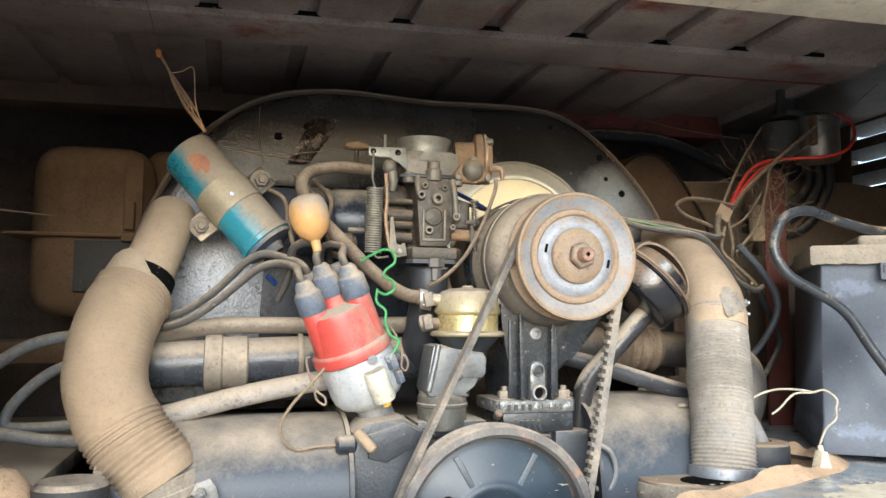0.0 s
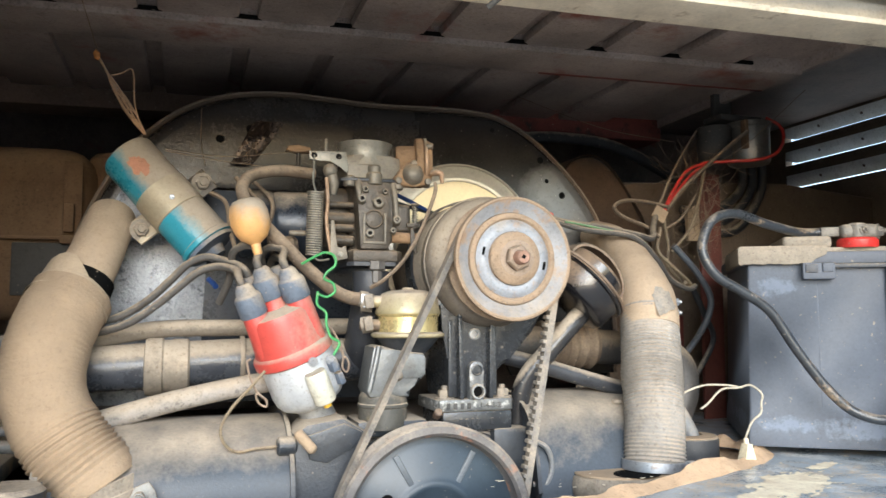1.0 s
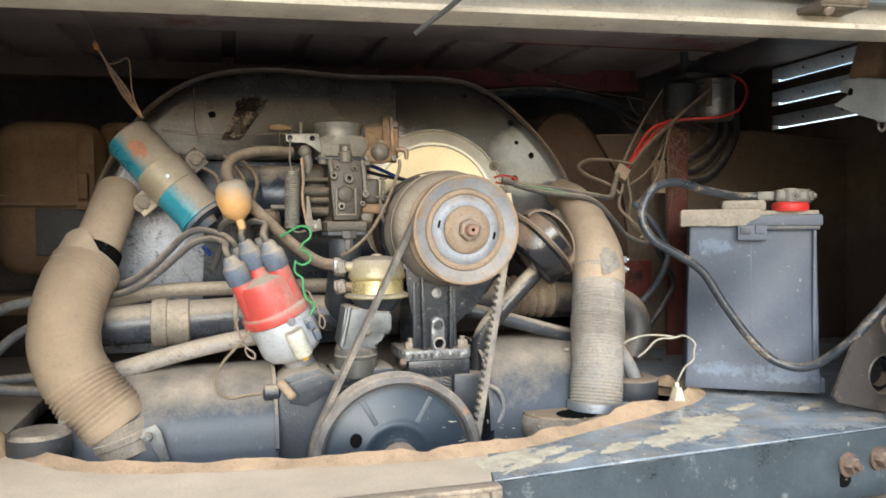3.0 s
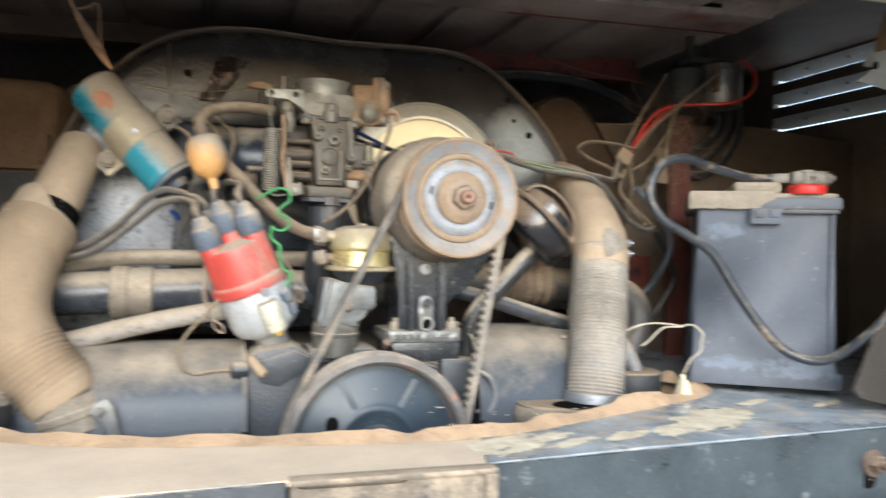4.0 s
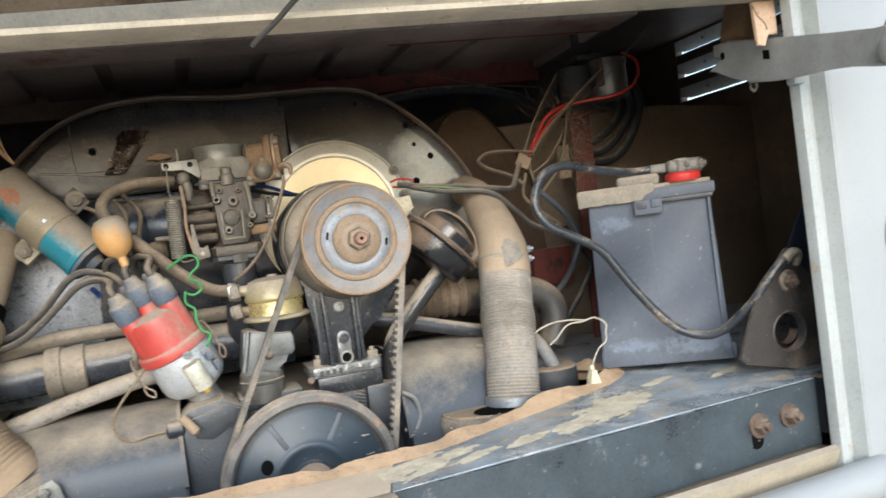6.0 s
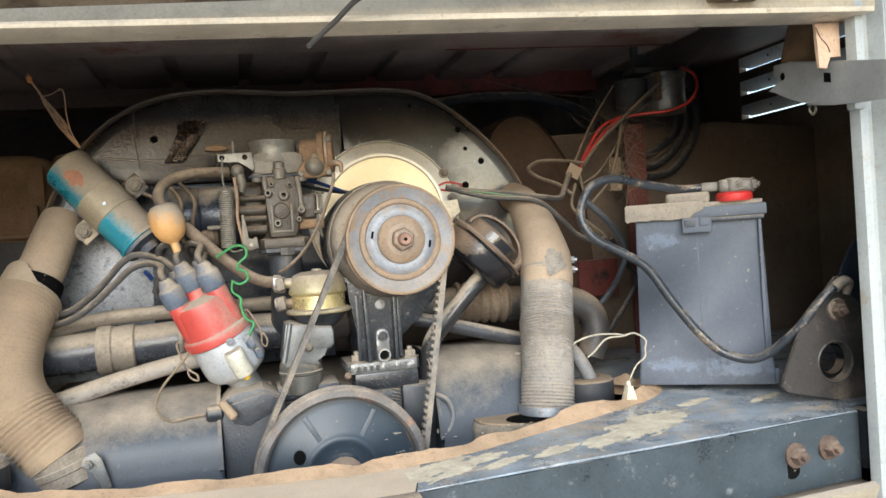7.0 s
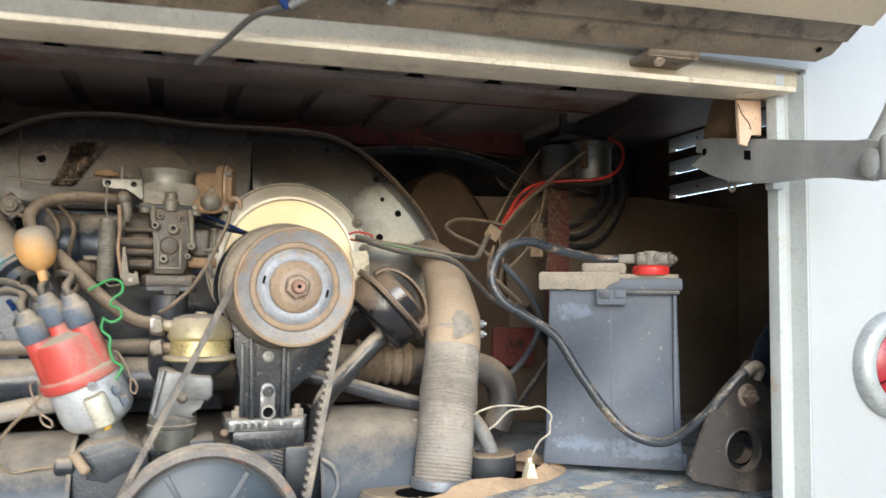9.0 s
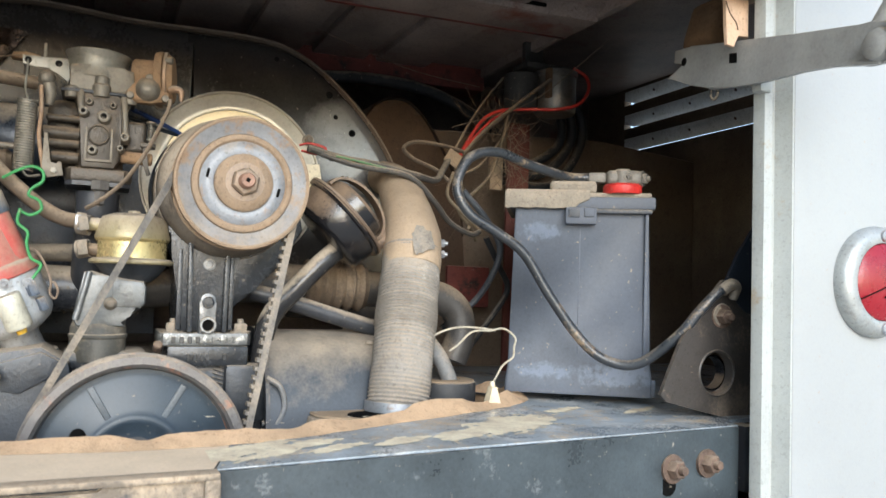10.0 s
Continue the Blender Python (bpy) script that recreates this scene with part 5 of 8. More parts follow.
def carburettor():
    t = thing("carburettor", (0.187, 0.75, 1.004), "dust-browned cast carburettor with choke drum and return spring", "carburettor")
    # cast body: barrel, front block with a framed panel, float bowl
    part("barrel", lathe(B(), [(0, 0), (0.0235, 0), (0.0240, 0.003), (0.0240, 0.012), (0.0205, 0.017), (0.0200, 0.060), (0.0220, 0.072), (0.0245, 0.078), (0.0245, 0.086), (0, 0.086)], (0.187, 0.760, 1.008), Z, 28), M_CARB, t)
    part("front_block", prism(B(), [(0.1715, 1.021), (0.1705, 1.043), (0.1690, 1.063), (0.1680, 1.078), (0.1700, 1.0895), (0.2005, 1.0895), (0.2065, 1.083), (0.2040, 1.062), (0.2035, 1.045), (0.2045, 1.030), (0.1990, 1.021)], (0, 0.7275, 0), X, Z, -0.026, 0.0035), M_CARB, t, "dusty cast front")
    for x in (0.1748, 0.1962):
        part("panel_rib", box(B(), (x, 0.7268, 1.042), (0.0024, 0.0035, 0.031), 0.0010), M_CARBTOP, t)
    part("panel_foot", box(B(), (0.1855, 0.7268, 1.0275), (0.0225, 0.0035, 0.0026), 0.0010), M_CARBTOP, t)
    part("welch_plug", lathe(B(), [(0.0098, 0), (0.0096, 0.0020), (0.0084, 0.0026), (0.0078, 0.0012), (0.0040, 0.0020), (0, 0.0022)], (0.1850, 0.7275, 1.0510), -Y, 26), M_CARB, t)
    for x, z, r, h in ((0.1805, 1.0365, 0.0044, 0.0040), (0.1890, 1.0675, 0.0056, 0.0060), (0.1720, 1.0700, 0.0042, 0.0080), (0.2075, 1.0500, 0.0042, 0.0075), (0.2040, 1.0395, 0.0030, 0.0060), (0.1760, 1.0805, 0.0034, 0.0030), (0.1960, 1.0790, 0.0030, 0.0030)):
        boss = part("jet_boss", lathe(B(), [(r * 1.25, -0.002), (r, 0.001), (r, h), (r * 0.80, h + 0.0008), (r * 0.50, h + 0.0008), (r * 0.45, h - 0.0020)], (x, 0.7275, z), (-0.10, -1, 0.08), 16), M_CARBTOP, t)
        part("jet_hole", lathe(B(), [(r * 0.48, h - 0.0016), (0, h - 0.0016)], (x, 0.7275, z), (-0.10, -1, 0.08), 12), M_HOLE, boss)
    part("drill_tube", tube(B(), [(0.1690, 0.7290, 1.0905), (0.1685, 0.7265, 1.082), (0.1700, 0.7255, 1.071)], 0.0032, 10, 4), M_CARBTOP, t)
    part("drill_tube", tube(B(), [(0.2045, 0.7300, 1.088), (0.2060, 0.7265, 1.074), (0.2070, 0.7255, 1.058), (0.2075, 0.7250, 1.050)], [0.0036, 0.0030, 0.0030, 0.0038], 10, 4), M_CARBTOP, t)
    part("float_bowl", box(B(), (0.156, 0.785, 1.055), (0.032, 0.046, 0.066), 0.010, seg=3), M_CARB, t)
    part("pump_cover", box(B(), (0.2165, 0.752, 1.0545), (0.0190, 0.028, 0.0290), 0.004, seg=3), M_CARB, t)
    # upper casting, gasket line, air horn
    part("gasket", prism(B(), [(0.152, 0.731), (0.160, 0.726), (0.206, 0.726), (0.216, 0.732), (0.216, 0.785), (0.152, 0.785)], (0, 0, 1.0890), X, Y, 0.0028, 0.0006), M_BLACK, t)
    part("top_casting", prism(B(), [(0.1585, 1.0925), (0.1565, 1.1100), (0.1580, 1.1160), (0.1660, 1.1165), (0.2040, 1.1165), (0.2130, 1.1150), (0.2140, 1.0990), (0.2080, 1.0925)], (0, 0.7320, 0), X, Z, -0.052, 0.004), M_CARBTOP, t)
    part("front_boss", lathe(B(), [(0, -0.001), (0.0078, 0), (0.0080, 0.010), (0.0064, 0.012), (0.0064, 0.018), (0.0045, 0.0195), (0, 0.020)], (0.1855, 0.7300, 1.0865), Z, 20), M_CARBTOP, t)
    part("air_horn", lathe(B(), [(0.0290, -0.008), (0.0268, 0.0), (0.0270, 0.012), (0.0288, 0.015), (0.0292, 0.0170), (0.0275, 0.0178), (0.0255, 0.0165), (0.0250, 0.004), (0, 0.002)], (0.1815, 0.758, 1.1145), Z, 40), M_HORN, t, "pale alloy air horn")
    for dx, dz in ((0.1610, 1.0840), (0.2100, 1.0830), (0.1660, 1.0100), (0.2070, 1.0100)):
        part("lug", lathe(B(), [(0, 0), (0.0056, 0), (0.0062, 0.002), (0.0062, 0.009), (0.0040, 0.0105), (0, 0.011)], (dx, 0.733, dz), Z, 14), M_CARBTOP, t)
    # throttle cable bracket
    br_ = part("bracket", prism(B(), [(0.1200, 1.1165), (0.1205, 1.1085), (0.1320, 1.1070), (0.1420, 1.1080), (0.1500, 1.1035), (0.1570, 1.0960), (0.1590, 1.1000), (0.1570, 1.1180)], (0, 0.7290, 0), X, Z, -0.0025, 0.0007), M_HORN, t, "pressed steel bracket")
    for x in (0.1248, 0.1492):
        part("bracket_hole", lathe(B(), [(0, 0.0006), (0.0026, 0.0006), (0.0030, 0)], (x, 0.7290, 1.1125), -Y, 12), M_HOLE, br_)
    part("bracket_leg", box(B(), (0.1375, 0.737, 1.1225), (0.0026, 0.004, 0.018), 0.0008), M_CARBTOP, t)
    # choke drum with its clamp ring, and the diaphragm cover before it
    drum = part("choke_drum", lathe(B(), [(0, 0), (0.0165, 0), (0.0180, 0.002), (0.0180, 0.0195), (0.0250, 0.0205), (0.0262, 0.0230), (0.0262, 0.0275), (0.0235, 0.0285), (0.0235, 0.0335), (0.0215, 0.0370), (0, 0.0385)], (0.2130, 0.752, 1.1140), (1, -0.20, 0.02), 30), M_CHOKE, t, "dust-caked choke drum")
    part("clamp_ring", lathe(B(), [(0.0240, 0.0288), (0.0262, 0.0292), (0.0262, 0.0318), (0.0240, 0.0322)], (0.2130, 0.752, 1.1140), (1, -0.20, 0.02), 30), M_RODS, drum)
    for a in (35, 160, 290):
        c = Vector((0.2130 + 0.030, 0.746 - 0.0250 * math.cos(radians(a)), 1.1140 + 0.0250 * math.sin(radians(a))))
        part("ring_screw", lathe(B(), [(0.0036, -0.004), (0.0036, 0.002), (0.0026, 0.003), (0, 0.0032)], c, (1, -0.20, 0.02), 12), M_CARBTOP, drum)
    cov = part("diaphragm_cover", prism(B(), [(0.2050, 1.0885), (0.2060, 1.0950), (0.2120, 1.1030), (0.2190, 1.1100), (0.2270, 1.1120), (0.2340, 1.1085), (0.2400, 1.1030), (0.2450, 1.0950), (0.2420, 1.0885), (0.2280, 1.0860), (0.2130, 1.0858)], (0, 0.7265, 0), X, Z, -0.013, 0.004), M_CHOKE, t, "dusty diaphragm cover")
    part("dome", lathe(B(), [(0.0115, -0.001), (0.0100, 0.004), (0.0060, 0.0075), (0, 0.0085)], (0.2250, 0.7265, 1.0985), -Y, 22), M_CARBTOP, cov)
    for x, z in ((0.2095, 1.0912), (0.2405, 1.0915), (0.2255, 1.1095)):
        part("cover_screw", lathe(B(), [(0.0036, 0), (0.0036, 0.002), (0.0030, 0.0030), (0, 0.0034)], (x, 0.7265, z), -Y, 14), M_CARBTOP, cov)
    part("choke_lever", tube(B(), [(0.2445, 0.728, 1.1010), (0.2495, 0.724, 1.1015), (0.2540, 0.722, 1.0990), (0.2545, 0.722, 1.0900)], [0.0032, 0.0036, 0.0030, 0.0018], 10, 5), M_RODS, t)
    # idle screw with its spring, spindle and cam plate
    part("idle_screw", can(B(), (0.2300, 0.737, 1.0440), (0.2300, 0.737, 1.0690), 0.0017, 0.0004, 10), M_CARBTOP, t)
    part("screw_head", can(B(), (0.2300, 0.737, 1.0675), (0.2300, 0.737, 1.0700), 0.0046, 0.0008, 14), M_CARBTOP, t)
    part("idle_spring", tube(B(), [(0.2300 + 0.0030 * math.cos(i * 0.8), 0.737 + 0.0030 * math.sin(i * 0.8), 1.0510 + i * 0.00034) for i in range(46)], 0.0006, 5, 1), M_SPRING, t)
    part("screw_bracket", box(B(), (0.2280, 0.741, 1.0475), (0.014, 0.012, 0.0042), 0.0010), M_CARB, t)
    part("spindle", can(B(), (0.2040, 0.738, 1.0345), (0.2325, 0.738, 1.0340), 0.0058, 0.0012, 18), M_CHOKE, t)
    part("cam_plate", prism(B(), [(0.2235, 1.0440), (0.2270, 1.0440), (0.2275, 1.0300), (0.2310, 1.0190), (0.2280, 1.0170), (0.2235, 1.0290)], (0, 0.7290, 0), X, Z, -0.0022, 0.0006), M_CARB, t)
    # linkage side
    for z, x0, r in ((1.0675, 0.1400, 0.0032), (1.0535, 0.1370, 0.0064), (1.0440, 0.1420, 0.0042), (1.0310, 0.1450, 0.0054)):
        part("side_boss", can(B(), (x0, 0.752, z), (0.1700, 0.752, z), r, 0.0015, 16), M_CARB, t)
    part("stop_screw", can(B(), (0.1035, 0.745, 1.0365), (0.1200, 0.745, 1.0365), 0.0028, 0.0008, 10), M_CARBTOP, t)
    part("dashpot", lathe(B(), [(0, 0), (0.0100, 0), (0.0120, 0.004), (0.0120, 0.016), (0.0080, 0.020), (0, 0.021)], (0.0950, 0.765, 1.0225), (1, -0.1, 0.1), 20), M_DHOSE, t, "dusty rubber-capped dashpot")
    turns, pts = 27, []
    for i in range(turns * 10 + 1):
        a = i / 10 * 2 * math.pi
        pts.append((0.1265 - 0.0010 * i / (turns * 10) + 0.0076 * math.cos(a), 0.7275 + 0.0076 * math.sin(a), 1.0765 - 0.0635 * i / (turns * 10)))
    spr = part("spring", tube(B(), pts, 0.00090, 6, 1), M_SPRING, t, "grey coil spring")
    part("hook", tube(B(), [(0.1268, 0.7275, 1.0765), (0.1240, 0.727, 1.086), (0.1245, 0.727, 1.100), (0.1248, 0.728, 1.1125)], 0.0010, 6, 4), M_SPRING, spr)
    part("hook", tube(B(), [(0.1255, 0.7275, 1.0130), (0.1300, 0.726, 1.0085), (0.1400, 0.725, 1.0100)], 0.0010, 6, 4), M_SPRING, spr)
    part("rod", tube(B(), [(0.1365, 0.7245, 1.0900), (0.1380, 0.7235, 1.066), (0.1370, 0.7245, 1.045), (0.1415, 0.7245, 1.016)], 0.0018, 8, 5), M_RODS, t, "copper-brown linkage rod")
    part("ball_joint", lathe(B(), [(0, -0.004), (0.0060, -0.002), (0.0072, 0.004), (0.0056, 0.009), (0.0030, 0.011), (0, 0.0112)], (0.1405, 0.7310, 1.0975), -Y, 20), M_CARBTOP, t)
    part("link_arm", tube(B(), [(0.1405, 0.727, 1.0975), (0.1440, 0.727, 1.085), (0.1435, 0.728, 1.074)], [0.0058, 0.0052, 0.0032], 10, 4), M_CARBTOP, t)
    part("throttle_lever", prism(B(), [(0.1410, 1.0480), (0.1445, 1.0480), (0.1465, 1.0215), (0.1520, 1.0200), (0.1530, 1.0230), (0.1560, 1.0230), (0.1580, 1.0110), (0.1450, 1.0080), (0.1405, 1.0170)], (0, 0.7220, 0), X, Z, -0.0030, 0.0008), M_CARBTOP, t)
    part("lever_screw", bolt(B(), (0.1500, 0.7220, 1.0145), -Y, 0.0030, 0.003, False), M_SPRING, t)
    # lower flange
    part("flange", prism(B(), [(0.1580, 0.734), (0.1640, 0.725), (0.2080, 0.725), (0.2150, 0.733), (0.2150, 0.778), (0.1580, 0.778)], (0, 0, 1.0085), X, Y, 0.0115, 0.0025), M_CARB, t)
    part("flange_gasket", prism(B(), [(0.1590, 0.733), (0.1650, 0.727), (0.2070, 0.727), (0.2140, 0.734), (0.2140, 0.776), (0.1590, 0.776)], (0, 0, 1.0045), X, Y, 0.0040), M_BLACK, t)
    part("stud_nut", lathe(B(), [(0.0085, 0.0), (0.0085, 0.008), (0.0068, 0.009), (0.0050, 0.0095), (0.0048, 0.021), (0, 0.022)], (0.1885, 0.7290, 1.0090), -Z, 6), M_NUT, t)
    knob = part("choke_knob", prism(B(), [(0.1050, 1.1290), (0.1070, 1.1340), (0.1180, 1.1355), (0.1300, 1.1335), (0.1320, 1.1290), (0.1180, 1.1275)], (0, 0.790, 0), X, Z, -0.014, 0.002), M_CHOKE, t, "rust-orange lever end")
    part("knob_stem", can(B(), (0.1185, 0.797, 1.106), (0.1185, 0.797, 1.129), 0.0022, 0.0005, 8), M_CARB, knob)


carburettor()

mani = thing("intake_manifold", (0.19, 0.80, 0.88), "dusty black intake manifold pipes with rubber sleeves", "manifold")
part("riser", tube(B(), [(0.187, 0.750, 1.000), (0.187, 0.752, 0.975), (0.187, 0.775, 0.935), (0.187, 0.800, 0.908)], [0.019, 0.018, 0.020, 0.021], 24, 6), M_BLACK, mani)
part("left_pipe", tube(B(), [(0.19, 0.800, 0.909), (0.070, 0.800, 0.910), (-0.02, 0.800, 0.906), (-0.075, 0.800, 0.904), (-0.105, 0.801, 0.902)], 0.0225, 26, 5, wobble=0.03), M_MANI, mani)
part("left_sleeve", lathe(B(), [(0.0232, 0), (0.0275, 0.001), (0.0285, 0.004), (0.0285, 0.016), (0.0262, 0.018), (0.0262, 0.024), (0.0272, 0.026), (0.0272, 0.040), (0.0245, 0.042)], (-0.028, 0.800, 0.9055), X, 30), M_TANHOSE, mani, "dusty rubber sleeve")
part("left_band", lathe(B(), [(0.0246, 0), (0.0252, 0.001), (0.0252, 0.004), (0.0246, 0.005)], (0.062, 0.800, 0.910), X, 26), M_TANHOSE, mani)
part("right_pipe", tube(B(), [(0.19, 0.800, 0.909), (0.30, 0.805, 0.918), (0.39, 0.805, 0.922), (0.48, 0.802, 0.918), (0.555, 0.800, 0.912), (0.585, 0.797, 0.895), (0.590, 0.795, 0.865), (0.580, 0.795, 0.836)], [0.0215, 0.0215, 0.0205, 0.020, 0.0185, 0.018, 0.018], 24, 6), M_PIPEDUST, mani, "dusty brown pipe bending down")
part("right_sleeve", tube(B(), [(0.400, 0.805, 0.922), (0.470, 0.803, 0.919)], 0.0255, 26, 6, pitch=0.012, depth=0.0022), M_DHOSE, mani, "ribbed rubber sleeve")
part("heat_pipe", tube(B(), [(0.110, 0.765, 0.893), (0.062, 0.762, 0.887), (0.0, 0.760, 0.875), (-0.060, 0.758, 0.860), (-0.10, 0.757, 0.850)], 0.0100, 16, 5), M_PALEPIPE, mani, "pale dusty heat riser pipe")
part("heat_pipe", tube(B(), [(0.335, 0.757, 0.912), (0.367, 0.752, 0.904), (0.415, 0.750, 0.890), (0.465, 0.748, 0.876), (0.52, 0.748, 0.862)], 0.0088, 16, 5), M_BLACK, mani, "black heat riser pipe")

single("preheat_can", lathe(B(), [(0, 0), (0.034, 0), (0.036, 0.003), (0.036, 0.03), (0.034, 0.034), (0.036, 0.038), (0.036, 0.09), (0.030, 0.094), (0, 0.094)], (0.060, 0.815, 1.052), X, 32), M_BLUEBLACK, "blue-black glossy cylinder behind the carburettor", "cylinder")

# engine case and cylinder tin
case = thing("engine_case", (0.23, 0.84, 0.66), "dark sooty engine case behind the pulleys", "engine")
part("block", box(B(), (0.232, 0.86, 0.765), (0.245, 0.28, 0.155), 0.012, seg=3), M_CASE, case)
part("distributor_mount", prism(B(), [(0.105, 0.72), (0.105, 0.848), (0.116, 0.857), (0.150, 0.862), (0.172, 0.848), (0.178, 0.82), (0.178, 0.72)], (0, 0.694, 0), X, Z, -0.06, 0.006), M_CASE, case, "dark alloy mount")
part("clamp_plate", prism(B(), [(0.116, 0.847), (0.150, 0.857), (0.166, 0.849), (0.160, 0.836), (0.135, 0.822), (0.118, 0.826)], (0, 0.690, 0), X, Z, -0.005, 0.002), M_CASE, case)
part("stud", can(B(), (0.107, 0.690, 0.851), (0.120, 0.675, 0.836), 0.0048, 0.002, 16), M_CARD, case, "dust-caked stud")
part("sender", can(B(), (0.090, 0.700, 0.838), (0.108, 0.700, 0.838), 0.0085, 0.002, 14), M_CASE, case)
part("side_cover", box(B(), (0.325, 0.735, 0.815), (0.040, 0.05, 0.055), 0.005), M_CASE, case)
part("ledge", box(B(), (0.200, 0.735, 0.848), (0.070, 0.060, 0.016), 0.006), M_CASE, case, "dusty ledge")
part("timing_boss", can(B(), (0.243, 0.705, 0.858), (0.243, 0.697, 0.863), 0.0042, 0.001, 12), M_RUSTBOLT, case)

for x0, x1, top, lab in ((-0.108, 0.105, 0.857, "dusty curved cylinder tin, bare blue-black at the front"), (0.343, 0.492, 0.872, "dusty curved cylinder tin beside the air hose")):
    tin = thing("cylinder_tin", ((x0 + x1) / 2, 0.8, 0.70), lab, "engine tin", "cylinder tins")
    prof = [(0.68, 0.70), (0.682, 0.78), (0.690, 0.815), (0.710, top - 0.018), (0.745, top - 0.003), (0.79, top), (0.86, top - 0.012), (0.97, top - 0.03), (0.97, 0.70)]
    curve = [(p.x, p.y) for p in catmull([(a, b, 0) for a, b in prof[1:7]], 5)]
    part("shell", prism(B(), curve + prof[7:] + prof[:1], (x0, 0, 0), Y, Z, x1 - x0, 0.006), M_TIN, tin)
    xe = x1 if x0 < 0 else x0
    part("edge_flange", prism(B(), [(a - 0.004, b + 0.003) for a, b in curve] + [(a + 0.004, b - 0.003) for a, b in curve[::-1]], (xe - 0.004, 0, 0), Y, Z, 0.004, 0.0), M_BLACK, tin)
    for yy in (0.72, 0.80):
        part("screw", lathe(B(), [(0.0065, 0), (0.0055, 0.003), (0, 0.004)], ((x0 + 0.03 if x0 < 0 else x1 - 0.04), yy, top - (0.010 if yy < 0.75 else 0.001)), Z, 14), M_DUSTYBOLT, tin)

# oil filler

oil = thing("oil_filler", (0.345, 0.73, 0.79), "glossy black oil filler with a dusty lipped flange", "oil filler")
oc, oa = Vector((0.4215, 0.733, 0.9905)), Vector((0.715, -0.09, 0.695)).normalized()
os = Vector((0.695, 0, -0.715)).normalized()
hs = oa.cross(os).normalized()
if hs.y < 0:
    hs = -hs
part("drum", lathe(B(), [(0, -0.0300), (0.0330, -0.0300), (0.0420, -0.0280), (0.0455, -0.0240), (0.0465, -0.0080), (0.0475, -0.0030), (0.0505, -0.0020), (0.0515, 0.0000), (0.0505, 0.0018), (0.0485, 0.0020)], oc, oa, 52), M_OIL, oil, "black drum with a rolled lip")
part("lip", lathe(B(), [(0.0488, 0.0018), (0.0518, 0.0022), (0.0520, 0.0046), (0.0490, 0.0056), (0.0400, 0.0060), (0.0340, 0.0058)], oc, oa, 52), M_OILDUST, oil, "dusty brown rolled lip")
cap_ = part("cap", lathe(B(), [(0.0345, 0.005), (0.0350, 0.010), (0.0350, 0.019), (0.0320, 0.0225), (0.012, 0.0245), (0, 0.0245)], oc, oa, 36), M_OIL, oil, "glossy black filler cap")
# strap handle bent over the cap, knurled along its back
bm, rows = B(), []
for i in range(23):
    th = radians(-12 + 204 * i / 22)
    c = oc + oa * (0.014 + 0.022 * max(-0.1, math.sin(th))) - os * (0.0365 * math.cos(th))
    nrm = (oa * math.sin(th) - os * math.cos(th)).normalized()
    rows.append([bm.verts.new(c + hs * b + nrm * d) for b, d in ((-0.0115, 0), (-0.0110, 0.0026), (0.0110, 0.0026), (0.0115, 0), (0.0, -0.0008))])
for p, q in zip(rows, rows[1:]):
    for j in range(5):
        bm.faces.new((p[j], q[j], q[(j + 1) % 5], p[(j + 1) % 5]))
bm.faces.new(rows[0])
bm.faces.new(rows[-1][::-1])
handle = part("handle", bm, M_OILDUST, oil, "dusty strap handle")
for i in range(16):
    th = radians(30 + 130 * i / 15)
    c = oc + oa * (0.0165 + 0.022 * math.sin(th)) - os * (0.0392 * math.cos(th))
    part("grip_ridge", box(B(), c, (0.0008, 0.0200, 0.0012), 0.0002, Matrix((os, hs, os.cross(hs))).transposed(), 1), M_DUSTYBOLT, handle)
part("breather_stub", lathe(B(), [(0.0075, -0.012), (0.0080, 0.010), (0.0092, 0.012), (0.0092, 0.020), (0.0080, 0.022), (0, 0.022)], oc + os * 0.044 + oa * 0.012 + hs * 0.004, (0.83, 0.15, 0.42), 20), M_OILDUST, oil, "dusty breather stub")
part("pipe", tube(B(), [oc - oa * 0.020 + os * 0.020 - Vector((0, 0.006, 0)), (0.398, 0.722, 0.944), (0.371, 0.724, 0.915), (0.351, 0.730, 0.890), (0.343, 0.734, 0.86), (0.340, 0.738, 0.80), (0.340, 0.74, 0.77)], 0.0104, 22, 6), M_OILPIPE, oil, "bent black tube, dusty above")
part("pipe_clip", tube(B(), [(0.340, 0.690, 0.832), (0.352, 0.686, 0.824), (0.357, 0.686, 0.806), (0.350, 0.686, 0.790), (0.338, 0.690, 0.790)], 0.0026, 8, 5), M_TUBE, oil, "curved wire clip")

# tin collar and rubber block at the foot of the grey hose
col = thing("tin_collar", (0.425, 0.675, 0.770), "dusty black tin collar round the hose foot", "engine tin")
pts = [(p * 0.055 + 0.432, q * 0.042 + 0.678) for p, q in circle(0, 0, 1, 95, 300, 22)] + [(0.500, 0.640), (0.510, 0.735), (0.432, 0.735)]
part("cup", prism(B(), pts, (0, 0, 0.772), X, Y, 0.026, 0.009), M_TANHOSE, col, "rounded dusty rim")
part("top", prism(B(), [(0.432 + (x - 0.432) * 0.94, 0.678 + (y - 0.678) * 0.94) for x, y in pts], (0, 0, 0.7975), X, Y, 0.0025, 0.001), M_CARD, col, "top caked with dust")
part("gap", prism(B(), [(p * 0.024 + 0.4335, q * 0.020 + 0.6545) for p, q in circle(0, 0, 1, 0, 360, 20)[:-1]], (0, 0, 0.8001), X, Y, 0.0005), M_HOLE, col)
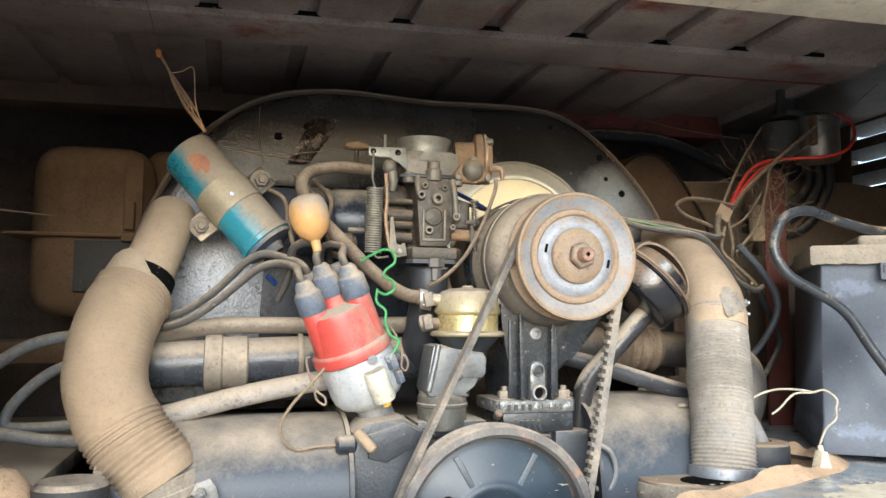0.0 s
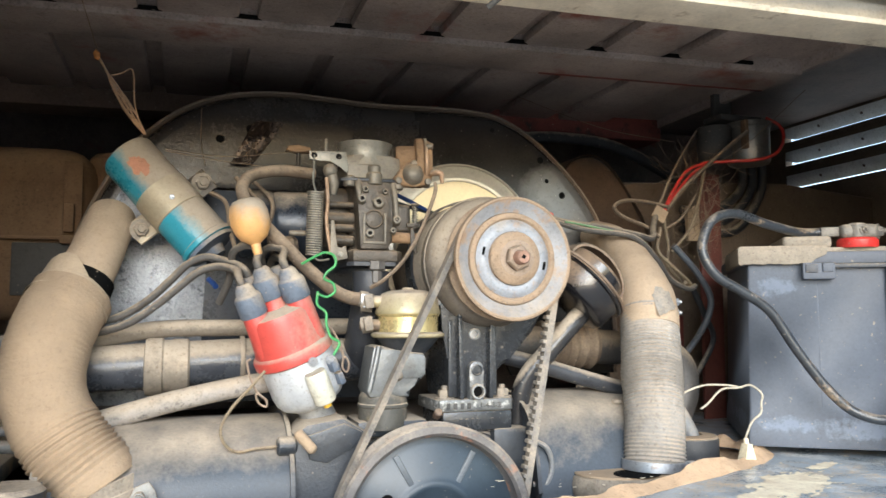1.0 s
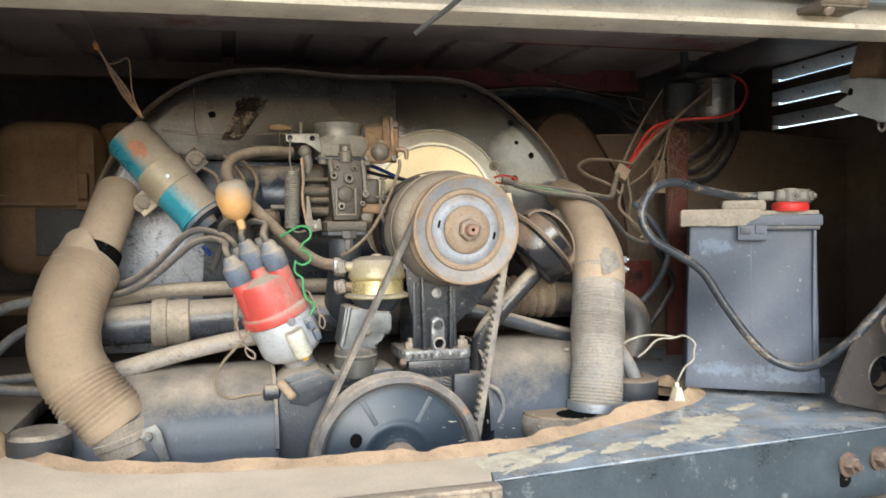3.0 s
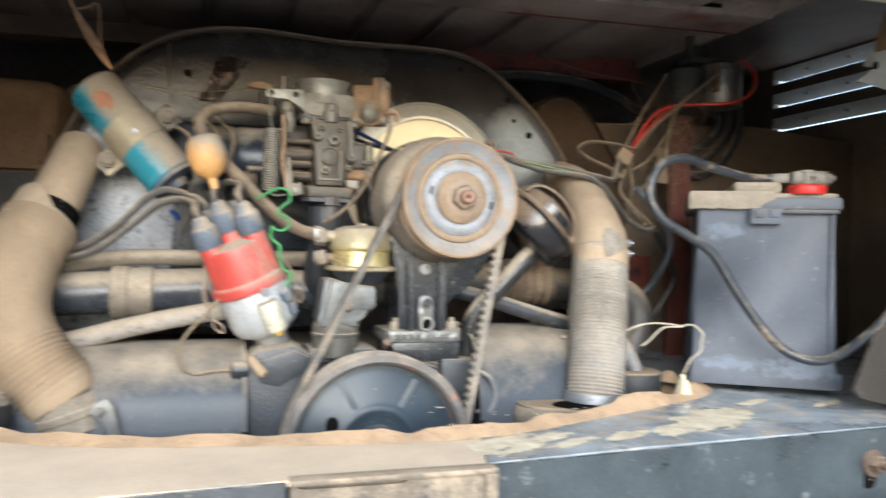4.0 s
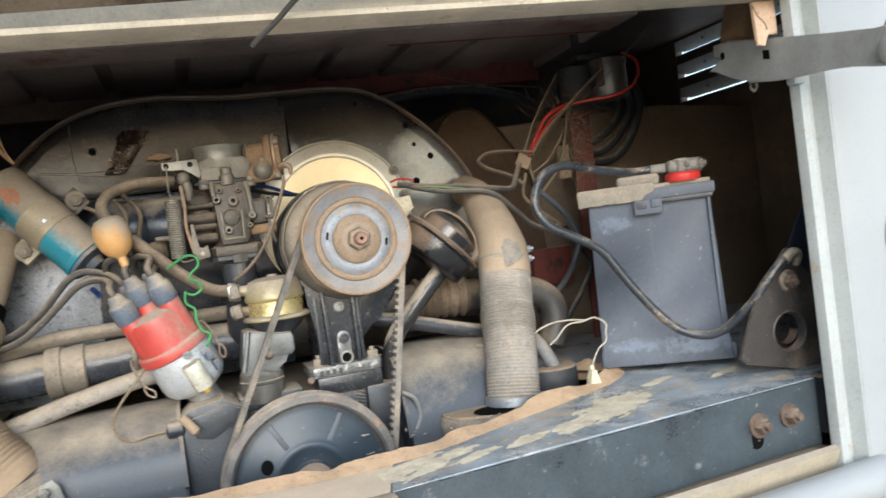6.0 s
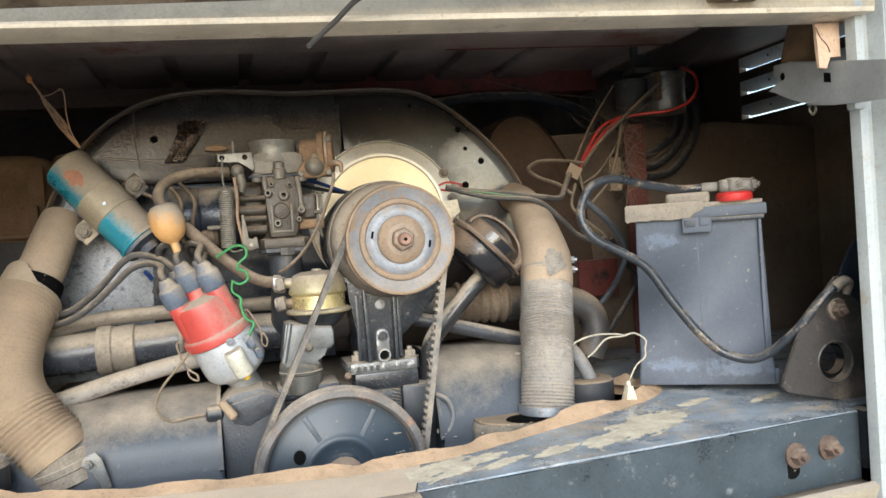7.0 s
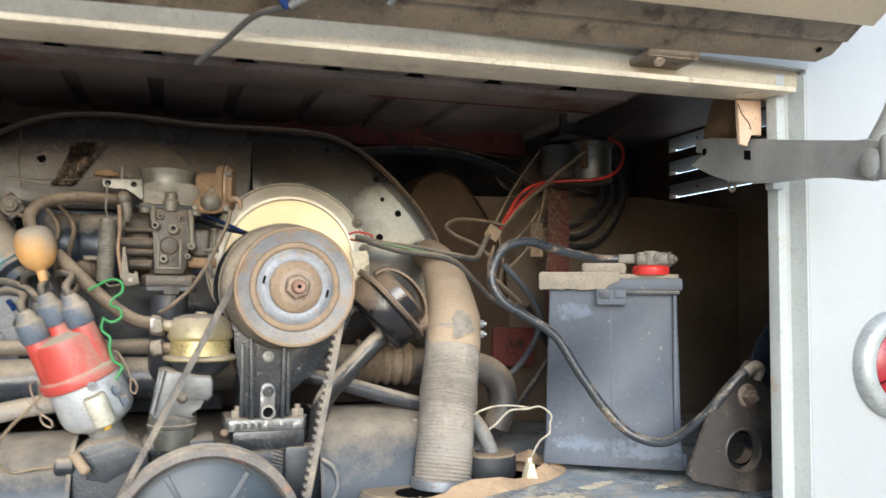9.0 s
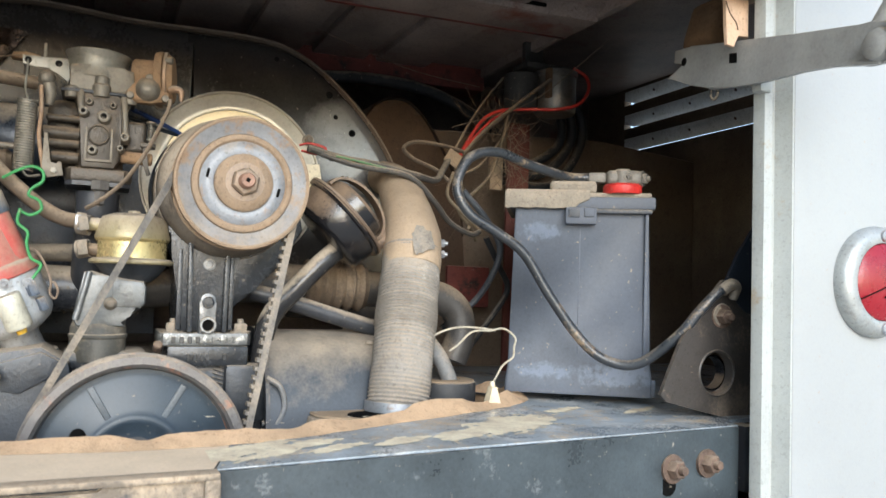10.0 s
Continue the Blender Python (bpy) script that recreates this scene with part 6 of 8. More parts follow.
# a C-shaped rubber block with a sloping top, and its tube
grom = thing("rubber_grommet", (0.545, 0.715, 0.797), "black rubber block with dust on its top", "grommet")
outer = circle(0.535, 0.714, 0.0330, 112, 428, 26)
inner_ = circle(0.537, 0.720, 0.0165, 428, 112, 20)
part("block", prism(B(), outer + inner_, (0, 0, 0.797), X, Y, 0.0265, 0.003), M_BLACKRUBBER, grom)
part("dust_top", prism(B(), circle(0.535, 0.714, 0.0312, 114, 426, 26) + circle(0.537, 0.720, 0.0180, 426, 114, 20), (0, 0, 0.8236), X, Y, 0.0012, 0.0005), M_CARD, grom, "pale dust on top")
blk = B()
lathe(blk, [(0.0, 0.0), (0.026, 0.0), (0.028, 0.004), (0.028, 0.024), (0.024, 0.028), (0, 0.027)], (-0.118, 0.660, 0.797), Z, 22)
single("rubber_plug", blk, M_BLACKRUBBER, "black rubber plug beside the brown hose foot", "grommet")
single("grommet_tube", tube(B(), [(0.505, 0.760, 0.905), (0.512, 0.745, 0.880), (0.522, 0.730, 0.862), (0.532, 0.722, 0.846), (0.5405, 0.716, 0.824), (0.541, 0.715, 0.812)], 0.0088, 16, 5), M_TUBE, "short grey rubber tube into the grommet", "tube")

# ---- battery and the right of the bay ----
def battery():
    o, u = Vector((0.593, 0.684, 0.8145)), Vector((0.844, -0.537, 0))
    v = Vector((0.537, 0.844, 0))
    rot = Matrix((u, v, Z)).transposed()

    def at(a, b, c):
        return o + u * a + v * b + Z * c

    t = thing("battery", at(0.0745, 0.10, 0), "dark blue-grey plastic car battery with scuffs and a dusty lid", "battery")
    wdt, dep = 0.150, 0.215
    # case narrows a little upwards
    bm = B()
    rows = []
    for h, g in ((0.0, 0.0012), (0.002, 0.0018), (0.014, 0.0014), (0.030, -0.0008), (0.10, -0.0028), (0.199, -0.0045)):
        rows.append([bm.verts.new(at(a, b, h)) for a, b in ((-g, -g), (wdt + g, -g), (wdt + g, dep + g), (-g, dep + g))])
    for p, q in zip(rows, rows[1:]):
        for i in range(4):
            bm.faces.new((p[i], p[(i + 1) % 4], q[(i + 1) % 4], q[i]))
    bm.faces.new(rows[0][::-1])
    bm.faces.new(rows[-1])
    up_edges = [e for e in bm.edges if abs((e.verts[0].co - e.verts[1].co).z) > 0.0015]
    bmesh.ops.bevel(bm, geom=up_edges, offset=0.0035, segments=3, affect="EDGES", profile=0.6)
    case = part("case", bm, M_BATT, t)
    part("panel_seam", box(B(), at(0.074, 0.0036, 0.11), (0.0016, 0.0022, 0.135), 0.0007, rot @ Matrix.Rotation(-0.0219, 3, "X")), M_BATT, case)
    part("corner_rib", box(B(), at(wdt - 0.0070, 0.0012, 0.112), (0.0040, 0.0050, 0.160), 0.0015, rot), M_BATT, case)
    part("foot_lug", box(B(), at(wdt + 0.002, 0.012, 0.010), (0.005, 0.030, 0.018), 0.002, rot), M_BATT, case)
    part("lid", box(B(), at(wdt / 2, dep / 2, 0.2025), (wdt + 0.004, dep + 0.004, 0.0135), 0.003, rot), M_BATT, t, "blue-grey lid")
    part("lid_step", box(B(), at(0.112, -0.0015, 0.1935), (0.072, 0.006, 0.0045), 0.001, rot), M_BATTLID, t)
    part("lid_top", box(B(), at(wdt / 2, dep / 2, 0.2110), (wdt - 0.004, dep - 0.004, 0.006), 0.002, rot), M_BATTDUST, t)
    # caked band along part of the lid's front, ragged below
    bm = B()
    rows = []
    n = 34
    for i in range(n + 1):
        a = -0.0045 + 0.088 * i / n
        drop = 0.0185 + 0.0016 * noise.noise(Vector((i * 0.45, 1.7, 0))) - 0.011 * max(0.0, (i / n - 0.80) / 0.20)
        rows.append([bm.verts.new(at(a, b, h)) for b, h in ((0.020, 0.2160), (-0.0035, 0.2160), (-0.0052, 0.2138), (-0.0054, 0.2146 - drop * 0.6), (-0.0046, 0.2146 - drop), (-0.0012, 0.2140 - drop))])
    for p, q in zip(rows, rows[1:]):
        for j in range(5):
            bm.faces.new((p[j], q[j], q[j + 1], p[j + 1]))
    part("dust_band", bm, M_BATTDUST, t, "dust-caked ribbed edge")
    part("side_band", box(B(), at(-0.0035, 0.060, 0.2055), (0.006, 0.130, 0.019), 0.002, rot), M_BATTDUST, t)
    part("cap_strip", box(B(), at(0.066, 0.050, 0.2200), (0.050, 0.095, 0.0135), 0.005, rot, 3), M_BATTDUST, t, "dusty vent cap strip")
    clip = part("clip", box(B(), at(0.0745, -0.0040, 0.1880), (0.0325, 0.010, 0.0180), 0.0022, rot), M_BATT, t, "moulded handle clip")
    part("clip_slot", box(B(), at(0.0670, -0.0088, 0.1905), (0.0120, 0.003, 0.0090), 0.001, rot), M_BATTLID, clip)
    part("clip_tab", box(B(), at(0.0830, -0.0090, 0.1915), (0.0110, 0.004, 0.0100), 0.0015, rot), M_BATT, clip)
    part("terminal_ring", lathe(B(), [(0.0195, 0), (0.0205, 0.002), (0.0205, 0.008), (0.0185, 0.0105), (0.011, 0.0110), (0, 0.0110)], at(0.118, 0.012, 0.2130), Z, 30), M_REDTERM, t, "bright red terminal ring")
    part("terminal_post", can(B(), at(0.118, 0.012, 0.2230), at(0.118, 0.012, 0.2400), 0.0095, 0.002, 18), M_LEAD, t)


battery()
clampbm = B()
crot = Matrix.Rotation(radians(-30), 3, "Z")
box(clampbm, (0.704, 0.636, 1.0455), (0.038, 0.028, 0.016), 0.006, crot, 3)
box(clampbm, (0.680, 0.650, 1.0460), (0.020, 0.014, 0.011), 0.003, crot)
bolt(clampbm, (0.718, 0.622, 1.0455), (0.5, -0.85, 0), 0.0056, 0.006)
bolt(clampbm, (0.700, 0.622, 1.0465), (-0.2, -1, 0.1), 0.0040, 0.004)
single("battery_clamp", clampbm, M_LEAD, "corroded grey lead cable clamp on the battery post", "clamp")


def wire(name, pts, r, mat, label, category="wire", n=7, seg=8, group="", wobble=0.0):
    return single(name, tube(B(), pts, r, seg, n, wobble=wobble), mat, label, category, group)


wire("battery_cable", [(0.684, 0.650, 1.047), (0.650, 0.660, 1.046), (0.600, 0.655, 1.053), (0.556, 0.650, 1.062), (0.524, 0.648, 1.052), (0.510, 0.645, 1.022), (0.522, 0.640, 0.996), (0.552, 0.635, 0.978), (0.580, 0.630, 0.958), (0.605, 0.622, 0.918), (0.632, 0.610, 0.878), (0.655, 0.597, 0.856), (0.680, 0.576, 0.853), (0.702, 0.545, 0.882), (0.718, 0.532, 0.908), (0.733, 0.526, 0.925), (0.747, 0.524, 0.933)], 0.0050, M_CABLE, "thick grey battery cable sagging across the battery", "cable", 8, 14)

# bracket plate with a round hole, at the corner post
def holed_plate(bm, outline, cx, cz, r, y, depth):
    """A star-shaped plate in a plane of constant y, with a round hole through it."""
    angs = sorted(set([round(math.atan2(b - cz, a - cx), 4) for a, b in outline] + [round(-math.pi + i * math.pi / 14, 4) for i in range(28)]))
    rows = []
    for th in angs:
        c, s = math.cos(th), math.sin(th)
        best = 1e9
        for (x0, z0), (x1, z1) in zip(outline, outline[1:] + outline[:1]):
            ex, ez = x1 - x0, z1 - z0
            den = c * ez - s * ex
            if abs(den) < 1e-9:
                continue
            k = ((x0 - cx) * ez - (z0 - cz) * ex) / den
            m = ((x0 - cx) * s - (z0 - cz) * c) / den
            if k > 0 and -1e-6 <= m <= 1 + 1e-6:
                best = min(best, k)
        rows.append([bm.verts.new((cx + c * d, yy, cz + s * d)) for d, yy in ((r * 0.96, y + depth + 0.006), (r, y), (best, y), (best, y + depth))])
    for i in range(len(rows)):
        a, b = rows[i], rows[(i + 1) % len(rows)]
        for j in range(3):
            bm.faces.new((a[j], a[j + 1], b[j + 1], b[j]))


br = thing("corner_bracket", (0.735, 0.53, 0.806), "dusty black triangular bracket plate with a round hole", "bracket")
bm = B()
holed_plate(bm, [(0.674, 0.829), (0.681, 0.822), (0.730, 0.810), (0.762, 0.803), (0.792, 0.801), (0.794, 0.930), (0.770, 0.940), (0.748, 0.938), (0.725, 0.914), (0.698, 0.880), (0.683, 0.849)], 0.7420, 0.8480, 0.0212, 0.534, 0.004)
part("plate", bm, M_BRACKET, br)
part("upper_arm", prism(B(), [(0.751, 0.936), (0.767, 0.966), (0.792, 0.996), (0.796, 1.010), (0.798, 0.900), (0.776, 0.908), (0.762, 0.920)], (0, 0.533, 0), X, Z, -0.004, 0.001), M_NAVY, br, "dark blue painted arm")
part("bolt", bolt(B(), (0.7455, 0.5325, 0.9030), Vector((-0.15, -1, 0)), 0.0076, 0.011), M_RUSTBOLT, br, "rusty ground bolt")
part("hole_rim", lathe(B(), [(0.0203, 0.0), (0.0218, 0.001), (0.0230, 0.0)], (0.7420, 0.534, 0.8480), -Y, 30), M_BRACKET, br)
part("inner_pipe", lathe(B(), [(0.0165, 0.0), (0.0175, 0.0), (0.0180, 0.012), (0.0160, 0.012), (0.0155, 0.0)], (0.755, 0.566, 0.846), -Y, 26), M_OIL, br, "dark pipe end behind the hole")

lug = thing("cable_lug", (0.748, 0.53, 0.905), "dusty crimped cable lug under the ground bolt", "cable lug")
part("barrel", tube(B(), [(0.738, 0.525, 0.9275), (0.748, 0.5235, 0.934), (0.7555, 0.5245, 0.931), (0.7555, 0.5285, 0.920)], [0.0058, 0.0058, 0.0052, 0.0040], 12, 4), M_DUSTYBOLT, lug)
part("eye", lathe(B(), [(0.0110, 0), (0.0115, 0.0008), (0.0112, 0.0020), (0.0070, 0.0022)], (0.7465, 0.5335, 0.9040), -Y, 22), M_DUSTYBOLT, lug)

# voltage regulator cans, red post, wheel-arch clutter
reg = thing("regulator", (0.745, 0.88, 1.165), "dull silver regulator can hung below the ceiling", "regulator")
part("can", lathe(B(), [(0, 0), (0.027, 0), (0.029, 0.003), (0.029, 0.050), (0.031, 0.052), (0.031, 0.058), (0, 0.060)], (0.762, 0.870, 1.168), Z, 32), M_CAN, reg)
part("side_can", lathe(B(), [(0, 0), (0.022, 0), (0.024, 0.003), (0.024, 0.048), (0, 0.050)], (0.716, 0.885, 1.172), Z, 26), M_GREYPANEL, reg, "dusty brown second can")
part("mount", box(B(), (0.748, 0.885, 1.233), (0.070, 0.040, 0.008), 0.002), M_GREYPANEL, reg)
part("hanger", box(B(), (0.745, 0.905, 1.285), (0.03, 0.010, 0.10), 0.002), M_GREYPANEL, reg)
part("tab", box(B(), (0.738, 0.848, 1.205), (0.006, 0.010, 0.040), 0.001), M_BROWN, reg)
post = thing("red_post", (0.74, 0.93, 0.80), "faded red oxide painted steel post", "post")
part("face", box(B(), (0.742, 0.935, 0.98), (0.036, 0.006, 0.37), 0.0015), M_REDPOST, post)
part("edge", box(B(), (0.7605, 0.952, 0.98), (0.003, 0.032, 0.37), 0.001), M_REDPOST, post)
bm = B()
box(bm, (0.690, 0.905, 1.085), (0.020, 0.008, 0.05), 0.0015)
single("relay_block", bm, M_CARD, "dusty tan relay block beside the post", "relay")
bm = B()
HUMP = [(p.x, p.y) for p in catmull([(0.49, 0.90, 0), (0.505, 1.10, 0), (0.535, 1.178, 0), (0.590, 1.188, 0), (0.640, 1.130, 0), (0.672, 1.06, 0), (0.69, 0.90, 0)], 5)]
prism(bm, HUMP, (0, 0.985, 0), X, Z, -0.10, 0.012)
duct = thing("air_duct", (0.59, 0.985, 0.90), "brown dusty humped air duct behind the shroud", "duct")
part("shell", bm, M_DUCT, duct)
bm = B()
for (xa, za), (xb, zb) in zip(HUMP, HUMP[1:]):
    if za > 0.98 and zb > 0.98:
        prism(bm, [(xa, za), (xb, zb), (xb * 0.985 + 0.0088, zb - 0.004), (xa * 0.985 + 0.0088, za - 0.004)], (0, 0.980, 0), X, Z, -0.004)
part("seam_lip", bm, M_DUCT, duct, "pressed lip along the duct's edge")
single("red_box", box(B(), (0.690, 0.99, 0.925), (0.07, 0.02, 0.06), 0.003), M_BAYRED, "dull red panel low behind the battery", "panel")
wire("black_conduit", [(0.45, 1.05, 1.222), (0.55, 1.05, 1.232), (0.65, 1.05, 1.225), (0.74, 1.05, 1.190), (0.80, 1.05, 1.15)], 0.009, M_BLACKRUBBER, "black conduit drooping behind the shroud", "conduit", 6, 12)
for dy, dx in ((0, 0), (0.015, 0.02), (0.03, 0.04)):
    wire("loose_hose", [(0.79 + dx, 1.0, 1.24), (0.845 + dx, 1.0, 1.22), (0.855 + dx, 1.0, 1.16), (0.80 + dx, 1.0, 1.12 - dy), (0.74, 1.0, 1.12 - dy)], 0.007, M_BLACKRUBBER, "black looped hose in the dark corner", "hose", 6, 10, "looped hoses")

# ---- left of the bay ----
box_l = thing("air_box", (-0.17, 1.06, 0.95), "brown dust-coated rounded air box", "air box")
part("shell", box(B(), (-0.170, 1.07, 1.055), (0.140, 0.17, 0.210), 0.046, seg=5), M_BROWN, box_l)
part("seam_flange", box(B(), (-0.185, 1.065, 1.046), (0.150, 0.185, 0.004), 0.0015), M_BROWN, box_l)
part("label_panel", box(B(), (-0.150, 0.983, 1.010), (0.070, 0.006, 0.062), 0.002), M_GREYPANEL, box_l, "dark recessed panel")
part("strap", box(B(), (-0.1225, 0.9845, 1.085), (0.021, 0.004, 0.11), 0.0015), M_BROWN, box_l)
part("clasp", box(B(), (-0.125, 0.975, 1.070), (0.012, 0.012, 0.034), 0.003), M_BROWN, box_l, "rusty clasp")
part("clasp", box(B(), (-0.125, 0.973, 1.044), (0.016, 0.012, 0.010), 0.002), M_BROWN, box_l)
part("trunk", box(B(), (-0.06, 1.09, 1.09), (0.11, 0.13, 0.150), 0.025, seg=3), M_BROWN, box_l, "brown dusty trunk leading to the shroud")
single("left_tray", box(B(), (-0.36, 0.95, 0.79), (0.38, 0.70, 0.02), 0.004), M_SHELFDUST, "dusty brown tray beside the engine", "tray", kind="structure")
single("inner_tray", box(B(), (0.30, 1.16, 0.79), (0.92, 0.36, 0.02), 0.004), M_WALL, "dusty dark tray behind the engine", "tray", kind="structure")
single("left_ledge", box(B(), (-0.36, 1.13, 0.905), (0.36, 0.10, 0.03), 0.008), M_BROWN, "brown dusty ledge beside the air box", "ledge")
single("dust_heap", lathe(B(), [(0.035, 0), (0.030, 0.02), (0.018, 0.034), (0, 0.038)], (-0.175, 0.66, 0.800), Z, 18), M_DUST, "small heap of tan dust", "dust", kind="stuff")
wire("grey_cable", [(-0.30, 0.86, 0.86), (-0.235, 0.85, 0.897), (-0.195, 0.85, 0.922), (-0.155, 0.85, 0.931), (-0.11, 0.85, 0.932)], 0.0062, M_TUBE, "grey cable looping beside the brown hose", "cable", 6, 10, "left cables")
wire("grey_cable", [(-0.12, 0.85, 0.912), (-0.170, 0.85, 0.898), (-0.205, 0.85, 0.868), (-0.214, 0.85, 0.845), (-0.195, 0.85, 0.841), (-0.145, 0.85, 0.843)], 0.0055, M_TUBE, "grey cable looping beside the brown hose", "cable", 6, 10, "left cables")
wire("grey_cable", [(-0.30, 0.83, 0.85), (-0.22, 0.82, 0.842), (-0.171, 0.82, 0.833), (-0.12, 0.82, 0.829)], 0.0062, M_TUBE, "grey cable looping beside the brown hose", "cable", 6, 10, "left cables")

# ---- hoses and wires on the engine ----
flt = thing("fuel_filter", (0.064, 0.72, 1.01), "amber plastic fuel filter, its top caked with dust", "fuel filter")
part("body", lathe(B(), [(0, 0.006), (0.0040, 0.006), (0.0046, 0.016), (0.0080, 0.0185), (0.0125, 0.0215), (0.0162, 0.028), (0.0184, 0.037), (0.0182, 0.046), (0.0162, 0.0535), (0.0125, 0.0580), (0.006, 0.0600), (0, 0.0603)], (0.0735, 0.718, 1.0065), (-0.24, 0.02, 0.97), 30), M_ORANGE, flt)
wire("fuel_hose", [(0.0595, 0.720, 1.060), (0.0565, 0.724, 1.076), (0.064, 0.738, 1.089), (0.078, 0.748, 1.096), (0.098, 0.755, 1.100), (0.130, 0.765, 1.100)], 0.0060, M_DHOSE, "dusty fuel hose from filter to carburettor", "hose", 7, 14, wobble=0.04)
wire("fuel_hose", [(0.080, 0.733, 1.040), (0.096, 0.730, 1.024), (0.118, 0.728, 1.002), (0.142, 0.727, 0.982), (0.160, 0.727, 0.973), (0.178, 0.726, 0.971)], 0.0066, M_DHOSE, "dusty fuel hose from pump to carburettor", "hose", 7, 14, wobble=0.04)
for (cx, cy, cz), axis, r in (((0.1740, 0.7262, 0.9715), (1, -0.03, -0.15), 0.0078), ((0.1780, 0.7680, 0.9447), (0.62, -0.78, 0.03), 0.0094)):
    clip = thing("hose_clip", (cx, cy, cz - r), "small steel worm clip round a dusty fuel hose", "hose clip", group="fuel hose clips")
    part("band", lathe(B(), [(r - 0.0010, -0.0042), (r, -0.0040), (r, 0.0040), (r - 0.0010, 0.0042)], (cx, cy, cz), axis, 24), M_DUSTYBOLT, clip)
    part("screw_housing", box(B(), (cx, cy - r - 0.0012, cz), (0.0085, 0.0045, 0.0095), 0.0012), M_STEEL, clip)
    part("screw", can(B(), (cx, cy - r - 0.0010, cz - 0.0085), (cx, cy - r - 0.0010, cz + 0.0045), 0.0026, 0.0006, 12), M_STEEL, clip)
LEADS = [
    [dist_at(-0.0205, 0.010, 0.070), dist_at(-0.0215, 0.006, 0.085), (0.053, 0.730, 0.998), (0.037, 0.745, 1.002), (0.020, 0.748, 0.997), (0.002, 0.752, 0.982), (-0.019, 0.758, 0.964), (-0.045, 0.765, 0.947), (-0.085, 0.79, 0.936)],
    [dist_at(-0.012, -0.022, 0.070), dist_at(-0.014, -0.024, 0.088), (0.045, 0.755, 1.008), (0.026, 0.760, 1.012), (0.010, 0.763, 1.005), (-0.006, 0.767, 0.989), (-0.026, 0.772, 0.970), (-0.055, 0.78, 0.953), (-0.095, 0.80, 0.946)],
    [dist_at(0.0, 0.0, 0.076), dist_at(-0.001, -0.002, 0.092), (0.073, 0.728, 1.018), (0.061, 0.735, 1.022), (0.051, 0.745, 1.016), (0.050, 0.755, 1.005), (0.048, 0.765, 0.988), (0.040, 0.780, 0.968)],
    [dist_at(0.0215, 0.010, 0.070), dist_at(0.021, 0.007, 0.086), (0.096, 0.722, 1.017), (0.086, 0.735, 1.021), (0.078, 0.75, 1.014), (0.085, 0.78, 0.99)],
    [dist_at(0.014, -0.022, 0.070), (0.100, 0.75, 1.008), (0.090, 0.77, 1.012), (0.09, 0.79, 0.98)],
]
for pts in LEADS:
    wire("ignition_lead", pts, 0.0038, M_LEADWIRE, "dusty grey ignition lead from the red cap", "ignition lead", 6, 10, "ignition leads", 0.03)
wire("breather_hose", [(-0.10, 0.80, 0.926), (-0.060, 0.80, 0.935), (-0.015, 0.80, 0.942), (0.04, 0.80, 0.943), (0.10, 0.80, 0.943), (0.16, 0.79, 0.944), (0.185, 0.76, 0.945)], 0.0085, M_TANHOSE, "dusty tan breather hose above the manifold", "hose", 6, 12, wobble=0.04)
wire("green_wire", [(0.112, 0.714, 1.004), (0.122, 0.710, 1.010), (0.133, 0.709, 1.015), (0.142, 0.709, 1.012), (0.143, 0.709, 1.003), (0.135, 0.709, 0.996), (0.133, 0.709, 0.990), (0.141, 0.709, 0.986), (0.143, 0.709, 0.978), (0.135, 0.709, 0.973), (0.127, 0.710, 0.976)], 0.0013, M_GREEN, "bright green wire curling beside the spring", "wire", 6, 8, "green wires")
wire("green_wire", [(0.127, 0.709, 0.978), (0.126, 0.706, 0.966), (0.134, 0.704, 0.958), (0.134, 0.702, 0.948), (0.138, 0.700, 0.936), (0.146, 0.699, 0.930), (0.140, 0.698, 0.918)], 0.0013, M_GREEN, "green wire down to the distributor", "wire", 6, 8, "green wires")
wire("vacuum_pipe", [(0.244, 0.712, 1.088), (0.243, 0.708, 1.080), (0.238, 0.705, 1.066), (0.225, 0.703, 1.036), (0.208, 0.702, 1.008), (0.190, 0.704, 0.990), (0.178, 0.712, 0.982)], 0.0019, M_DHOSE, "thin grey-brown pipe from choke to pump", "pipe", 7, 8)
wire("blue_lead", [(0.212, 0.790, 1.092), (0.226, 0.800, 1.089), (0.243, 0.805, 1.083), (0.264, 0.812, 1.075)], 0.0024, M_BLUE, "blue sleeved lead behind the choke", "wire")
wire("navy_lead", [(0.212, 0.795, 1.084), (0.228, 0.802, 1.080), (0.246, 0.806, 1.076), (0.266, 0.814, 1.073)], 0.0022, M_NAVY, "dark navy sleeved lead beside the blue one", "wire")
wire("dark_lead", [(0.262, 0.812, 1.0755), (0.272, 0.818, 1.073), (0.286, 0.830, 1.072), (0.303, 0.853, 1.077), (0.318, 0.858, 1.070)], 0.0026, M_BLACKRUBBER, "dark lead running to the generator", "wire")
wire("blue_tag_lead", [(0.030, 0.79, 0.992), (0.034, 0.785, 0.988), (0.037, 0.78, 0.984)], 0.0028, M_BLUE, "small blue crimp behind the leads", "wire")
wire("thin_wire", [(0.078, 0.694, 0.906), (0.066, 0.694, 0.892), (0.050, 0.696, 0.874), (0.041, 0.698, 0.856), (0.045, 0.699, 0.842), (0.056, 0.700, 0.835), (0.072, 0.700, 0.837), (0.092, 0.700, 0.838)], 0.0014, M_WEBWIRE, "thin tan wire to the sender", "wire")
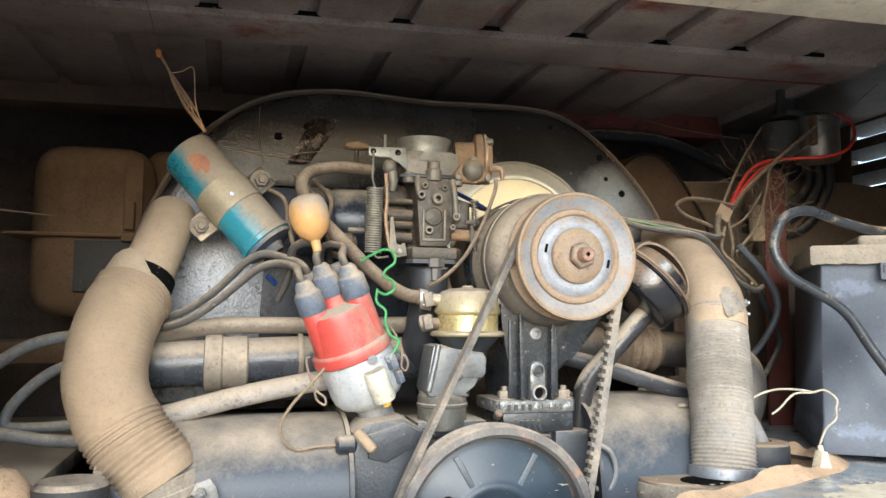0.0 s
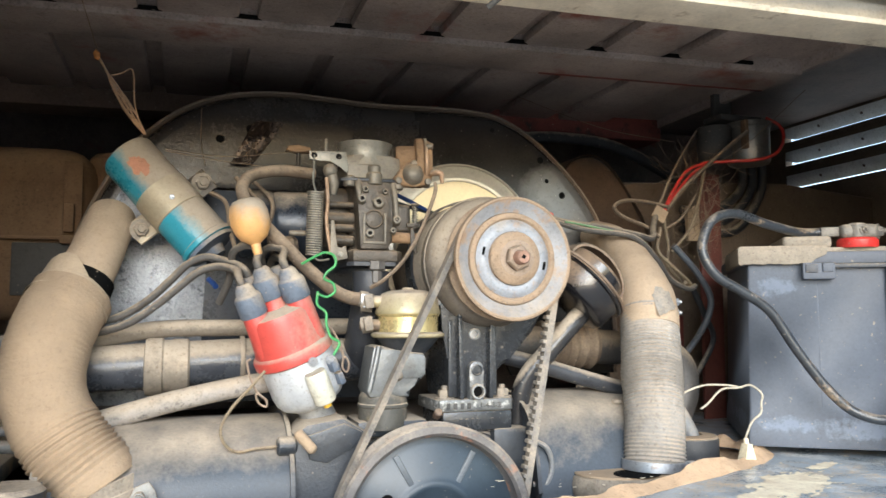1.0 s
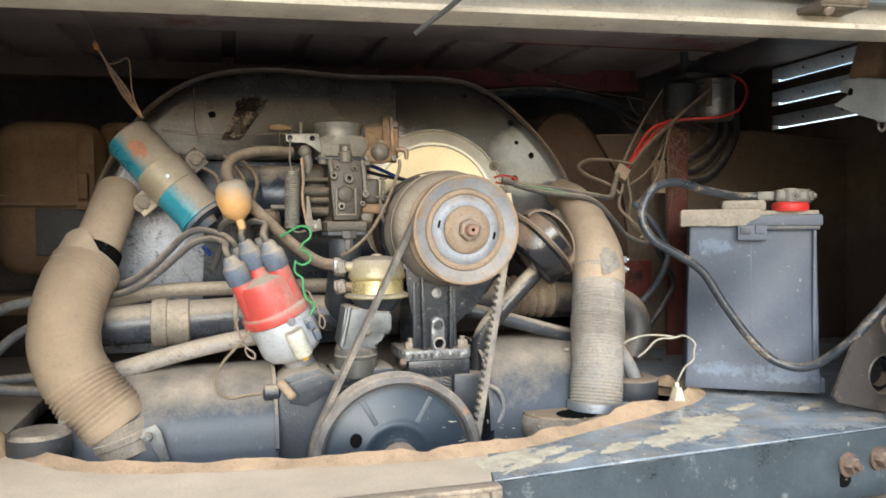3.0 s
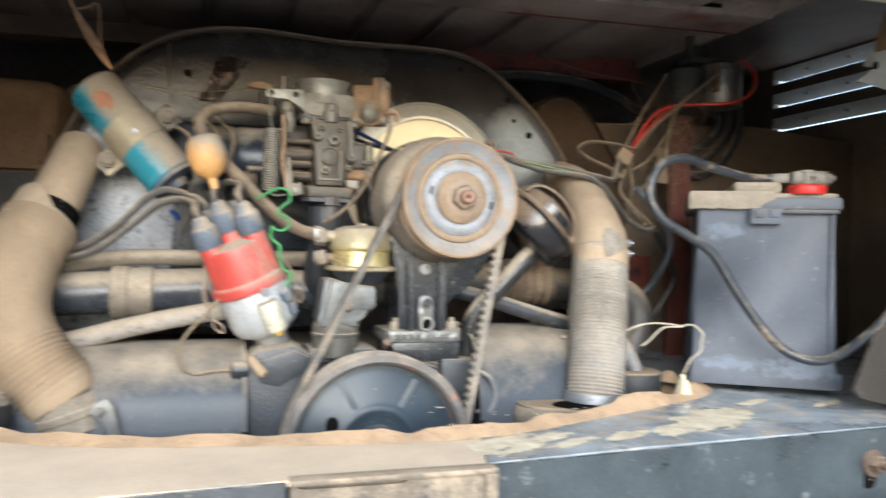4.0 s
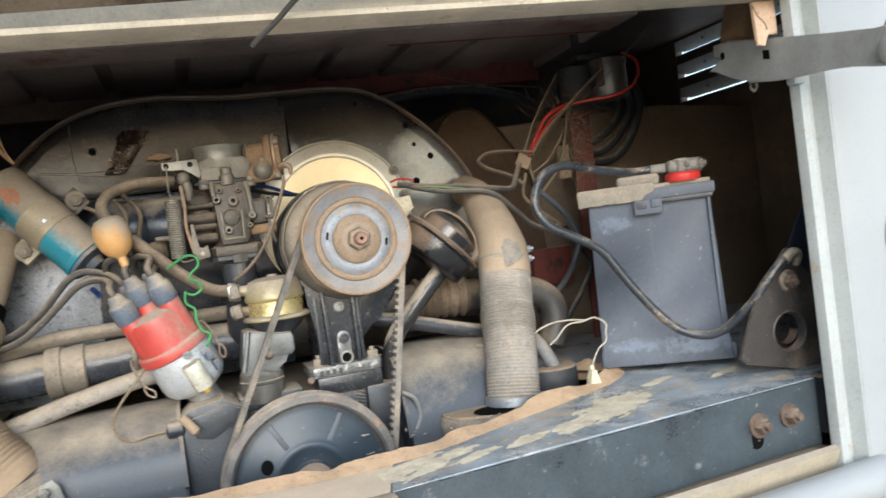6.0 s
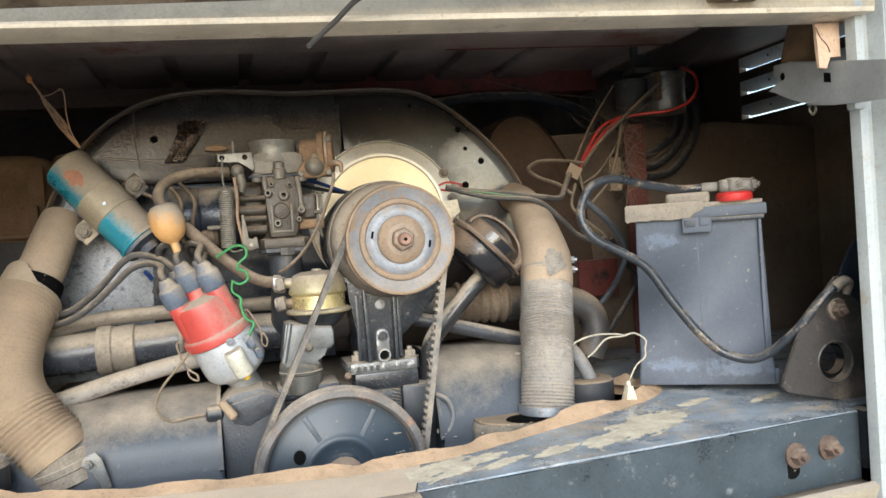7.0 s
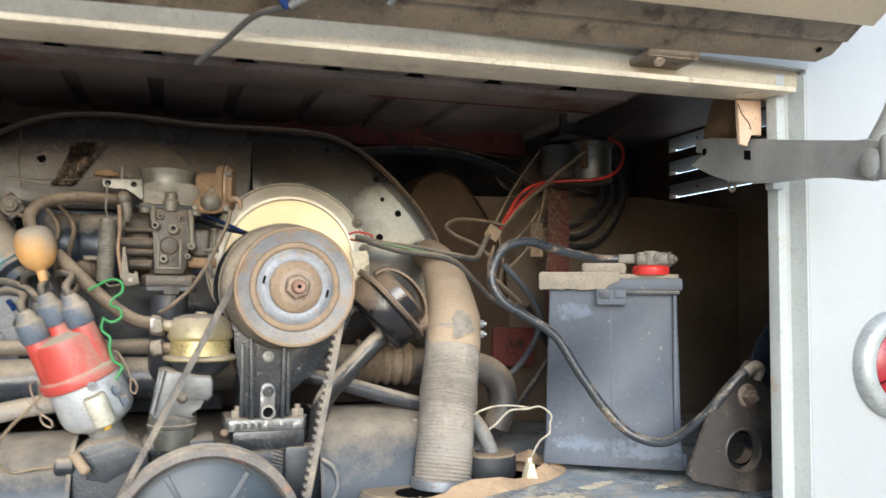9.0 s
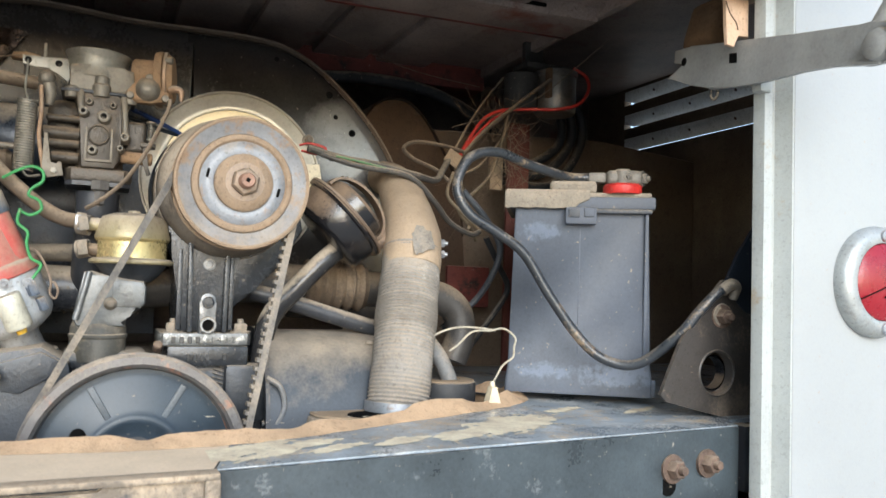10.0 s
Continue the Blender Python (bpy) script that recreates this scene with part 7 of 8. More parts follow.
for pts in ([(0.020, 0.83, 1.09), (0.045, 0.815, 1.075), (0.050, 0.80, 1.045), (0.056, 0.79, 1.02)], [(0.055, 0.80, 1.098), (0.075, 0.776, 1.07), (0.072, 0.776, 1.04), (0.080, 0.776, 1.01)], [(0.07, 0.80, 1.098), (0.090, 0.776, 1.07), (0.086, 0.776, 1.04), (0.094, 0.776, 1.01)]):
    wire("brown_wire", pts, 0.0024, M_DHOSE, "brown dusty wire hanging behind the filter", "wire", 6, 8, "brown wires")

# ---- harness at the right of the engine ----
HARN = [
    ("harness", [(0.395, 0.79, 1.071), (0.43, 0.79, 1.064), (0.475, 0.785, 1.059), (0.520, 0.785, 1.052), (0.553, 0.80, 1.050), (0.575, 0.83, 1.066), (0.592, 0.85, 1.085)], 0.0040, "M_LEADWIRE", "dusty taped harness from generator to connector"),
    ("harness", [(0.41, 0.79, 1.066), (0.45, 0.78, 1.055), (0.505, 0.766, 1.047), (0.540, 0.772, 1.022), (0.570, 0.79, 1.000), (0.600, 0.795, 0.988), (0.615, 0.80, 0.992)], 0.0034, "M_LEADWIRE", "dusty grey-brown wire over the elbow"),
    ("loop_wire", [(0.618, 0.86, 1.100), (0.585, 0.855, 1.104), (0.548, 0.852, 1.104), (0.531, 0.85, 1.094), (0.545, 0.85, 1.082), (0.570, 0.84, 1.070), (0.585, 0.83, 1.055)], 0.0026, "M_DHOSE", "tan looped wire above the elbow"),
    ("loop_wire", [(0.600, 0.85, 1.07), (0.588, 0.84, 1.04), (0.600, 0.83, 1.02), (0.625, 0.83, 1.00), (0.632, 0.83, 0.992), (0.620, 0.82, 0.990), (0.600, 0.80, 0.996)], 0.0022, "M_WEBWIRE", "thin tan wire folded back on itself"),
    ("loop_wire", [(0.61, 0.86, 1.09), (0.618, 0.86, 1.05), (0.610, 0.85, 1.02), (0.628, 0.85, 1.0), (0.640, 0.86, 0.985)], 0.0022, "M_WEBWIRE", "thin tan wire beside the post"),
    ("grey_hose", [(0.605, 0.83, 1.045), (0.640, 0.83, 1.010), (0.660, 0.83, 0.975), (0.655, 0.84, 0.94), (0.640, 0.86, 0.905), (0.60, 0.87, 0.87)], 0.0042, "M_RUBBER", "grey hose looping down behind the battery cable"),
    ("grey_hose", [(0.655, 0.86, 0.99), (0.680, 0.87, 0.955), (0.700, 0.88, 0.92), (0.66, 0.87, 0.87), (0.63, 0.86, 0.84)], 0.0040, "M_BLACKRUBBER", "dark hose looping behind the battery"),
    ("red_wire", [(0.614, 0.862, 1.095), (0.628, 0.862, 1.120), (0.648, 0.860, 1.148), (0.676, 0.858, 1.162), (0.710, 0.852, 1.166), (0.748, 0.838, 1.168), (0.778, 0.835, 1.178), (0.797, 0.84, 1.200), (0.800, 0.85, 1.222), (0.785, 0.86, 1.235)], 0.0023, "M_REDWIRE", "bright red wire looping from the regulator"),
    ("red_wire", [(0.616, 0.862, 1.096), (0.634, 0.862, 1.120), (0.660, 0.860, 1.148), (0.684, 0.858, 1.162)], 0.0020, "M_REDWIRE", "second red wire beside it"),
    ("brown_lead", [(0.618, 0.862, 1.096), (0.645, 0.858, 1.128), (0.680, 0.852, 1.160), (0.715, 0.846, 1.190), (0.738, 0.842, 1.208)], 0.0028, "M_DHOSE", "brown dusty lead up to the regulator"),
    ("brown_lead", [(0.600, 0.86, 1.09), (0.63, 0.87, 1.14), (0.66, 0.88, 1.18), (0.69, 0.89, 1.215)], 0.0018, "M_DHOSE", "thin brown lead behind the red wires"),
    ("brown_lead", [(0.62, 0.87, 1.07), (0.655, 0.88, 1.09), (0.690, 0.89, 1.13), (0.715, 0.90, 1.17)], 0.0018, "M_DHOSE", "thin brown lead in the tangle"),
    ("brown_lead", [(0.63, 0.87, 1.04), (0.668, 0.88, 1.075), (0.685, 0.88, 1.12), (0.70, 0.885, 1.18)], 0.0022, "M_WEBWIRE", "thin tan lead in the tangle"),
    ("green_lead", [(0.425, 0.782, 1.064), (0.450, 0.778, 1.060), (0.49, 0.768, 1.051), (0.52, 0.764, 1.040)], 0.0013, "M_DULLGREEN", "dull green wire on the harness"),
    ("red_lead", [(0.388, 0.80, 1.075), (0.400, 0.80, 1.078), (0.418, 0.80, 1.074), (0.408, 0.80, 1.067), (0.390, 0.80, 1.069)], 0.0014, "M_REDWIRE", "faded red wire loop at the generator"),
    ("white_wire", [(0.554, 0.645, 0.822), (0.557, 0.648, 0.826), (0.563, 0.652, 0.833), (0.572, 0.654, 0.845), (0.584, 0.655, 0.853), (0.585, 0.655, 0.863), (0.586, 0.655, 0.873), (0.573, 0.656, 0.882), (0.557, 0.656, 0.880), (0.538, 0.658, 0.8785), (0.523, 0.660, 0.865), (0.515, 0.662, 0.859)], 0.0011, "M_WHITEWIRE", "thin kinked cream wire rising from a plug"),
    ("white_wire", [(0.566, 0.660, 0.8795), (0.550, 0.667, 0.882), (0.528, 0.672, 0.882), (0.509, 0.676, 0.876), (0.499, 0.678, 0.868), (0.492, 0.690, 0.850), (0.502, 0.700, 0.826)], 0.0011, "M_WHITEWIRE", "second thin cream wire behind the hose"),
]
MATS = {"M_LEADWIRE": M_LEADWIRE, "M_DHOSE": M_DHOSE, "M_WEBWIRE": M_WEBWIRE, "M_RUBBER": M_RUBBER, "M_BLACKRUBBER": M_BLACKRUBBER, "M_REDWIRE": M_REDWIRE, "M_DULLGREEN": M_DULLGREEN, "M_WHITEWIRE": M_WHITEWIRE}
for name, pts, r, m, lab in HARN:
    wire(name, pts, r, MATS[m], lab, "wire", 6, 9)
plug = thing("wire_plug", (0.5535, 0.642, 0.804), "cream plastic wire plug standing on the dust", "plug")
part("shell", prism(B(), [(0.5465, 0.8040), (0.5620, 0.8040), (0.5600, 0.8100), (0.5580, 0.8250), (0.5520, 0.8255), (0.5480, 0.8100)], (0, 0.637, 0), X, Z, -0.011, 0.0012), M_CREAM, plug)
part("collar", box(B(), (0.5542, 0.6420, 0.8065), (0.0172, 0.0125, 0.0045), 0.001), M_CREAM, plug)
part("crimp", can(B(), (0.5550, 0.643, 0.8240), (0.5555, 0.645, 0.8300), 0.0026, 0.0006, 10), M_CREAM, plug)
single("paper_tag", box(B(), (0.598, 0.848, 1.088), (0.020, 0.002, 0.018), 0.0006, Matrix.Rotation(radians(30), 3, "Y")), M_CARD, "folded tan tape tag on the harness", "tag")
single("white_piece", prism(B(), [(0.391, 1.054), (0.399, 1.030), (0.407, 1.034), (0.415, 1.040), (0.412, 1.056)], (0, 0.802, 0), X, Z, -0.003, 0.0008), M_CREAM, "small white piece behind the pulley", "clip")

# ---- twig, cobwebs ----
random.seed(11)
tw = thing("dry_twig", (-0.038, 0.825, 1.143), "dry twig with cobweb on the coil", "twig")
part("stem", tube(B(), [(-0.037, 0.822, 1.143), (-0.050, 0.825, 1.160), (-0.062, 0.828, 1.178), (-0.074, 0.829, 1.205), (-0.082, 0.830, 1.220)], [0.0010, 0.0014, 0.0013, 0.0011], 8, 10, wobble=0.9), M_TWIG, tw)
part("stem", tube(B(), [(-0.036, 0.822, 1.143), (-0.046, 0.825, 1.165), (-0.062, 0.828, 1.190), (-0.074, 0.829, 1.205)], 0.0008, 6, 6, wobble=0.5), M_TWIG, tw)
for k in range(6):
    wob = [Vector((random.uniform(-0.004, 0.004), random.uniform(-0.003, 0.003), random.uniform(-0.003, 0.003))) for _ in range(5)]
    line_ = [Vector((-0.036, 0.822, 1.143)).lerp(Vector((-0.076, 0.829, 1.208)), i / 4) + wob[i] * (0.3 if i in (0, 4) else 1.0) for i in range(5)]
    part("fibre", tube(B(), line_, random.uniform(0.0004, 0.0009), 5, 4, wobble=0.6), M_TWIG, tw)
part("side_shoot", tube(B(), [(-0.039, 0.822, 1.146), (-0.047, 0.826, 1.175), (-0.050, 0.828, 1.210), (-0.062, 0.829, 1.206), (-0.074, 0.829, 1.203)], 0.0007, 5, 6), M_TWIG, tw)
part("dry_bud", lathe(B(), [(0, 0), (0.0030, 0.003), (0.0034, 0.008), (0, 0.013)], (-0.084, 0.830, 1.218), (-0.2, 0, 1), 10), M_BUD, tw, "orange dry bud")
webs = B()
WEBS = [
    ((-0.085, 0.83, 1.23), (-0.095, 0.70, 1.265), (-0.11, 0.60, 1.31)), ((-0.016, 0.83, 1.130), (0.045, 0.82, 1.124), (0.122, 0.73, 1.117)),
    ((-0.016, 0.83, 1.128), (0.050, 0.83, 1.120), (0.118, 0.75, 1.100)), ((0.60, 0.86, 1.13), (0.70, 0.83, 1.17), (0.80, 0.80, 1.26)),
    ((0.44, 0.95, 1.26), (0.56, 0.93, 1.22), (0.66, 0.90, 1.20)), ((0.02, 0.875, 1.19), (0.02, 0.87, 1.15), (0.025, 0.86, 1.12)),
    ((-0.40, 0.80, 1.055), (-0.28, 0.82, 1.056), (-0.18, 0.86, 1.053)), ((-0.40, 0.80, 1.062), (-0.28, 0.82, 1.058), (-0.18, 0.86, 1.053)),
]
for pts in WEBS:
    tube(webs, pts, 0.00045, 4, 6)
for i in range(130):
    a = Vector((random.uniform(0.64, 0.72), random.uniform(0.86, 0.92), random.uniform(1.06, 1.18)))
    b = a + Vector((random.uniform(-0.04, 0.05), random.uniform(-0.02, 0.02), random.uniform(-0.05, 0.04)))
    tube(webs, [a, a.lerp(b, 0.5) + Vector((0, 0, -0.006)), b], random.uniform(0.00018, 0.00045), 4, 3)
for i in range(120):
    a = Vector((random.uniform(0.645, 0.735), random.uniform(0.885, 0.93), random.uniform(1.03, 1.20)))
    b = a + Vector((random.gauss(0.0, 0.016), random.uniform(-0.015, 0.015), random.gauss(-0.02, 0.03)))
    tube(webs, [a, a.lerp(b, 0.5) + Vector((random.uniform(-0.006, 0.006), 0, -0.004)), b], random.uniform(0.00012, 0.0003), 4, 3)
single("cobwebs", webs, M_WEB, "dusty cobweb strands across the bay", "cobweb", kind="stuff")

# ---- rail hardware, dust, latch ----
for x, zz in ((0.6435, 0.7745), (0.6845, 0.7760)):
    part("rail_bolt", bolt(B(), (x, front(x) - 0.0040, zz), Vector((0.10, -1, 0.06)), 0.0082, 0.010), M_RUSTBOLT, rail, "rusty hexagon bolt")
    part("rust_ring", prism(B(), [(p + 0.0012 * noise.noise(Vector((i, 3, x))), q) for i, (p, q) in enumerate(circle(x, zz, 0.0120, 0, 360, 20)[:-1])], (0, front(x) - 0.0042, 0), X, Z, -0.0018, 0.0004), M_RUSTBOLT, rail, "ring of rust round the bolt")
part("slot_hole", prism(B(), circle(0.6395, 0.7600, 0.0085, 0, 360, 14)[:-1], (0, front(0.645) - 0.0034, 0), X, Z, 0.0006), M_HOLE, rail)
lat = thing("lid_catch", (0.19, 0.45, 0.735), "dusty brown lid catch plate with a striker loop", "catch")
bm = B()
prism(bm, [(0.120, 0.806), (0.120, 0.735), (0.262, 0.735), (0.262, 0.806), (0.200, 0.806), (0.196, 0.800), (0.128, 0.800)], (0, 0.436, 0), X, Z, -0.006, 0.001)
part("plate", bm, M_LATCH, lat)
part("rib", box(B(), (0.258, 0.437, 0.770), (0.010, 0.010, 0.070), 0.003), M_LATCH, lat)
part("lip", box(B(), (0.191, 0.439, 0.806), (0.142, 0.014, 0.004), 0.001), M_LATCH, lat)
for x in (0.1555, 0.1945):
    part("striker_leg", box(B(), (x, 0.424, 0.765), (0.009, 0.018, 0.046), 0.003), M_STRIKER, lat, "dust-caked striker leg")
part("striker_bar", box(B(), (0.175, 0.4215, 0.783), (0.048, 0.012, 0.011), 0.004), M_STRIKER, lat, "dust-caked striker bar")
part("tongue", prism(B(), [(0.163, 0.752), (0.187, 0.752), (0.184, 0.771), (0.166, 0.771)], (0, 0.4285, 0), X, Z, -0.006, 0.0012), M_LATCH, lat)

# crumbled dust along the inner edge of the shelf
random.seed(21)
bm = B()
rows = []
steps = [p for p in catmull([(a, b, 0) for a, b in inner], 14) if -0.135 < p.x < 0.616]
lump = lambda k: 0.5 + 0.5 * noise.noise(Vector((k * 0.33, 3.7, 0))) + 0.35 * noise.noise(Vector((k * 1.1, 9.1, 0)))
for i, p in enumerate(steps):
    q0, q1 = steps[max(i - 1, 0)], steps[min(i + 1, len(steps) - 1)]
    d = (q1 - q0).normalized()
    nrm = Vector((-d.y, d.x, 0))
    if nrm.y < 0:
        nrm = -nrm
    fade = min(1, (i + 2) / 14, (len(steps) - i + 1) / 18)
    tooth = abs(math.sin(i * 0.21 + 1.4 * noise.noise(Vector((i * 0.09, 4.4, 0))))) ** 1.5
    h = (0.002 + 0.008 * tooth * (0.5 + max(0, lump(i * 0.3))) + 0.004 * max(0, lump(i * 0.9))) * fade * (0.4 if p.x < 0.2 else 0.55 if p.x < 0.45 else 0.9)
    out = 0.003 * noise.noise(Vector((i * 0.4, 1.3, 5)))
    rows.append([bm.verts.new(p + nrm * a + Vector((0, 0, z))) for a, z in ((-0.014 - out, 0.8062), (-0.009 + out, 0.8070 + h * 0.25), (-0.003, 0.807 + h * 0.75), (0.002 + out, 0.808 + h), (0.006, 0.806 + h * 0.75), (0.009, 0.798), (0.004, 0.790))])
for a, b in zip(rows, rows[1:]):
    for j in range(6):
        bm.faces.new((a[j], a[j + 1], b[j + 1], b[j]))
single("dust_seal", bm, M_DUST, "crumbled tan dust and foam along the shelf edge", "dust", kind="stuff")
# pale dust drifts on the shelf: low flat patches with ragged rims
def film_at(x, y):
    v = 0.0
    for cx, cy, rx, ry in ((0.525, 0.548, 0.062, 0.036), (0.462, 0.516, 0.034, 0.018), (0.405, 0.503, 0.030, 0.011), (0.350, 0.492, 0.030, 0.009), (0.300, 0.483, 0.030, 0.009), (0.285, 0.498, 0.05, 0.022), (0.335, 0.510, 0.03, 0.012), (0.615, 0.605, 0.026, 0.010), (0.690, 0.585, 0.03, 0.008)):
        p, q = (x - cx) / rx, (y - cy - 0.45 * (x - cx)) / ry
        v = max(v, 1.25 - (p * p + q * q))
    grain = noise.noise(Vector((x * 38 + y * 20, y * 120 - x * 55, 2.0))) + 0.7 * noise.noise(Vector((x * 150, y * 260 - x * 110, 5.0)))
    return v + 0.62 * grain - 0.45


bm = B()
cell, grid = 0.0015, {}


def film_vert(i, j):
    if (i, j) not in grid:
        x, y = 0.262 + i * cell, 0.45 + j * cell
        grid[i, j] = bm.verts.new((x + 0.0005 * noise.noise(Vector((x * 900, y * 900, 1))), y + 0.0005 * noise.noise(Vector((x * 900, y * 900, 7))), 0.8064 + 0.0003 * noise.noise(Vector((x * 300, y * 300, 3)))))
    return grid[i, j]


for i in range(310):
    for j in range(130):
        x, y = 0.262 + (i + 0.5) * cell, 0.45 + (j + 0.5) * cell
        if y > front(x) + 0.004 and film_at(x, y) > 0:
            bm.faces.new((film_vert(i, j), film_vert(i + 1, j), film_vert(i + 1, j + 1), film_vert(i, j + 1)))
single("dust_film", bm, M_PALEDUST, "streaked film of dried tan mud on the shelf", "dust", kind="stuff")

# ---- raised lid, hinge, stay ----
LU = Vector((0.948, 0, 0.042)).normalized()
LD = Vector((0, -math.cos(radians(30)), math.sin(radians(30))))
LN = LU.cross(LD).normalized()
lo = Vector((-0.2, 0.430, 1.181))
wdt = 0.949


def lid_prism(outline, lift, depth, bev):
    return prism(B(), outline, lo - LN * (lift + depth), LU, LD, depth, bev)


# LN points down and inwards, to the camera
lid = part("engine_lid", lid_prism([(0, 0), (wdt - 0.012, 0), (wdt, 0.010), (wdt, 0.55), (0, 0.55)], 0.0, 0.004, 0.001), M_WHITE, van, "raised engine lid, grimy cream inside")
part("hinge_edge", lid_prism([(0, 0.0), (wdt - 0.012, 0.0), (wdt - 0.001, 0.010), (wdt - 0.001, 0.026), (0, 0.026)], -0.006, 0.0055, 0.002), M_LIDDARK, lid, "grimy hinge-side fold")
part("hinge_strip", lid_prism([(0, 0.028), (wdt - 0.002, 0.028), (wdt - 0.002, 0.052), (0, 0.052)], -0.010, 0.0095, 0.003), M_LIDDARK, lid)
part("inner_frame", lid_prism([(0, 0.054), (wdt - 0.003, 0.054), (wdt - 0.003, 0.50), (wdt - 0.09, 0.50), (wdt - 0.09, 0.16), (wdt - 0.12, 0.125), (0.50, 0.125), (0.46, 0.085), (0, 0.085)], -0.022, 0.0215, 0.0095), M_LID, lid, "cream inner frame, stained brown")
part("inner_field", lid_prism([(0, 0.087), (0.45, 0.087), (0.50, 0.127), (wdt - 0.125, 0.127), (wdt - 0.092, 0.16), (wdt - 0.092, 0.50), (0, 0.50)], -0.008, 0.0075, 0.002), M_LID, lid)
part("corner_hole", lathe(B(), [(0, 0), (0.0026, 0), (0.0030, 0.0008)], lo + LU * (wdt - 0.022) + LD * 0.016 + LN * 0.0066, LN, 14), M_HOLE, lid)
part("stained_flap", lid_prism([(0.40, 0.046), (0.53, 0.046), (0.51, 0.052), (0.45, 0.056)], -0.013, 0.003, 0.001), M_LIDDARK, lid, "torn grimy seam")
hin = part("lid_hinge", box(B(), (0.587, 0.447, 1.2085), (0.050, 0.034, 0.006), 0.002, Matrix.Rotation(radians(-1.4), 3, "Y")), M_LIDDARK, van, "grimy grey steel lid hinge")
part("knuckle", can(B(), (0.560, 0.432, 1.211), (0.612, 0.432, 1.2125), 0.0050, 0.0015, 16), M_LIDDARK, hin)
part("rivet", can(B(), (0.575, 0.437, 1.2045), (0.575, 0.434, 1.2015), 0.005, 0.0015, 14), M_STEELRUST, hin)

st = thing("lid_stay", (0.72, 0.44, 1.10), "pale grey pressed-steel lid stay with pivot and rod", "lid stay")
so, sd = Vector((0.715, 0.488, 1.141)), Vector((-0.1037, -0.9946, 0))
sn = sd.cross(Z)
arm = [(-0.090, 0.0322), (-0.069, 0.0300), (-0.008, 0.0165), (0.076, -0.0015), (0.1375, -0.0137), (0.150, -0.0146), (0.172, -0.0192), (0.176, -0.0493), (0.159, -0.0470), (0.141, -0.0434), (0.115, -0.0376), (0.0875, -0.0340), (0.040, -0.0310), (0.006, -0.0270), (-0.032, -0.0205), (-0.0628, -0.0100), (-0.090, 0.0020), (-0.104, 0.0060), (-0.072, 0.0146), (-0.091, 0.0189)]
part("arm", prism(B(), arm, so, sd, Z, 0.003, 0.0008), M_ARM, st)
part("arm_flange", prism(B(), [(a, b + 0.0016) for a, b in arm[1:6]] + [(a, b - 0.0014) for a, b in arm[5:0:-1]], so, sd, Z, -0.010, 0.0005), M_ARM, st)
part("arm_flange", prism(B(), [(a, b - 0.0014) for a, b in arm[8:15]] + [(a, b + 0.0014) for a, b in arm[14:7:-1]], so, sd, Z, 0.005, 0.0004), M_ARM, st)
part("square_hole", prism(B(), [(-0.0052, -0.0035), (0.0052, -0.0058), (0.0052, 0.0035), (-0.0052, 0.0058)], so + sn * 0.0030, sd, Z, 0.0003), M_HOLE, st)
part("round_hole", prism(B(), circle(-0.074, 0.0165, 0.0042, 0, 360, 14)[:-1], so + sn * 0.0030, sd, Z, 0.0003), M_HOLE, st)
pv = so + sd * 0.168 - Z * 0.034
part("pivot", lathe(B(), [(0.0120, -0.004), (0.0125, 0.004), (0.0110, 0.008), (0.006, 0.010), (0, 0.010)], pv - sd * 0.010, sn, 26), M_ARM, st)
part("end_cap", box(B(), pv + sd * 0.005 + Z * 0.003, (0.018, 0.013, 0.034), 0.006, Matrix((sn, sd, Z)).transposed(), 3), M_ARM, st, "rounded end cap")
part("rod", tube(B(), [pv - sd * 0.012 + Vector((0.004, 0.004, -0.010)), pv - sd * 0.012 + Vector((0.006, 0.004, 0.012)), pv + Vector((0.016, 0.003, 0.05)), pv + Vector((0.036, 0.002, 0.12)), pv + Vector((0.070, -0.002, 0.27))], [0.0110, 0.0115, 0.0095, 0.0090, 0.0090], 18, 5, flat=0.6), M_ARM, st, "grey flattened stay rod")
hk = so - sd * 0.030 - Z * 0.0215
part("hook", tube(B(), [hk + sd * 0.004, hk + sd * 0.005 - Z * 0.006, hk - Z * 0.010, hk - sd * 0.005 - Z * 0.006, hk - sd * 0.004], 0.0014, 8, 5), M_DUSTYBOLT, st)
flap = thing("seal_flap", (0.706, 0.478, 1.15), "torn tan fibreboard flap at the opening's corner", "flap")
part("board", prism(B(), [(0.694, 1.192), (0.722, 1.194), (0.722, 1.159), (0.709, 1.160), (0.7055, 1.148), (0.6965, 1.149), (0.6955, 1.166)], (0, 0.480, 0), X, Z, -0.004, 0.001), M_FLAP, flap)
part("crack", tube(B(), [(0.694, 0.4795, 1.188), (0.699, 0.4795, 1.178), (0.706, 0.4795, 1.171), (0.709, 0.4795, 1.164)], 0.0004, 5, 3), M_HOLE, flap)
single("inner_pillar", box(B(), (0.742, 0.550, 1.192), (0.030, 0.045, 0.055), 0.012, Matrix.Rotation(radians(18), 3, "Y"), 3), M_BROWN, "brown dusty inner pillar end", "pillar")
single("jamb_tab", box(B(), (0.721, 0.463, 1.112), (0.014, 0.012, 0.016), 0.003), M_FLANGE, "bent painted tab under the stay", "tab")
# Black block added where only the dark gap beside the rail shows.
single("gap_block", box(B(), (0.742, 0.500, 0.775), (0.016, 0.020, 0.060), 0.003), M_BLACK, "added black block for the shaded gap at the rail's end", "post")

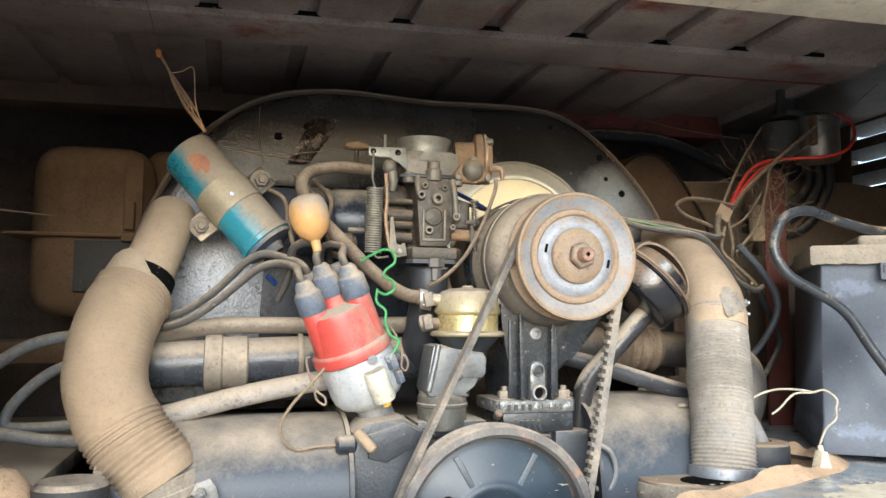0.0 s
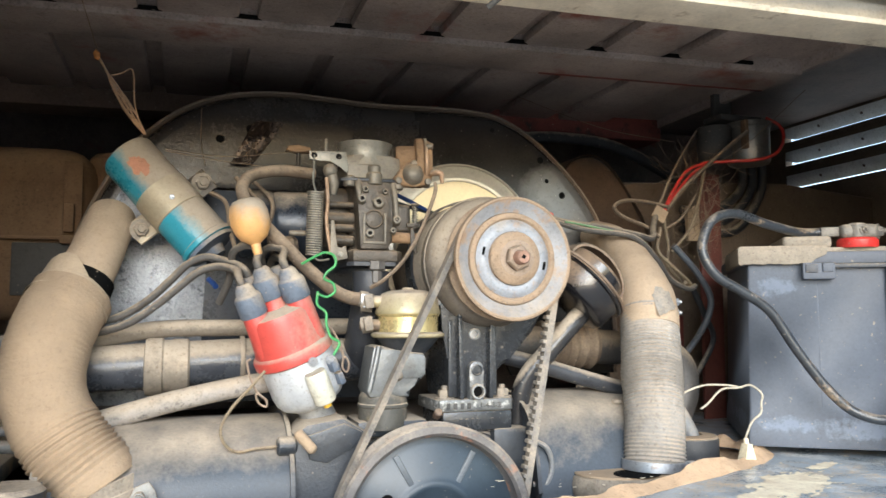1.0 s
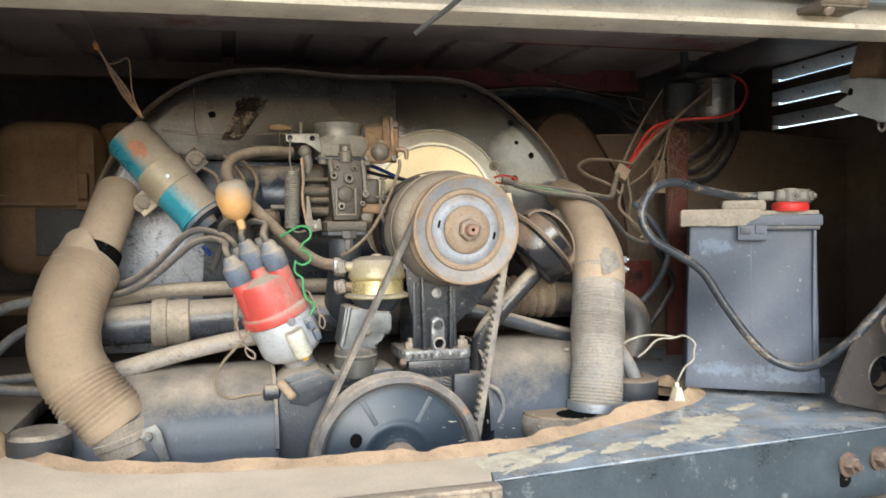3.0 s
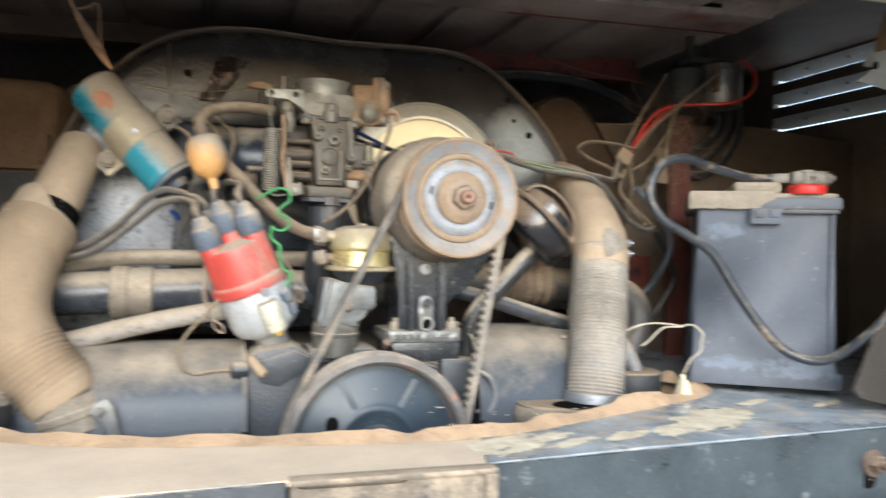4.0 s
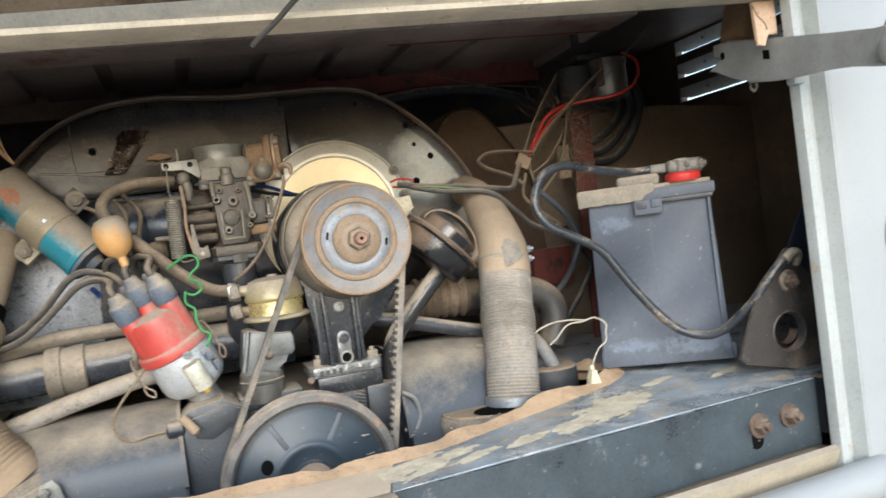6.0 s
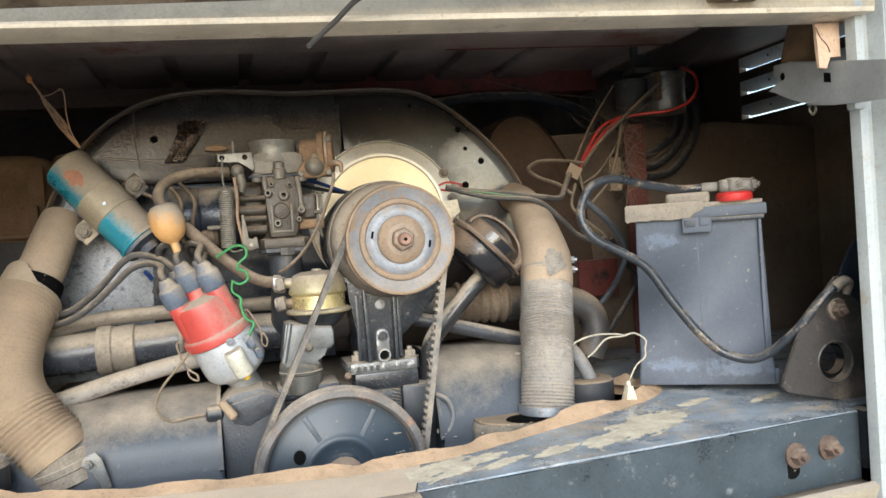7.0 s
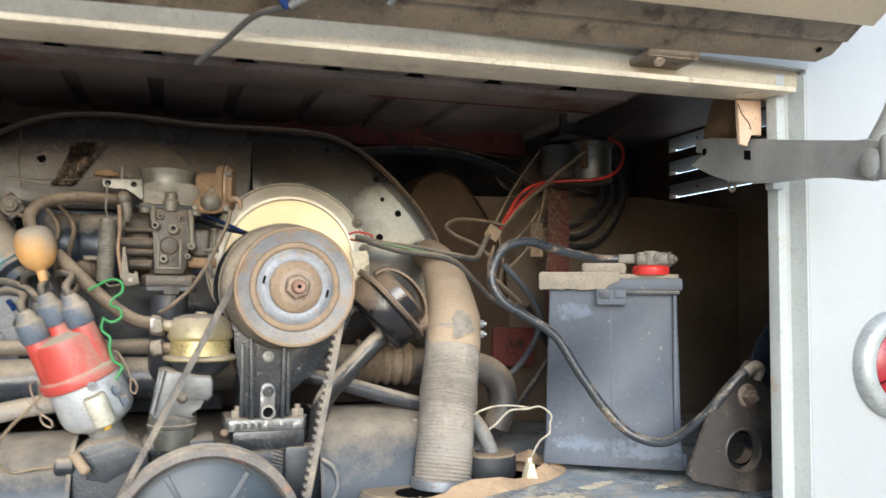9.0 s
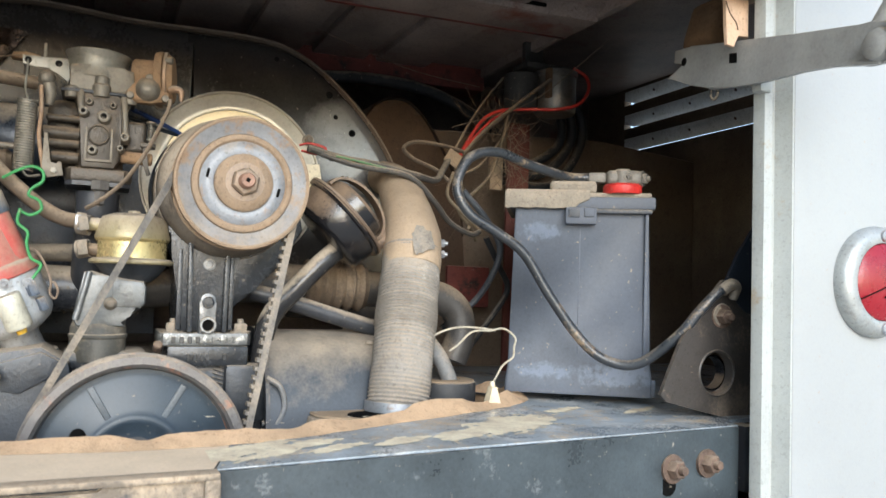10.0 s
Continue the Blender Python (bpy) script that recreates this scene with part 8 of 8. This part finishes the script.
wire("lid_wire", [(0.201, 0.458, 1.166), (0.207, 0.452, 1.171), (0.221, 0.440, 1.181), (0.234, 0.424, 1.191), (0.245, 0.414, 1.195), (0.260, 0.408, 1.198)], 0.0022, M_GREYPANEL, "black wire end hanging from the lid", "wire")
wire("lid_wire_grey", [(0.259, 0.407, 1.198), (0.267, 0.402, 1.202), (0.280, 0.394, 1.207), (0.296, 0.392, 1.209), (0.317, 0.391, 1.210), (0.328, 0.394, 1.209), (0.327, 0.399, 1.206)], 0.0026, M_GREYWIRE, "grey wire taped to the lid", "wire")
wire("blue_tape", [(0.249, 0.396, 1.205), (0.253, 0.402, 1.201), (0.257, 0.408, 1.198)], 0.0030, M_BLUE, "scrap of blue tape on the wire", "tape")

# ---- tail lamp ----
tl = thing("tail_lamp", (0.855, 0.452, 0.885), "round red tail lamp with a cracked lens and grey ring", "tail lamp")
tc = Vector((0.8510, 0.452, 0.9400))
part("ring", lathe(B(), [(0.0515, 0.0), (0.0520, 0.004), (0.0500, 0.010), (0.0450, 0.0135), (0.0385, 0.0140), (0.0362, 0.013), (0.0355, 0.009)], tc, -Y, 56), M_RING, tl)
part("lens", lathe(B(), [(0.0360, 0.009), (0.0352, 0.0125), (0.028, 0.0160), (0.015, 0.0180), (0, 0.0185)], tc, -Y, 44), M_REDLENS, tl, "cracked red lens")
for a in (92, 270):
    c = tc + Vector((math.cos(radians(a)) * 0.0425, -0.0138, math.sin(radians(a)) * 0.0425))
    part("screw", lathe(B(), [(0.0055, 0), (0.0050, 0.002), (0, 0.0028)], c, -Y, 16), M_STEEL, tl)
part("crack", tube(B(), [tc + Vector((-0.034, -0.0152, -0.016)), tc + Vector((-0.014, -0.0182, -0.008)), tc + Vector((0.004, -0.0188, 0.0)), tc + Vector((0.026, -0.0172, 0.012))], 0.0007, 5, 4), M_HOLE, tl)
part("chip", prism(B(), [(-0.009, -0.014), (0.006, -0.006), (0.005, -0.017)], tc + Vector((0, -0.0186, 0)), X, Z, 0.0005), M_HOLE, tl)
